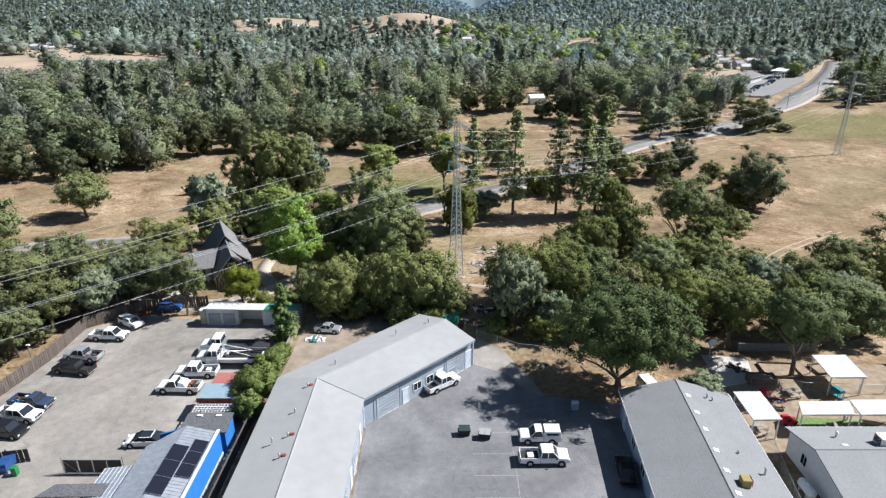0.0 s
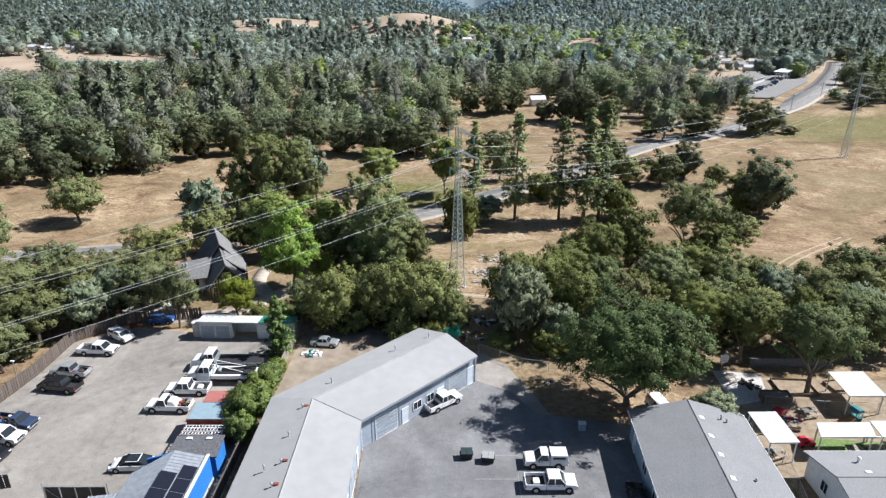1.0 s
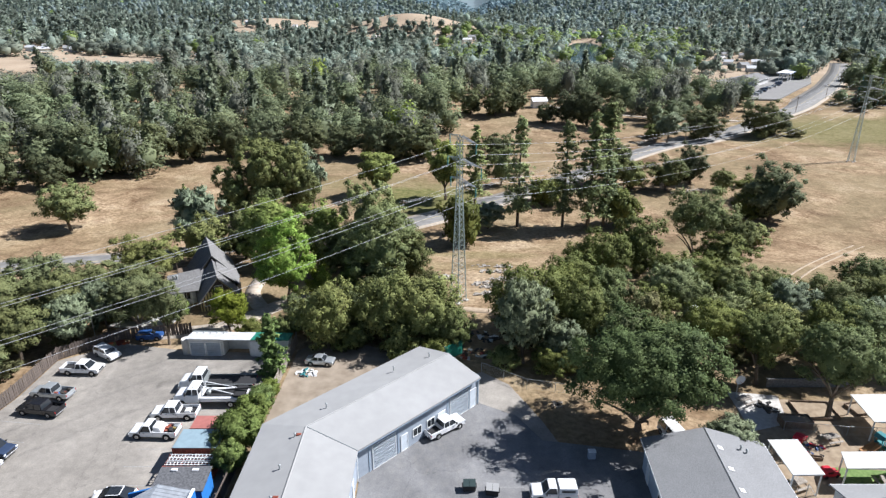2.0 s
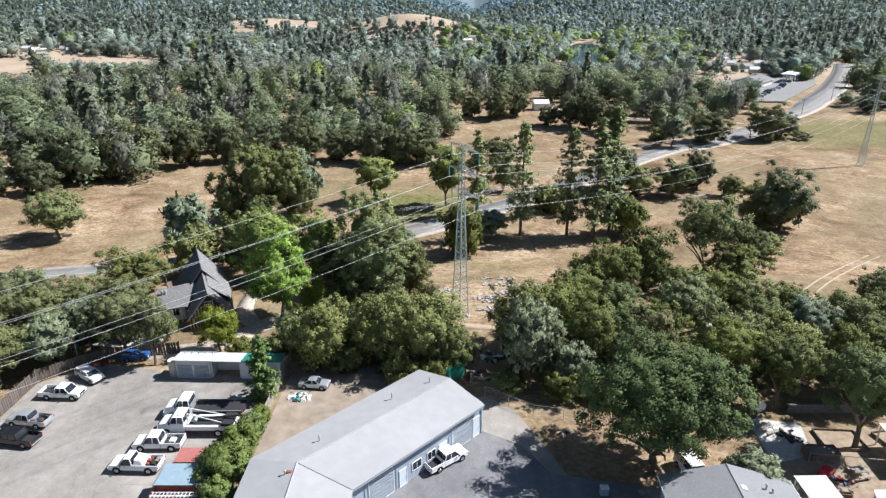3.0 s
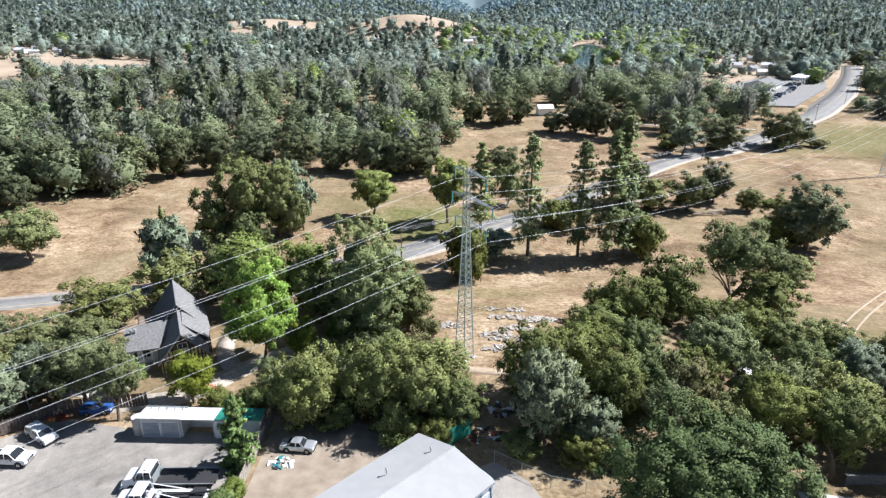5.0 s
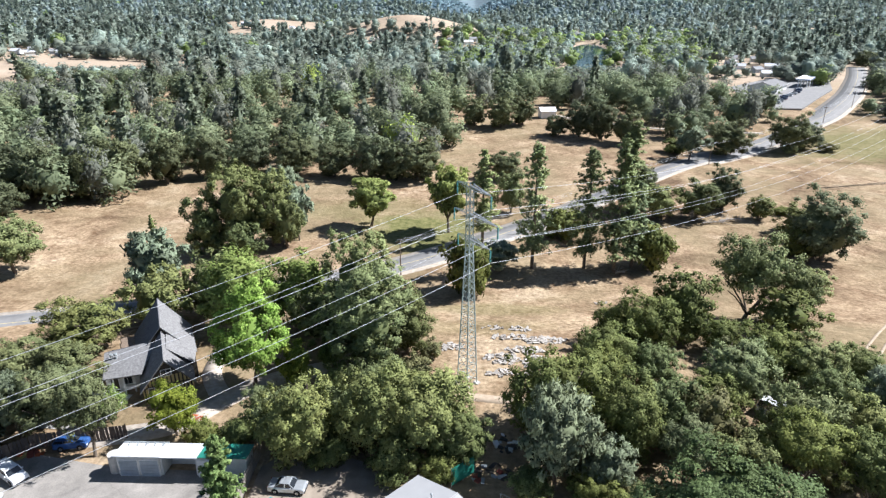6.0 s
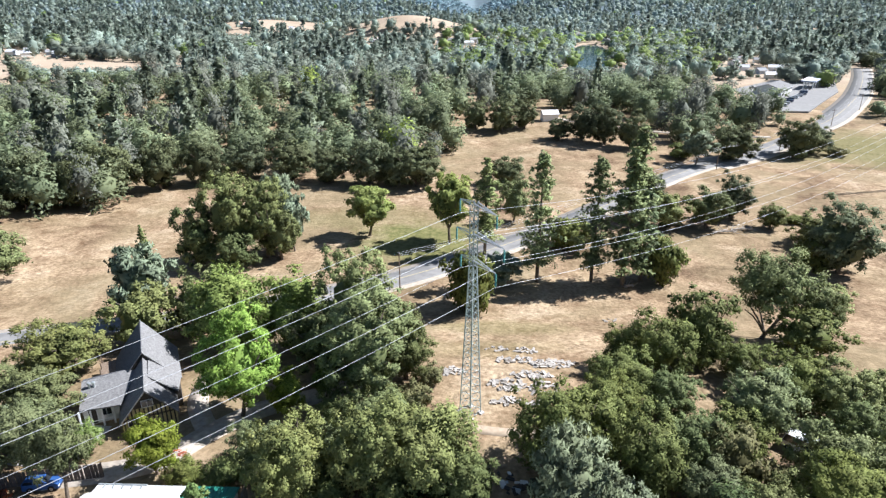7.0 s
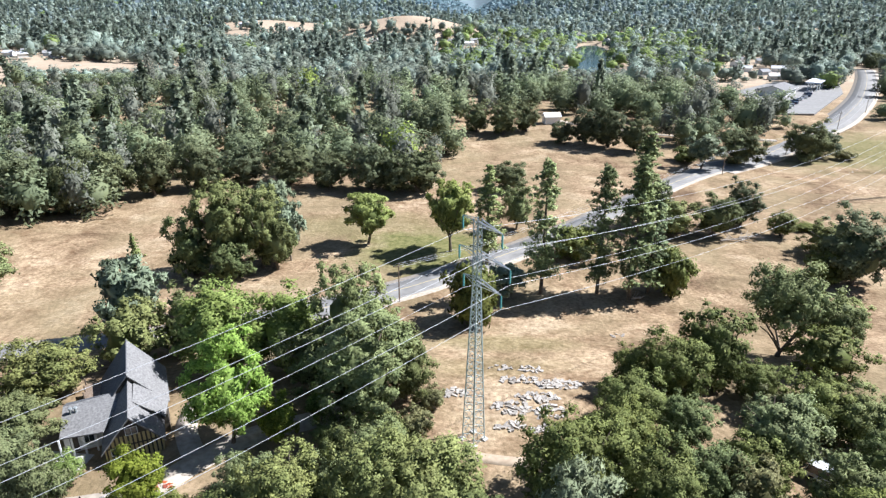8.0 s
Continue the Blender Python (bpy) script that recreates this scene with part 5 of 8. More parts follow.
def heavy_truck(name, label, m, flat_bed):
    """A medium truck with sleeper-less cab and either a flat black bed or a wrecker body with boom."""
    e = thing(name, m, label, "tow truck", "parked vehicles")
    L, hw = 9.4, 1.15
    f, b = L / 2, -L / 2
    part("chassis", boxes((b, f - 0.3, -0.5, 0.5, 0.55, 0.85)), M_BEDLINER, e)
    part("bonnet", lip(profile(bmesh.new(), [(f, 0.6), (f - 0.05, 1.35), (f - 0.3, 1.55), (f - 1.5, 1.75), (f - 1.5, 0.6)], -hw + 0.1, hw - 0.1, 0.06), 1.3, 0.88), M_CARWHITE, e)
    part("cab", box(bmesh.new(), f - 3.2, f - 1.45, -hw, hw, 0.65, 1.75, bevel=0.06), M_CARWHITE, e)
    cabin(e, (f - 1.5, f - 1.95, f - 3.1, f - 3.18), hw - 0.05, 1.73, 2.55, 0.9, M_CARWHITE, [f - 2.45])
    part("light_bar", box(bmesh.new(), f - 2.7, f - 2.4, -0.7, 0.7, 2.55, 2.66, bevel=0.03), M_WHITE, e)
    part("bumper", box(bmesh.new(), f - 0.05, f + 0.15, -hw, hw, 0.5, 0.8, bevel=0.03), M_CHROME, e)
    lights(e, f, b, hw - 0.15, 1.0, 0.95)
    for s in (-1, 1):
        part("mirror", box(bmesh.new(), f - 1.75, f - 1.6, s * (hw + 0.2) - 0.12, s * (hw + 0.2) + 0.12, 1.8, 2.3, bevel=0.03), M_BEDLINER, e)
        part("fuel_tank", cyl(bmesh.new(), (f - 3.2, s * 0.85, 0.7), (f - 2.0, s * 0.85, 0.7), 0.28, n=12), M_CHROME, e)
    if flat_bed:
        part("flat_bed", box(bmesh.new(), b, f - 3.35, -1.2, 1.2, 0.95, 1.12, bevel=0.02), M_BEDLINER, e, "black steel flat bed")
        for s in (-1, 1):
            part("side_rail", boxes((b, f - 3.35, s * 1.17 - 0.04, s * 1.17 + 0.04, 1.12, 1.24)), M_STEEL, e)
        part("headboard", boxes((f - 3.4, f - 3.3, -1.15, 1.15, 1.1, 2.0)), M_STEEL, e)
    else:
        part("wrecker_body", box(bmesh.new(), b + 0.6, f - 3.3, -1.18, 1.18, 0.85, 1.4, bevel=0.04), M_CARWHITE, e, "white wrecker body with side lockers")
        part("deck", boxes((b + 0.7, f - 3.6, -0.75, 0.75, 1.4, 1.43)), M_BEDLINER, e)
        for s in (-1, 1):
            bm = cyl(bmesh.new(), (f - 3.5, s * 0.8, 1.4), (f - 3.5, s * 0.5, 2.7), 0.07, n=6)
            cyl(bm, (f - 3.5, s * 0.5, 2.7), (b + 1.2, s * 0.75, 1.45), 0.06, n=6)
            part("boom_frame", bm, M_CARWHITE, e)
        part("boom", cyl(bmesh.new(), (f - 4.0, 0, 1.6), (b - 0.4, 0, 2.2), 0.13, n=8), M_BEDLINER, e)
        part("winch", cyl(bmesh.new(), (f - 4.2, -0.5, 1.65), (f - 4.2, 0.5, 1.65), 0.25, n=12), M_STEEL, e)
        part("tool_rack", box(bmesh.new(), b + 0.7, b + 2.0, -1.1, 1.1, 1.43, 1.75, bevel=0.03), M_BEDLINER, e)
    for x in (f - 1.0, b + 1.4, b + 2.4):
        for s in (-1, 1):
            wheel(e, x, s * 0.98, 0.48, 0.3 if x > 0 else 0.45)
    return e


pickup("pickup_truck", "white pickup with a camper shell parked on the asphalt yard", pose(10.8, 55.9, 0.05, 0, 0, 180), M_CARWHITE, 5.0, 1.9, "reg", "shell")
pickup("pickup_truck", "white pickup with an open bed carrying a white box", pose(10.75, 52.5, 0.05, 0, 0, 0), M_CARWHITE, 5.7, 2.0, "ext", "open", "box")
pickup("pickup_truck", "white extended-cab pickup parked beside the warehouse doors", pose(-0.15, 66.2, 0.05, 0, 0, 37), M_CARWHITE, 5.4, 1.9, "ext")
pickup("pickup_truck", "white extended-cab pickup at the yard fence", pose(-48.7, 78.4, 0.05, 0, 0, -3), M_CARWHITE, 5.7, 1.95, "ext")
car("station_wagon", "older white estate car with dark windows near the trees", pose(-47.4, 82.4, 0.05, 0, 0, -30), M_CARWHITE, 4.6, 1.8, 1.6, "suv")
pickup("pickup_truck", "silver pickup with scrap in its bed", pose(-49.4, 72.9, 0.05, 0, 0, 172), M_CARSILVER, 5.5, 1.9, "ext", "open", "scrap")
pickup("pickup_truck", "black crew-cab pickup with an empty bed", pose(-48.9, 69.6, 0.05, 0, 0, 171), M_CARBLACK, 5.8, 2.0, "crew")
pickup("pickup_truck", "navy pickup with rusty scrap in its bed", pose(-49.9, 62.2, 0.05, 0, 0, -9), M_CARBLUE, 5.6, 1.95, "reg", "open", "scrap")
pickup("pickup_truck", "white crew-cab pickup with chrome grille", pose(-49.9, 59.7, 0.05, 0, 0, -8), M_CARWHITE, 5.7, 2.0, "crew")
car("sport_utility", "black sport utility vehicle with chrome front", pose(-49.5, 56.9, 0.05, 0, 0, -8), M_CARBLACK, 4.8, 1.95, 1.75, "suv")
car("camper_van", "pale camper van parked under the large oak", pose(25.9, 64.4, 0.03, 0, 0, -78), M_CREAM, 5.0, 1.95, 2.0, "suv", "van")
car("parked_van", "white van half hidden under the oaks", pose(40.4, 92.8, 0.0, 0, 0, -48), M_CARWHITE, 5.2, 2.0, 2.1, "suv", "van")
car("parked_car", "white car in the shade of the oaks", pose(48.2, 87.2, 0.0, 0, 0, 15), M_CARWHITE, 4.5, 1.8, 1.45, "sedan")
car("saloon_car", "white electric saloon with black glass roof", pose(-33.0, 55.3, 0.05, 0, 0, 182), M_CARWHITE, 4.7, 1.85, 1.45, "fast")
pickup("service_truck", "white service truck with a tarp and tools in its bed", pose(-33.2, 65.4, 0.05, 0, 0, 178), M_CARWHITE, 5.8, 2.0, "reg", "open", "utility", 0.42, 1.95)
pickup("pickup_truck", "white extended-cab pickup between the work trucks", pose(-32.3, 68.9, 0.05, 0, 0, 181), M_CARWHITE, 5.8, 2.0, "ext", "open", "box", 0.4, 1.95)
heavy_truck("wrecker_truck", "white tow truck with a white boom frame", pose(-28.6, 71.7, 0.05, 0, 0, 180), False)
heavy_truck("flatbed_truck", "white tow truck with a black flat bed", pose(-29.2, 74.9, 0.05, 0, 0, 181), True)
car("saloon_car", "old silver saloon parked on the dirt yard", pose(-17.2, 80.6, 0.03, 0, 0, -6), M_CARSILVER, 4.3, 1.7, 1.4)
car("hatchback_car", "dark blue car parked under the trees", pose(-43.6, 87.4, 0.02, 0, 0, 8), M_BLUEDK, 4.0, 1.7, 1.45, "suv")
car("saloon_car", "black car parked in the shade of the block", pose(19.0, 50.5, 0.05, 0, 0, 84), M_CARBLACK, 4.5, 1.8, 1.45)
# ---------- power line ----------
ARMS = ((0.995, 2.2, 3.4), (0.87, 2.7, 4.6), (0.755, 2.0, 3.5))         # share of height, reach west, reach east


_bm = bmesh.new()
cyl(_bm, (0, 0, 0), (0, 0, 1), 0.035, n=4)
BRACE = part("brace", _bm, M_TOWER, None)


def lattice_tower(x, y, h, ang, label, far_off=False):
    """A slim four-legged lattice tower with three pairs of arms and hanging insulators; arms along its own x."""
    z0 = float(land(x, y))
    e = thing("lattice_tower", pose(x, y, z0, 0, 0, ang), label, "power tower", "power line towers")

    def half(z):
        return 0.32 + 0.62 * max(0.0, 1 - z / (0.72 * h)) ** 1.0

    zs = [-0.4]
    while zs[-1] < h - 0.5:
        zs.append(zs[-1] + max(0.85, half(max(zs[-1], 0)) * 1.25))
    zs[-1] = h
    for sx in (-1, 1):
        for sy in (-1, 1):
            bm = bmesh.new()
            for a, b in ((-0.4, 0.72 * h), (0.72 * h, h)):
                cyl(bm, (sx * half(a), sy * half(a), a), (sx * half(b), sy * half(b), b), 0.075, n=4)
            part("leg", bm, M_TOWER, e)
            part("footing", boxes((sx * half(0) - 0.35, sx * half(0) + 0.35, sy * half(0) - 0.35, sy * half(0) + 0.35, -0.6, 0.15), bevel=0.03), M_CONC, e)
    joined = bmesh.new()
    for face in range(4):
        for k, (a, b) in enumerate(zip(zs[:-1], zs[1:])):
            pa, pb = half(a), half(b)
            ends = {0: ((-pa, -pa), (pb, -pb)), 1: ((pa, -pa), (pb, pb)), 2: ((pa, pa), (-pb, pb)), 3: ((-pa, pa), (-pb, -pb))}[face]
            flip = {0: ((pa, -pa), (-pb, -pb)), 1: ((pa, pa), (pb, -pb)), 2: ((-pa, pa), (pb, pb)), 3: ((-pa, -pa), (-pb, pb))}[face]
            for q in (ends, flip):
                p0, p1 = Vector((*q[0], a)), Vector((*q[1], b))
                if far_off:
                    cyl(joined, p0, p1, 0.035, n=4)
                    continue
                bar = new("brace", BRACE.data)
                bar.parent = e
                d = p1 - p0
                bar.matrix_basis = Matrix.LocRotScale(p0, d.to_track_quat("Z", "Y"), (1, 1, d.length))
    if far_off:
        tagged(part("bracing", joined, M_TOWER, e), kind="stuff")
    else:
        joined.free()
    tips = []
    for share, west, east in ARMS:
        z = share * h
        for s, reach in ((-1, west), (1, east)):
            bm = bmesh.new()
            tip = (s * reach, 0, z - (0.0 if s < 0 else 0.7))
            for sy in (-1, 1):
                cyl(bm, (s * half(z), sy * half(z), z), tip, 0.055 if s < 0 else 0.10, 0.04 if s < 0 else 0.07, n=4)
                cyl(bm, (s * half(z), sy * half(z), z - 0.55), tip, 0.04, 0.035, n=4)
            # east arms take the paler steel that stands in for sun on them
            arm = part("cross_arm", bm, M_TOWER if s < 0 else M_LITARM, e)
            bi = bmesh.new()
            for k in range(9):
                cyl(bi, (tip[0], 0, tip[2] - 0.12 - k * 0.16), (tip[0], 0, tip[2] - 0.2 - k * 0.16), 0.09, 0.13, n=8)
            cyl(bi, (tip[0], 0, tip[2]), (tip[0], 0, tip[2] - 1.7), 0.03, n=5)
            part("insulator", bi, M_GLASSINS, arm, "teal insulator string")
            tips.append(e.matrix_basis @ Vector((tip[0], 0, tip[2] - 1.7)))
    return tips


T1 = lattice_tower(2.3, 100.3, 27.8, -47.0, "slim galvanised lattice power tower on dry ground")
T2 = lattice_tower(141.5, 217.0, 29.0, -47.0, "slim galvanised lattice power tower in the dry field")
T0 = lattice_tower(-150.0, -30.0, 28.0, -47.0, "slim galvanised lattice power tower beyond the truck yard", True)
T3 = lattice_tower(282.0, 336.0, 29.0, -47.0, "slim galvanised lattice power tower beyond the road", True)

bpy.data.objects.remove(BRACE)


def cable(p, q, sag, r=0.018, name="power_cable", label="pale aluminium power cable strung between towers"):
    n = 28
    cu = bpy.data.curves.new(name, "CURVE")
    cu.dimensions, cu.bevel_depth, cu.bevel_resolution = "3D", r, 1
    sp = cu.splines.new("POLY")
    sp.points.add(n)
    for k in range(n + 1):
        u = k / n
        v = Vector(p).lerp(Vector(q), u)
        sp.points[k].co = (v.x, v.y, v.z - 4 * sag * u * (1 - u), 1)
    cu.materials.append(M_CABLE)
    return tagged(new(name, cu), label, "cable", "power cables")


for _a, _b, _s in ((T0, T1, 6.0), (T1, T2, 5.5), (T2, T3, 5.5)):
    for _p, _q in zip(_a, _b):
        cable(_p, _q, _s)


def utility_pole(x, y, h=9.0):
    e = thing("utility_pole", pose(x, y, float(land(x, y))), "weathered wooden utility pole by the roadside", "pole", "roadside poles")
    part("pole", cyl(bmesh.new(), (0, 0, -0.5), (0, 0, h), 0.14, 0.09), M_WOODPOLE, e)
    part("cross_arm", boxes((-1.0, 1.0, -0.06, 0.06, h - 0.8, h - 0.66)), M_WOODPOLE, e)
    for k in (-0.85, 0.0, 0.85):
        part("insulator", cyl(bmesh.new(), (k, 0, h - 0.66), (k, 0, h - 0.46), 0.05), M_GLASSINS, e)
    return e


_poles = [(-9.6, 145.2), (22, 170), (56, 206), (92, 240), (128, 268.5), (170, 307), (205, 343), (238, 386), (262, 420)]
for _x, _y in _poles:
    utility_pole(_x, _y, 8.0)
for (_x, _y), (_u, _v) in zip(_poles[:-1], _poles[1:]):
    for _k in (-0.85, 0.0, 0.85):
        cable((_x + _k * 0.7, _y - _k * 0.7, float(land(_x, _y)) + 7.55), (_u + _k * 0.7, _v - _k * 0.7, float(land(_u, _v)) + 7.55), 0.7, 0.015, "phone_cable", "thin dark roadside cable between wooden poles")
# ---------- yard furniture ----------
def dumpster(x, y, ang, mat, lid, label, size=0.74):
    e = thing("dumpster", pose(x, y, 0.05, 0, 0, ang) @ Matrix.Scale(size, 4), label, "dumpster", "dumpsters")
    part("body", profile(bmesh.new(), [(-0.55, 0.15), (0.5, 0.15), (0.62, 1.2), (-0.62, 1.05)], -0.85, 0.85, 0.02), mat, e)
    for s in (-1, 1):
        part("lid", slab(bmesh.new(), [(-0.66, s * 0.02, 1.1), (0.66, s * 0.02, 1.26), (0.66, s * 0.86, 1.26), (-0.66, s * 0.86, 1.1)], 0.05), lid, e)
        part("lifting_pocket", boxes((-0.4, 0.4, s * 0.92 - 0.07, s * 0.92 + 0.07, 0.65, 0.82)), mat, e)
    for sx in (-0.45, 0.45):
        for sy in (-0.7, 0.7):
            part("caster", cyl(bmesh.new(), (sx, sy - 0.04, 0.09), (sx, sy + 0.04, 0.09), 0.09, n=10), M_TYRE, e)


dumpster(2.4, 56.9, 90, M_BEDLINER, plain("dark_green_lid", (0.03, 0.05, 0.05), 0.5), "dark dumpster with a yellow label on asphalt")
dumpster(4.7, 56.3, 82, M_BEDLINER, M_ROOFW, "dark dumpster with one white lid on asphalt")
dumpster(-45.8, 51.3, 0, M_BLUEDK, M_BLUEDK, "blue dumpster beside the gate", 1.0)


def wheelie_bin(x, y):
    e = thing("wheelie_bin", pose(x, y, 0.05), "green plastic wheelie bin", "bin")
    part("body", lip(box(bmesh.new(), -0.28, 0.28, -0.26, 0.26, 0.05, 0.95, bevel=0.03), 0.5, 1.1), M_GREENPL, e)
    part("lid", box(bmesh.new(), -0.32, 0.32, -0.3, 0.3, 0.95, 1.03, bevel=0.03), M_GREENPL, e)
    for s in (-1, 1):
        part("wheel", cyl(bmesh.new(), (-0.28, s * 0.24 - 0.03, 0.1), (-0.28, s * 0.24 + 0.03, 0.1), 0.1, n=10), M_TYRE, e)


wheelie_bin(-44.3, 50.4)


# painted bay lines
def paint_line(x0, y0, x1, y1, w=0.075, z=0.054):
    d = Vector((x1 - x0, y1 - y0)).normalized()
    n = Vector((-d.y, d.x)) * w / 2
    bm = bmesh.new()
    prism(bm, [(x0 - n.x, y0 - n.y), (x1 - n.x, y1 - n.y), (x1 + n.x, y1 + n.y), (x0 + n.x, y0 + n.y)], z - 0.02, z)
    tagged(mesh_ob("bay_line", bm, M_PAINT), "worn white parking bay line", "parking line", "bay lines", "structure")


for _y in (43.5, 47.2, 50.3, 53.6, 57.2):
    paint_line(3.2 if _y < 54 else 4.8, _y, 8.0, _y)
paint_line(7.6, 40, 7.7, 54.2)
for _y in (57.4, 60.2, 63.0, 66.8, 70.0):
    paint_line(-34.5, _y, -29.2, _y)
for _y in (60.6, 57.4, 64.8, 68.0, 71.2):
    paint_line(-53.0, _y, -47.6, _y - 0.7)


# ---------- fences ----------
def board_fence(name, pts, h, label, mat, step=0.3, gap=0.02):
    """A fence of upright boards with posts and two rails along plan points."""
    e = thing(name, pose(0, 0, 0), label, "fence")
    board = None
    for (x0, y0), (x1, y1) in zip(pts[:-1], pts[1:]):
        d = Vector((x1 - x0, y1 - y0))
        ln, a = d.length, math.atan2(d.y, d.x)
        n = int(ln / step)
        for k in range(n):
            s = (k + 0.5) * ln / n
            if board is None:
                board = part("board", boxes((-step / 2 + gap, step / 2 - gap, -0.012, 0.012, 0.04, h)), mat, e)
                ob = board
            else:
                ob = new("board", board.data)
                ob.parent = e
            ob.matrix_basis = Matrix.Translation((x0 + d.x / ln * s, y0 + d.y / ln * s, 0.02)) @ Matrix.Rotation(a, 4, "Z") @ Matrix.Rotation(random.uniform(-0.03, 0.03), 4, "Y")
        for z in (0.35, h - 0.3):
            r = part("rail", boxes((0, ln, 0.02, 0.07, z - 0.05, z + 0.05)), mat, e)
            r.matrix_basis = Matrix.Translation((x0, y0, 0)) @ Matrix.Rotation(a, 4, "Z")
        for k in range(int(ln / 2.4) + 1):
            s = min(k * 2.4, ln)
            p = part("post", boxes((-0.06, 0.06, 0.07, 0.17, 0, h + 0.1)), mat, e)
            p.matrix_basis = Matrix.Translation((x0 + d.x / ln * s, y0 + d.y / ln * s, 0)) @ Matrix.Rotation(a, 4, "Z")
    return e


def mesh_fence(pts, h, label, spacing=2.6, wires=9):
    """Chain-link fence: posts, top rail and a net of thin wires."""
    e = thing("chain_link_fence", pose(0, 0, 0), label, "fence")
    net, rail = bmesh.new(), bmesh.new()
    for (x0, y0), (x1, y1) in zip(pts[:-1], pts[1:]):
        d = Vector((x1 - x0, y1 - y0))
        ln = d.length
        n = max(1, int(ln / spacing))
        z0, z1 = float(land(x0, y0)), float(land(x1, y1))
        for k in range(n + 1):
            u = k / n
            p = (x0 + d.x * u, y0 + d.y * u)
            part("post", cyl(bmesh.new(), (*p, z0 + (z1 - z0) * u - 0.3), (*p, z0 + (z1 - z0) * u + h), 0.035, n=6), M_STEEL, e)
        cyl(rail, (x0, y0, z0 + h), (x1, y1, z1 + h), 0.025, n=5)
        m = int(ln / 0.28)
        for k in range(m):
            for s in (1, -1):
                u0, u1 = k / m, (k + s * 3) / m
                if 0 <= u1 <= 1:
                    cyl(net, (x0 + d.x * u0, y0 + d.y * u0, z0 + 0.05), (x0 + d.x * u1, y0 + d.y * u1, z0 + h), 0.006, n=3)
    part("top_rail", rail, M_STEEL, e)
    part("wire_net", net, M_STEEL, e)


board_fence("board_fence", [(-57.5, 52), (-55.3, 63.5), (-54.0, 72.5), (-53.9, 81.6), (-47.5, 87.2), (-38, 88.8)], 1.9, "brown board fence along the truck yard", M_BROWNFENCE, 0.36)
board_fence("board_fence", [(-21.8, 71.5), (-21.5, 86.0)], 1.9, "weathered grey board fence between the yards", M_DEAD, 0.3)
board_fence("board_fence", [(-22.4, 40), (-22.2, 71.5)], 1.8, "dark shaded board fence behind the blue shop", M_BROWNFENCE, 0.5)
mesh_fence([(36.2, 56.0), (35.4, 51.5), (34.4, 47), (33.4, 40)], 1.6, "grey chain-link fence between the two school buildings")
mesh_fence([(39.3, 66.3), (46.0, 65.3), (58.5, 64.6)], 1.3, "grey chain-link fence across the play yard")
mesh_fence([(4.9, 78.5), (10.5, 74.6), (17.5, 73.0), (22, 70.5)], 1.5, "sagging chain-link fence above the dry bank")


def yard_gate():
    e = thing("sliding_gate", pose(-39.3, 50.6, 0.05), "brown mesh-covered steel sliding gate", "gate")
    part("gate_frame", boxes((0, 6.1, -0.03, 0.03, 0.1, 0.18), (0, 6.1, -0.03, 0.03, 1.72, 1.8), *[(x - 0.03, x + 0.03, -0.03, 0.03, 0.18, 1.72) for x in (0.03, 1.5, 3.05, 4.6, 6.07)]), M_STEEL, e)
    for k in range(4):
        part("panel", boxes((0.07 + k * 1.52, 1.46 + k * 1.52, 0.031, 0.045, 0.16, 1.74)), M_MESH, e)
    part("brace", cyl(bmesh.new(), (0.05, -0.05, 1.7), (1.5, -0.05, 0.2), 0.03, n=5), M_STEEL, e)
    for x in (-0.15, 6.2):
        part("post", cyl(bmesh.new(), (x, 0.1, 0), (x, 0.1, 2.1), 0.05), M_STEEL, e)


yard_gate()
board_fence("gate_fence", [(-48.5, 51.6), (-44.0, 52.4)], 1.7, "dark screened fence beside the gate", M_MESH, 0.5)


# ---------- play yard ----------
M_SAIL = plain("weathered_white_canopy", (0.533, 0.533, 0.516), 0.6, spread=0.06)


def canopy(x0, x1, y0, y1, z, skew, label):
    e = thing("shade_canopy", pose(0, 0, 0), label, "canopy", "play yard canopies")
    part("roof", slab(bmesh.new(), [(x0, y1, z), (x1, y1, z + 0.05), (x1 + skew, y0, z + 0.05), (x0 + skew, y0, z)], 0.09), M_SAIL, e)
    for x, y in ((x0 + 0.2, y1 - 0.2), (x1 - 0.2, y1 - 0.2), (x0 + skew + 0.2, y0 + 0.2), (x1 + skew - 0.2, y0 + 0.2)):
        part("post", boxes((x - 0.06, x + 0.06, y - 0.06, y + 0.06, 0, z - 0.05)), M_TRIM, e)
    for y in (y0 + 0.2, y1 - 0.2):
        part("beam", boxes((x0 + 0.2, x1 - 0.2, y - 0.05, y + 0.05, z - 0.28, z - 0.1)), M_TRIM, e)


canopy(34.4, 37.6, 55.9, 61.2, 2.8, -0.1, "white flat shade canopy on posts beside the block")
canopy(41.1, 47.0, 56.8, 59.3, 2.8, -0.9, "white shade canopy over artificial turf")
canopy(47.2, 53.2, 56.8, 59.6, 2.8, -0.4, "white shade canopy over picnic tables")
canopy(48.3, 52.7, 64.2, 69.4, 2.8, -0.5, "white shade canopy in the back of the play yard")
flat("turf_patch", [(40.6, 55.3), (50.5, 55.3), (50.5, 59.2), (41.6, 60.1)], 0.06, 0.1, M_TURF, "strip of green artificial turf", "turf")
flat("concrete_pad", [(35.5, 66.0), (40.5, 67.5), (42, 73), (36, 74)], 0.05, 0.1, M_CONC, "pale dusty concrete pad under the trees", "pavement")


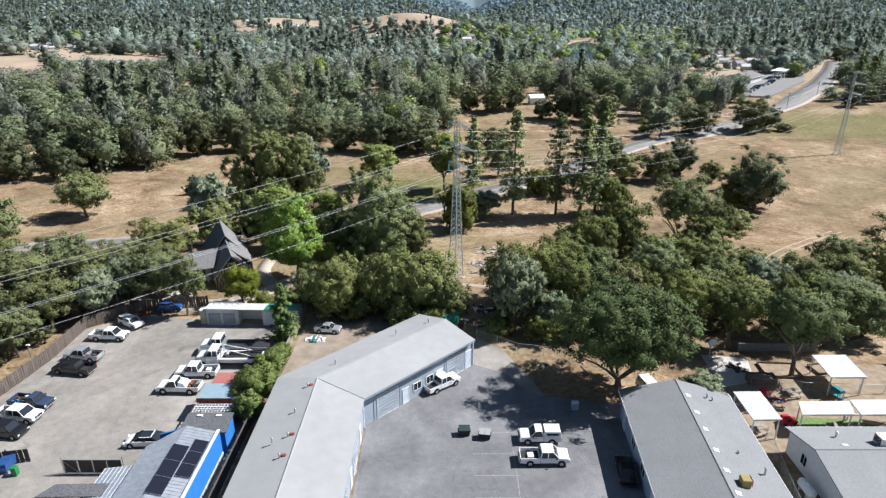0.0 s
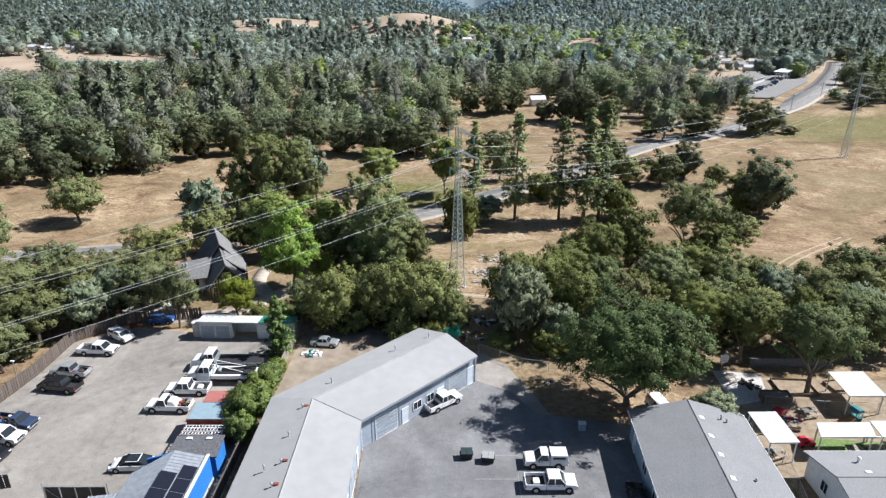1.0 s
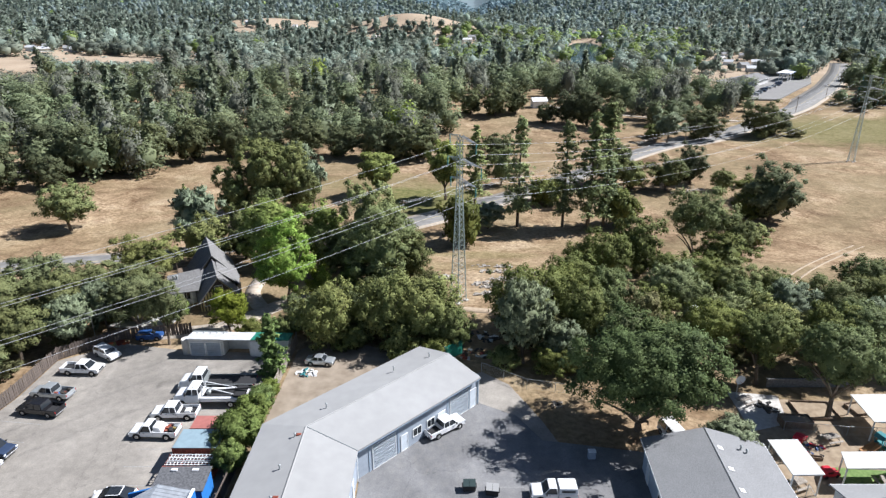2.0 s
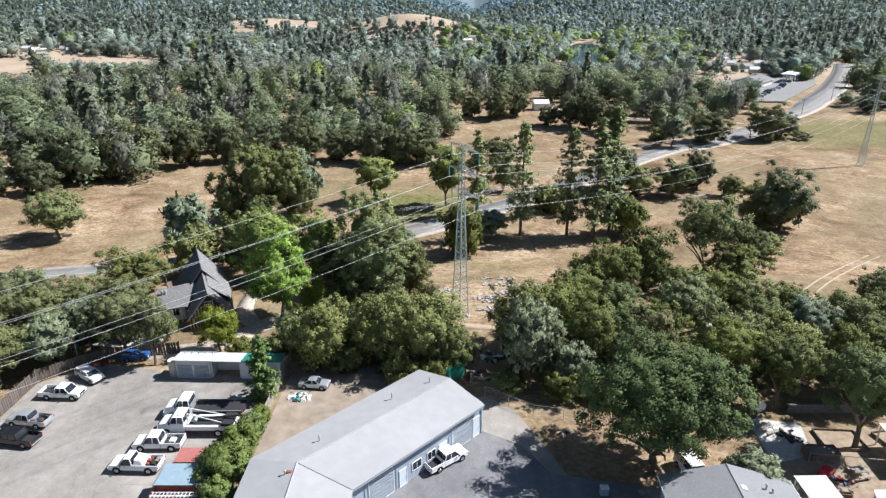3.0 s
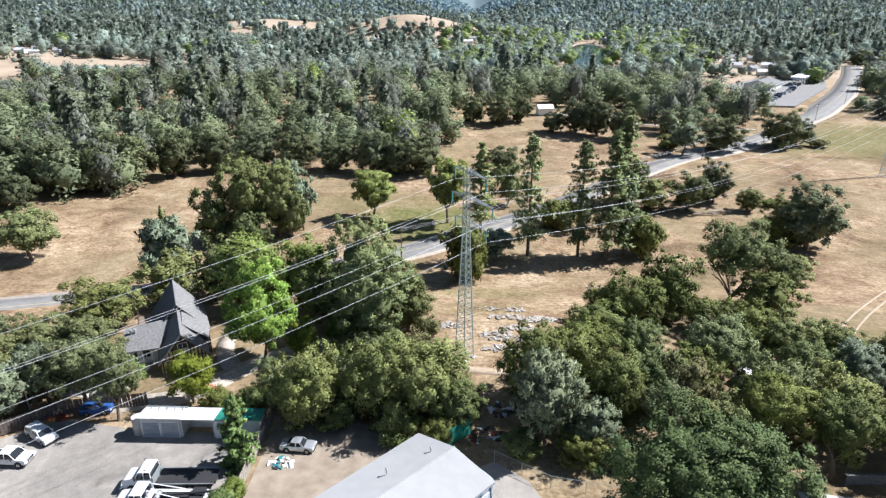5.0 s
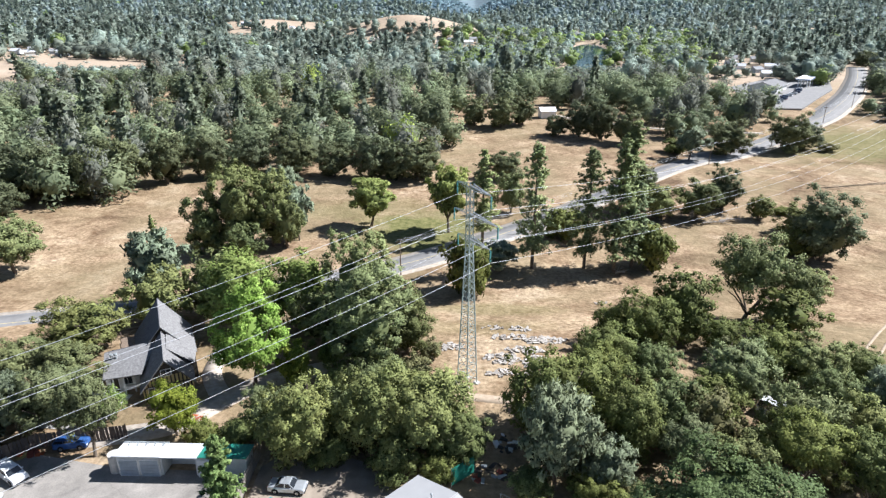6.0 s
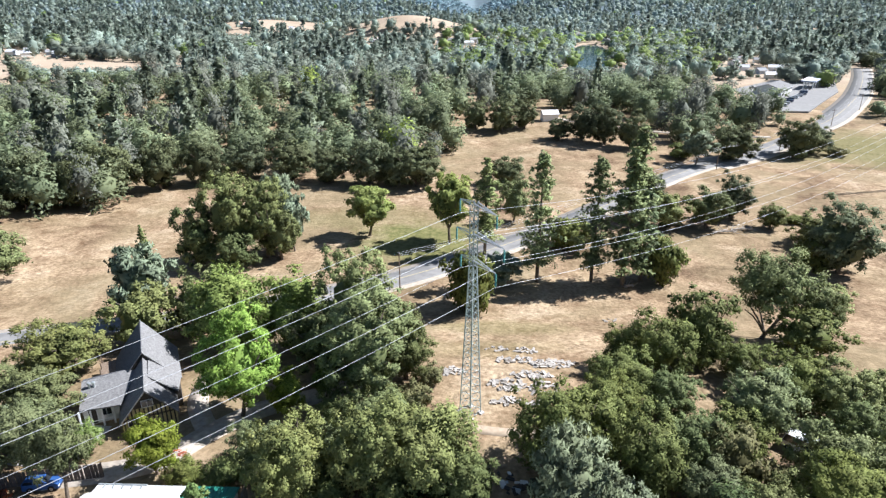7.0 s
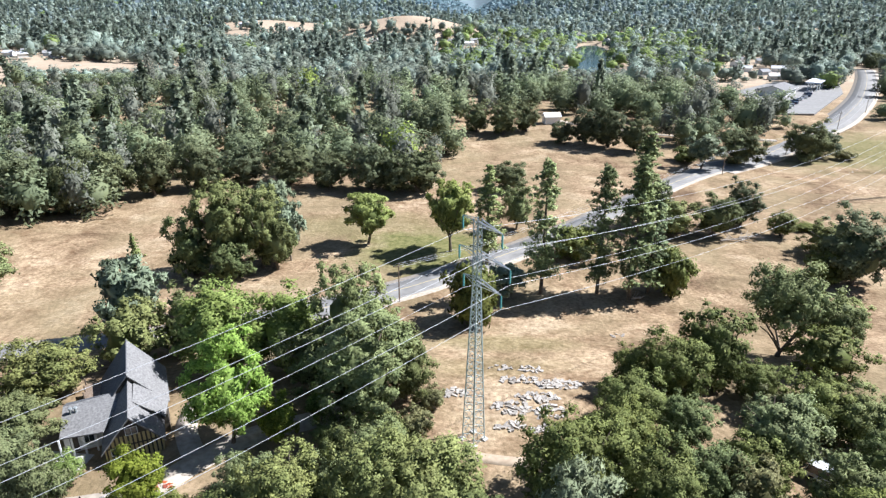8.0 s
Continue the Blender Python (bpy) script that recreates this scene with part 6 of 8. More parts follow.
def slide_set(x, y):
    e = thing("play_structure", pose(x, y, 0.04, 0, 0, 15) @ Matrix.Scale(0.75, 4), "small plastic play structure with tan slides and teal roof", "playground")
    for sx in (-0.6, 0.6):
        for sy in (-0.6, 0.6):
            part("post", cyl(bmesh.new(), (sx, sy, 0), (sx, sy, 2.3), 0.06), M_TEALPLASTIC, e)
    part("platform", box(bmesh.new(), -0.7, 0.7, -0.7, 0.7, 1.05, 1.15, bevel=0.02), M_TEALPLASTIC, e)
    part("canopy", profile(bmesh.new(), [(-0.85, 2.1), (0.85, 2.1), (0.4, 2.65), (-0.4, 2.65)], -0.8, 0.8, 0.05), M_TEALPLASTIC, e)
    for o in (-0.4, 0.3):
        bm = bmesh.new()
        profile(bm, [(-0.7, 1.15), (-2.6, 0.25), (-3.1, 0.2), (-3.1, 0.12), (-2.6, 0.15), (-0.7, 1.03)], o - 0.25, o + 0.25)
        for s in (-0.27, 0.27):
            profile(bm, [(-0.7, 1.4), (-2.6, 0.45), (-3.1, 0.35), (-3.1, 0.12), (-2.6, 0.15), (-0.7, 1.03)], o + s - 0.03, o + s + 0.03)
        part("slide", bm, M_TANPLASTIC, e)
    ring = bmesh.new()
    for k in range(14):
        a, b = 6.283 * k / 14, 6.283 * (k + 1) / 14
        cyl(ring, (math.cos(a) * 0.45 + 0.1, -0.75, 1.65 + math.sin(a) * 0.45), (math.cos(b) * 0.45 + 0.1, -0.75, 1.65 + math.sin(b) * 0.45), 0.07, n=5)
    part("porthole", ring, M_TRIM, e)
    part("climber", boxes((0.75, 0.8, -0.6, 0.6, 0, 1.1), *[(0.8, 0.92, -0.5, 0.5, 0.2 * k, 0.2 * k + 0.06) for k in range(1, 6)]), M_TEALPLASTIC, e)


slide_set(48.2, 63.0)


def raised_bed(x, y, w, d, h, ang, label, fill=M_DIRT):
    e = thing("raised_bed", pose(x, y, 0.04, 0, 0, ang), label, "planter", "timber boxes")
    for k in range(max(1, int(h / 0.2))):
        for s in (-1, 1):
            part("plank", boxes((-w / 2, w / 2, s * d / 2 - 0.04, s * d / 2 + 0.04, k * 0.2, k * 0.2 + 0.19)), M_WOODPOLE, e)
            part("plank", boxes((s * w / 2 - 0.04, s * w / 2 + 0.04, -d / 2 + 0.05, d / 2 - 0.05, k * 0.2, k * 0.2 + 0.19)), M_WOODPOLE, e)
    part("fill", boxes((-w / 2 + 0.05, w / 2 - 0.05, -d / 2 + 0.05, d / 2 - 0.05, 0.0, max(0.1, h - 0.25))), fill, e)


raised_bed(41.1, 67.3, 3.4, 1.5, 1.0, -2, "tall dark timber planter box")
raised_bed(44.8, 69.8, 4.6, 3.4, 0.4, -4, "low timber sand pit", M_SAND)
raised_bed(51.0, 70.2, 3.4, 2.2, 0.4, 10, "low timber bed beside the canopy", M_SAND)
raised_bed(39.4, 61.5, 3.0, 0.4, 0.4, -8, "low timber edging beam", M_SAND)


def toy_car(x, y, ang):
    e = thing("toy_car", pose(x, y, 0.05, 0, 0, ang), "glossy red ride-on plastic toy car", "toy")
    part("body", profile(bmesh.new(), [(1.0, 0.2), (0.95, 0.5), (0.4, 0.6), (0.1, 0.95), (-0.7, 0.95), (-0.95, 0.55), (-1.0, 0.2)], -0.5, 0.5, 0.06), M_REDPLASTIC, e)
    part("windscreen", boxes((-0.55, 0.0, -0.51, 0.51, 0.62, 0.85)), M_GLASS, e)
    for x0 in (-0.65, 0.6):
        for s in (-1, 1):
            part("wheel", cyl(bmesh.new(), (x0, s * 0.48 - 0.06, 0.2), (x0, s * 0.48 + 0.06, 0.2), 0.2, n=12), M_TYRE, e)


toy_car(40.2, 58.9, 8)
toy_car(40.1, 64.4, 40)


def picnic_table(x, y, ang):
    e = thing("picnic_table", pose(x, y, 0.05, 0, 0, ang), "weathered brown picnic table with benches", "table", "picnic tables")
    part("tabletop", boxes(*[(-0.9, 0.9, -0.37 + k * 0.15, -0.24 + k * 0.15, 0.7, 0.75) for k in range(5)]), M_DEAD, e)
    for s in (-1, 1):
        part("bench", boxes((-0.9, 0.9, s * 0.72 - 0.13, s * 0.72 + 0.13, 0.42, 0.46)), M_DEAD, e)
        bm = cyl(bmesh.new(), (s * 0.65, -0.75, 0), (s * 0.65, -0.2, 0.7), 0.04, n=5)
        cyl(bm, (s * 0.65, 0.75, 0), (s * 0.65, 0.2, 0.7), 0.04, n=5)
        cyl(bm, (s * 0.65, -0.75, 0.4), (s * 0.65, 0.75, 0.4), 0.04, n=5)
        part("trestle", bm, M_DEAD, e)


for _q in ((47.2, 57.6, 10), (49.3, 58.0, -15), (45.0, 57.2, 80), (36.0, 57.2, 20), (51.4, 57.5, 5), (37.2, 71.5, 30), (43.6, 64.3, 12), (52.5, 61.5, 40)):
    picnic_table(*_q)


def propane_tank():
    e = thing("propane_tank", pose(36.2, 47.8, 0, 0, 0, 90), "white horizontal propane tank beside the wall", "tank")
    bm = bmesh.new()
    cyl(bm, (-0.9, 0, 0.75), (0.9, 0, 0.75), 0.5, n=18)
    for s in (-1, 1):
        cyl(bm, (s * 0.9, 0, 0.75), (s * 1.2, 0, 0.75), 0.5, 0.22, n=18)
    part("vessel", bm, M_WHITE, e)
    part("dome", cyl(bmesh.new(), (0, 0, 1.2), (0, 0, 1.4), 0.18, 0.14, n=12), M_WHITE, e)
    for x in (-0.6, 0.6):
        part("saddle", boxes((x - 0.1, x + 0.1, -0.4, 0.4, 0, 0.35)), M_CONC, e)


propane_tank()


def hoop(x, y):
    e = thing("basketball_hoop", pose(x, y, 0, 0, 0, -80), "white basketball backboard on a grey pole", "hoop")
    part("pole", cyl(bmesh.new(), (0, 0, 0), (0, 0, 3.0), 0.06), M_STEEL, e)
    part("backboard", cyl(bmesh.new(), (0.3, 0, 3.1), (0.34, 0, 3.1), 0.62, n=18), M_WHITE, e)
    part("rim", cyl(bmesh.new(), (0.36, 0, 2.85), (0.75, 0, 2.85), 0.03), M_ORANGE, e)


hoop(36.3, 72.3)


def grey_outbuilding(x, y, w, d, h, ang, label, roof=M_SHINGLE2, wall=M_CONC):
    e = thing("outbuilding", pose(x, y, float(land(x, y)), 0, 0, ang), label, "shed")
    part("body", boxes((-w / 2, w / 2, -d / 2, d / 2, -0.3, h)), wall, e)
    part("roof", slab(bmesh.new(), [(-w / 2 - 0.3, -d / 2 - 0.3, h + 0.12), (w / 2 + 0.3, -d / 2 - 0.3, h + 0.12), (w / 2 + 0.3, d / 2 + 0.3, h + 0.6), (-w / 2 - 0.3, d / 2 + 0.3, h + 0.6)], 0.14), roof, e)
    part("door", boxes((-0.5, 0.5, -d / 2 - 0.04, -d / 2, 0.05, 2.0)), M_TRIM, e)
    part("step", boxes((-0.9, 0.9, -d / 2 - 0.9, -d / 2 - 0.05, 0.0, 0.2)), M_CONC, e)


tagged(mesh_ob("garden_wall", boxes((41.6, 52.6, 75.0, 75.22, -0.3, 1.15), (41.5, 52.7, 74.96, 75.26, 1.15, 1.23)), M_SLATE2), "low dark grey garden wall behind the play yard", "wall")
grey_outbuilding(66, 70.5, 6, 4, 2.4, 8, "pale shed at the edge of the play yard", M_TRIM, M_CREAM)


# ---------- heaps, stones, junk ----------
def chunk(rng, sx, sy, sz):
    bm = bmesh.new()
    box(bm, -sx / 2, sx / 2, -sy / 2, sy / 2, 0, sz)
    for v in bm.verts:
        v.co += Vector((rng.uniform(-1, 1) * sx, rng.uniform(-1, 1) * sy, rng.uniform(-0.6, 1) * sz)) * 0.16
    return bm


def heap(name, label, category, x, y, rx, ry, n, size, mats, seed, flatness=0.6):
    """Loose broken pieces lying on the ground round a place; alike pieces share their meshes."""
    rng = random.Random(seed)
    e = thing(name, pose(x, y, float(land(x, y))), label, category)
    shapes = []
    for k in range(n):
        if k < 8:
            ob = part("block", chunk(rng, rng.uniform(0.8, 1.7), rng.uniform(0.45, 0.8), rng.uniform(0.35, 0.6)), mats[k % len(mats)], e)
            shapes.append(ob.data)
        else:
            ob = new("block", rng.choice(shapes))
            ob.parent = e
        a, r = rng.uniform(0, 6.283), math.sqrt(rng.random())
        px, py, s = math.cos(a) * r * rx, math.sin(a) * r * ry, size * rng.uniform(0.45, 1.15)
        z = float(land(x + px, y + py)) - float(land(x, y))
        ob.matrix_basis = Matrix.LocRotScale((px, py, z - 0.05 * s), Euler((rng.uniform(-0.3, 0.3), rng.uniform(-0.3, 0.3), rng.uniform(0, 6.28))), (s, s, s * flatness))
    return e


for _i, (_x, _y, _rx, _ry, _n) in enumerate(((7.0, 117.8, 1.9, 0.9, 9), (9.2, 113.6, 2.8, 1.0, 22), (14.6, 112.2, 3.2, 1.3, 34), (11.2, 108.8, 3.0, 1.1, 26), (7.8, 106.3, 3.0, 1.5, 26), (12.2, 105.4, 2.2, 1.5, 20), (7.0, 102.6, 2.2, 1.0, 14), (11.3, 102.0, 1.8, 0.8, 12), (0.2, 109.8, 1.6, 1.3, 14), (11.6, 117.0, 1.8, 1.2, 10))):
    heap("rubble_heap", "pale broken concrete blocks lying on dry grass", "rubble", _x, _y, _rx, _ry, int(_n * 1.9), 0.62, (M_RUBBLE, M_RUBBLE, M_RUBBLE, M_DEAD), 40 + _i)
heap("debris_pile", "white boards and scrap heaped on dirt", "debris", -18.6, 78.2, 1.4, 0.9, 26, 0.6, (M_WHITE, M_TRIM, M_BEDLINER, M_TEALPLASTIC), 71, 0.8)
heap("stone_ring", "small heap of brown stones on dry grass", "stones", 13.7, 71.3, 0.8, 0.6, 16, 0.45, (M_DEAD, M_TIMBER), 72)
heap("junk_pile", "white and grey junk under the trees", "debris", 5.5, 88.0, 3.4, 1.6, 34, 0.8, (M_WHITE, M_MESH, M_STEEL, M_TIMBER), 73)
heap("junk_pile", "dark scrap in the shade behind the warehouse", "debris", 4.0, 83.0, 3.0, 1.6, 26, 0.8, (M_MESH, M_RUST, M_TIMBER, M_STEEL), 74)
heap("junk_pile", "orange and brown junk beside the board fence", "debris", -48.2, 86.2, 1.8, 0.8, 18, 0.7, (M_ORANGE, M_TIMBER, M_RUST, M_YELLOW_BOX), 75)
heap("junk_pile", "bricks and pots beside the garden path", "debris", -31.5, 92.5, 0.9, 0.7, 12, 0.5, (M_ORANGE, M_RUST, M_CONC), 76)
heap("junk_pile", "white boards and rubbish in the fenced corner", "debris", -22.9, 53.6, 0.5, 0.9, 16, 0.5, (M_WHITE, M_TRIM, M_CONC, M_GREENPL), 77)
heap("junk_pile", "toys and garden things in the shade", "debris", 40.6, 63.0, 2.2, 1.2, 22, 0.5, (M_BEDLINER, M_BLUEDK, M_REDPLASTIC, M_MESH), 78)
heap("junk_pile", "dark garden furniture under the trees", "debris", 39.6, 70.6, 1.4, 1.2, 16, 0.75, (M_BEDLINER, M_MESH, M_TIMBER), 79)
heap("stony_outcrop", "pale rocks among the trees", "stones", 42.5, 95.5, 2.0, 3.2, 18, 1.1, (M_RUBBLE,), 80)
heap("stone_heap", "low pale stones on the dry meadow", "stones", 28, 131, 1.2, 0.8, 8, 0.5, (M_DEAD,), 81)


def fallen_branches(x, y, seed, n, reach):
    rng = random.Random(seed)
    e = thing("fallen_tree", pose(x, y, float(land(x, y))), "bleached fallen tree with bare dead branches", "dead tree")
    part("trunk", cyl(bmesh.new(), (-reach * 0.4, 0, 0.3), (reach * 0.5, reach * 0.1, 0.7), 0.26, 0.12), M_DEAD, e)
    for k in range(n):
        s = rng.uniform(-0.3, 0.5) * reach
        a = rng.uniform(-1.2, 1.2) + (3.14 if rng.random() < 0.4 else 0)
        ln = rng.uniform(0.25, 0.6) * reach
        part("branch", cyl(bmesh.new(), (s, 0.1 * s, 0.5), (s + math.cos(a) * ln, math.sin(a) * ln, rng.uniform(0.2, 1.8)), 0.09, 0.03, n=5), M_DEAD, e)


fallen_branches(68, 178, 1, 16, 7)
fallen_branches(73, 180, 2, 14, 6)
fallen_branches(35.5, 145.8, 3, 8, 2.0)


def blue_sign(x, y):
    e = thing("ground_utility_box", pose(x, y, 0.05), "small pale blue utility cabinet at the yard edge", "cabinet")
    part("body", box(bmesh.new(), -0.4, 0.4, -0.3, 0.3, 0, 0.9, bevel=0.03), M_BLUEWALL, e)
    part("lid", box(bmesh.new(), -0.43, 0.43, -0.33, 0.33, 0.9, 0.97, bevel=0.02), M_TRIM, e)


blue_sign(15.9, 61.6)


def green_panel():
    e = thing("site_fence_panel", pose(1.2, 82.0, 0, 0, 0, 40), "green screened fence panel behind the warehouse", "fence")
    part("screen", boxes((-1.6, 1.6, -0.02, 0.02, 0.2, 2.4)), M_GREENROOF, e)
    for x in (-1.6, 0, 1.6):
        part("post", cyl(bmesh.new(), (x, 0.05, 0), (x, 0.05, 2.5), 0.05), M_STEEL, e)


green_panel()


def yard_lamp(x, y, h=4.5):
    e = thing("yard_lamp", pose(x, y, 0), "grey yard lamp on a pole at the fence", "lamp")
    part("pole", cyl(bmesh.new(), (0, 0, 0), (0, 0, h), 0.06), M_STEEL, e)
    part("head", box(bmesh.new(), -0.25, 0.25, -0.12, 0.12, h, h + 0.16, bevel=0.03), M_TRIM, e)


yard_lamp(-55.6, 71.4, 3.0)
yard_lamp(-51.0, 86.2)
yard_lamp(-45.5, 88.6)


# ---------- filling station and far houses ----------
def station():
    x, y = 236, 440
    z = float(land(x, y))
    flat("station_forecourt", [(152, 338), (176, 336), (236, 412), (258, 452), (225, 470), (180, 425)], float(land(200, 400)) + 0.25, 0.8, M_ROAD, "pale asphalt forecourt of a filling station", "parking lot")
    e = thing("fuel_canopy", pose(228, 428, z, 0, 0, 52), "flat white fuel canopy on posts", "canopy")
    part("roof", boxes((-13, 13, -4, 4, 5.0, 5.9)), M_TRIM, e)
    part("fascia_band", boxes((-13.05, 13.05, -4.05, 4.05, 5.2, 5.5)), M_BLUEDK, e)
    for px in (-10, 0, 10):
        for py in (-2.5, 2.5):
            part("post", boxes((px - 0.25, px + 0.25, py - 0.25, py + 0.25, 0, 5.0)), M_TRIM, e)
    g = gable_roof_building("station_store", "grey store building with blue-grey hipped roof", (186, 398), 50.0, 15, 26, 3.4, 6.0, M_CREAM, M_SLATE2, 0.8, float(land(190, 410)))
    rng = random.Random(9)
    for k in range(9):
        px, py = 178 + k * 5.4 + rng.uniform(-1, 1), 350 + k * 7.2 + rng.uniform(-1, 1)
        car("parked_car", "car parked on the far forecourt", pose(px - 6, py + 3, float(land(200, 400)) + 0.26, 0, 0, 140 + rng.uniform(-6, 6)), rng.choice((M_CARWHITE, M_CARBLACK, M_CARSILVER, M_CARBLUE)), 4.6, 1.85, 1.5, "suv")


station()


def far_house(x, y, w, ln, ang, wall, roof, label):
    gable_roof_building("far_house", label, (x, y), ang, w, ln, 2.9, 4.8, wall, roof, 0.5, float(land(x, y)) - 0.2)


M_PALEROOF = plain("pale_metal_roof", (0.60, 0.61, 0.62), 0.5)
_hr = random.Random(4)
HOMES = ((-372, 583), (-358, 577), (-366, 596), (-344, 590), (-334, 584), (-214, 566), (-124, 784), (-84, 777), (-8, 764), (6, 778), (22, 772), (30, 786), (38, 778), (124, 961), (214, 1083), (228, 962), (232, 924),
         (271, 632), (284, 622), (238, 520), (262, 550), (239, 552), (229, 488), (250, 590), (264, 894), (360, 1015), (-225, 985), (-300, 1000), (300, 800))
for _x, _y in HOMES:
    far_house(_x, _y, _hr.uniform(5.5, 8), _hr.uniform(7, 14), _hr.uniform(-40, 40), _hr.choice((M_CREAM, M_TRIM, M_SIDING, M_CONC)), _hr.choice((M_PALEROOF, M_PALEROOF, M_SHINGLE2, M_CONC)), "small pale house among distant trees")
gable_roof_building("white_barn", "small white metal barn beside the meadow", (44, 318), 8.0, 5, 7, 3.2, 4.8, M_TRIM, M_WHITE, 0.4, float(land(47, 318)))
# ---------- trees ----------
def unit(v):
    return v / np.maximum(np.linalg.norm(v, axis=-1, keepdims=True), 1e-9)


SPHERE = {}
for _k in (1, 2, 3):
    _ico = bmesh.new()
    bmesh.ops.create_icosphere(_ico, subdivisions=_k, radius=1.0)
    SPHERE[_k] = np.array([v.co[:] for v in _ico.verts]), np.array([[v.index for v in f.verts] for f in _ico.faces])
    _ico.free()


def leaves(rng, pos, face, size, soft, droop=0.0, long=1.0, jitter=0.6):
    """Leaf sprays at pos: single triangles that face about the way given; soft: the way their light turns."""
    n = len(pos)
    nor = unit(face + rng.normal(0, jitter, (n, 3)))
    side = unit(np.cross(nor, rng.normal(0, 1, (n, 3))))
    along = np.cross(nor, side)
    if droop:
        along = unit(along * (1 - abs(droop)) + np.array([0, 0, -1.0]) * droop)
        side = unit(np.cross(along, nor))
    s = (size * rng.uniform(0.55, 1.4, n))[:, None]
    v = np.stack([pos - along * s * 0.5 * long + side * s * 0.46, pos + along * s * 0.62 * long, pos - along * s * 0.5 * long - side * s * 0.46], 1)
    under = np.cross(v[:, 1] - v[:, 0], v[:, 2] - v[:, 0])[:, 2] < 0                # the upper side of every leaf is its face
    v[under] = v[under][:, ::-1]
    v = v.reshape(-1, 3)
    return v, np.arange(n * 3).reshape(-1, 3), np.repeat(unit(soft), 3, 0)


def crown(seed, h, r, clumps, count, size, low=0.1, belly=0.42, boughs=9, rough=0.46, clump=(0.11, 0.26), inner=0.3, core=0.60, droop=0.0, long=1.0, peak=2.0, flat=0.8, ball=3, ruffle=0.20):
    """A leafy crown: clumps of leaf sprays over an uneven, bough-shaped dome. Gives vertices, triangles and normals."""
    rng = np.random.default_rng(seed)
    z0, dz = low * h, (1 - low) * h
    k = np.arange(boughs)
    az, up = k * 2.4 + rng.uniform(-0.5, 0.5, boughs), (k + 0.5) / boughs * 1.5 - 0.55 + rng.uniform(-0.2, 0.2, boughs)
    way = unit(np.stack([np.cos(az), np.sin(az), up], 1))
    size_b = rng.uniform(0.75, 1.12, boughs)

    def reach(d):
        near = np.exp(-((d[:, None] - way[None]) ** 2).sum(2) / 0.34) * size_b[None]
        return 1 - rough + rough * 1.12 * near.max(1)

    def dome(d):
        """A point of the dome in the direction d from the belly."""
        up = np.where(d[:, 2] > 0, (1 - belly) * dz, belly * dz)
        p = np.sign(d) * np.abs(d) ** np.array([1.0, 1.0, 2.0 / peak])
        return p * np.stack([np.full(len(d), r)] * 2 + [up], 1) * reach(d)[:, None]

    mid = np.array([0, 0, z0 + belly * dz])
    d = unit(rng.normal(0, 1, (clumps * 3, 3)) + np.array([0, 0, 0.25]))
    c = [0]
    for i in range(1, len(d)):                        # spread the clumps evenly
        if len(c) < clumps and (((d[i] - d[c]) ** 2).sum(1) > 2.6 / clumps).all():
            c.append(i)
    d = d[c]
    rad = rng.uniform(*clump, len(d)) * min(r, 0.75 * dz)
    q = dome(d)
    shell = np.where(rng.random(len(d)) < inner, rng.uniform(0.45, 0.8, len(d)), rng.uniform(0.84, 1.14, len(d)))
    c = q * (shell - 0.6 * rad / np.linalg.norm(q, axis=1))[:, None] + mid
    squash = np.array([1, 1, flat])
    pick = rng.choice(len(c), count * 2, p=rad ** 2 / (rad ** 2).sum())
    e = unit(rng.normal(0, 1, (len(pick), 3)) + 0.55 * d[pick] + np.array([0, 0, 0.3]))
    ray = 0.5 + 0.5 * rng.random(len(pick)) ** 0.6 + 0.75 * rng.random(len(pick)) ** 4
    p = c[pick] + e * (rad[pick] * ray)[:, None] * squash
    deep = np.zeros(len(p), bool)
    for ci, ri in zip(c, rad):
        deep |= (((p - ci) / squash) ** 2).sum(1) < (0.48 * ri) ** 2
    s = np.nonzero(~deep & (p[:, 2] > 0.02 * h))[0][:count]
    out = unit((p[s] - mid) / np.array([r, r, 0.6 * dz]))
    soft = unit(e[s] * 0.8 + out * 0.5 + np.array([0, 0, 0.12]) + rng.normal(0, ruffle, (len(s), 3)))
    v, f, n = leaves(rng, p[s], e[s] * 0.6 + out * 0.2 + np.array([0, 0, 0.6]), size, soft, droop, long, 0.45)
    if count >= 5000:                                  # dense hearts of the clumps
        hv, hf = SPHERE[1]
        for ci, ri in zip(c, rad):
            f = np.concatenate([f, hf + len(v)])
            v = np.concatenate([v, hv * ri * 0.46 * squash * rng.uniform(0.8, 1.2, (len(hv), 1)) + ci])
            n = np.concatenate([n, hv])
    if core:
        bv, bf = SPHERE[ball]
        w = dome(bv) * (core - 0.12 + 0.16 * rng.random((len(bv), 1))) * np.array([1, 1, 0.85])
        v, f, n = np.concatenate([v, w + mid]), np.concatenate([f, bf + len(v)]), np.concatenate([n, bv])
    return v, f, n


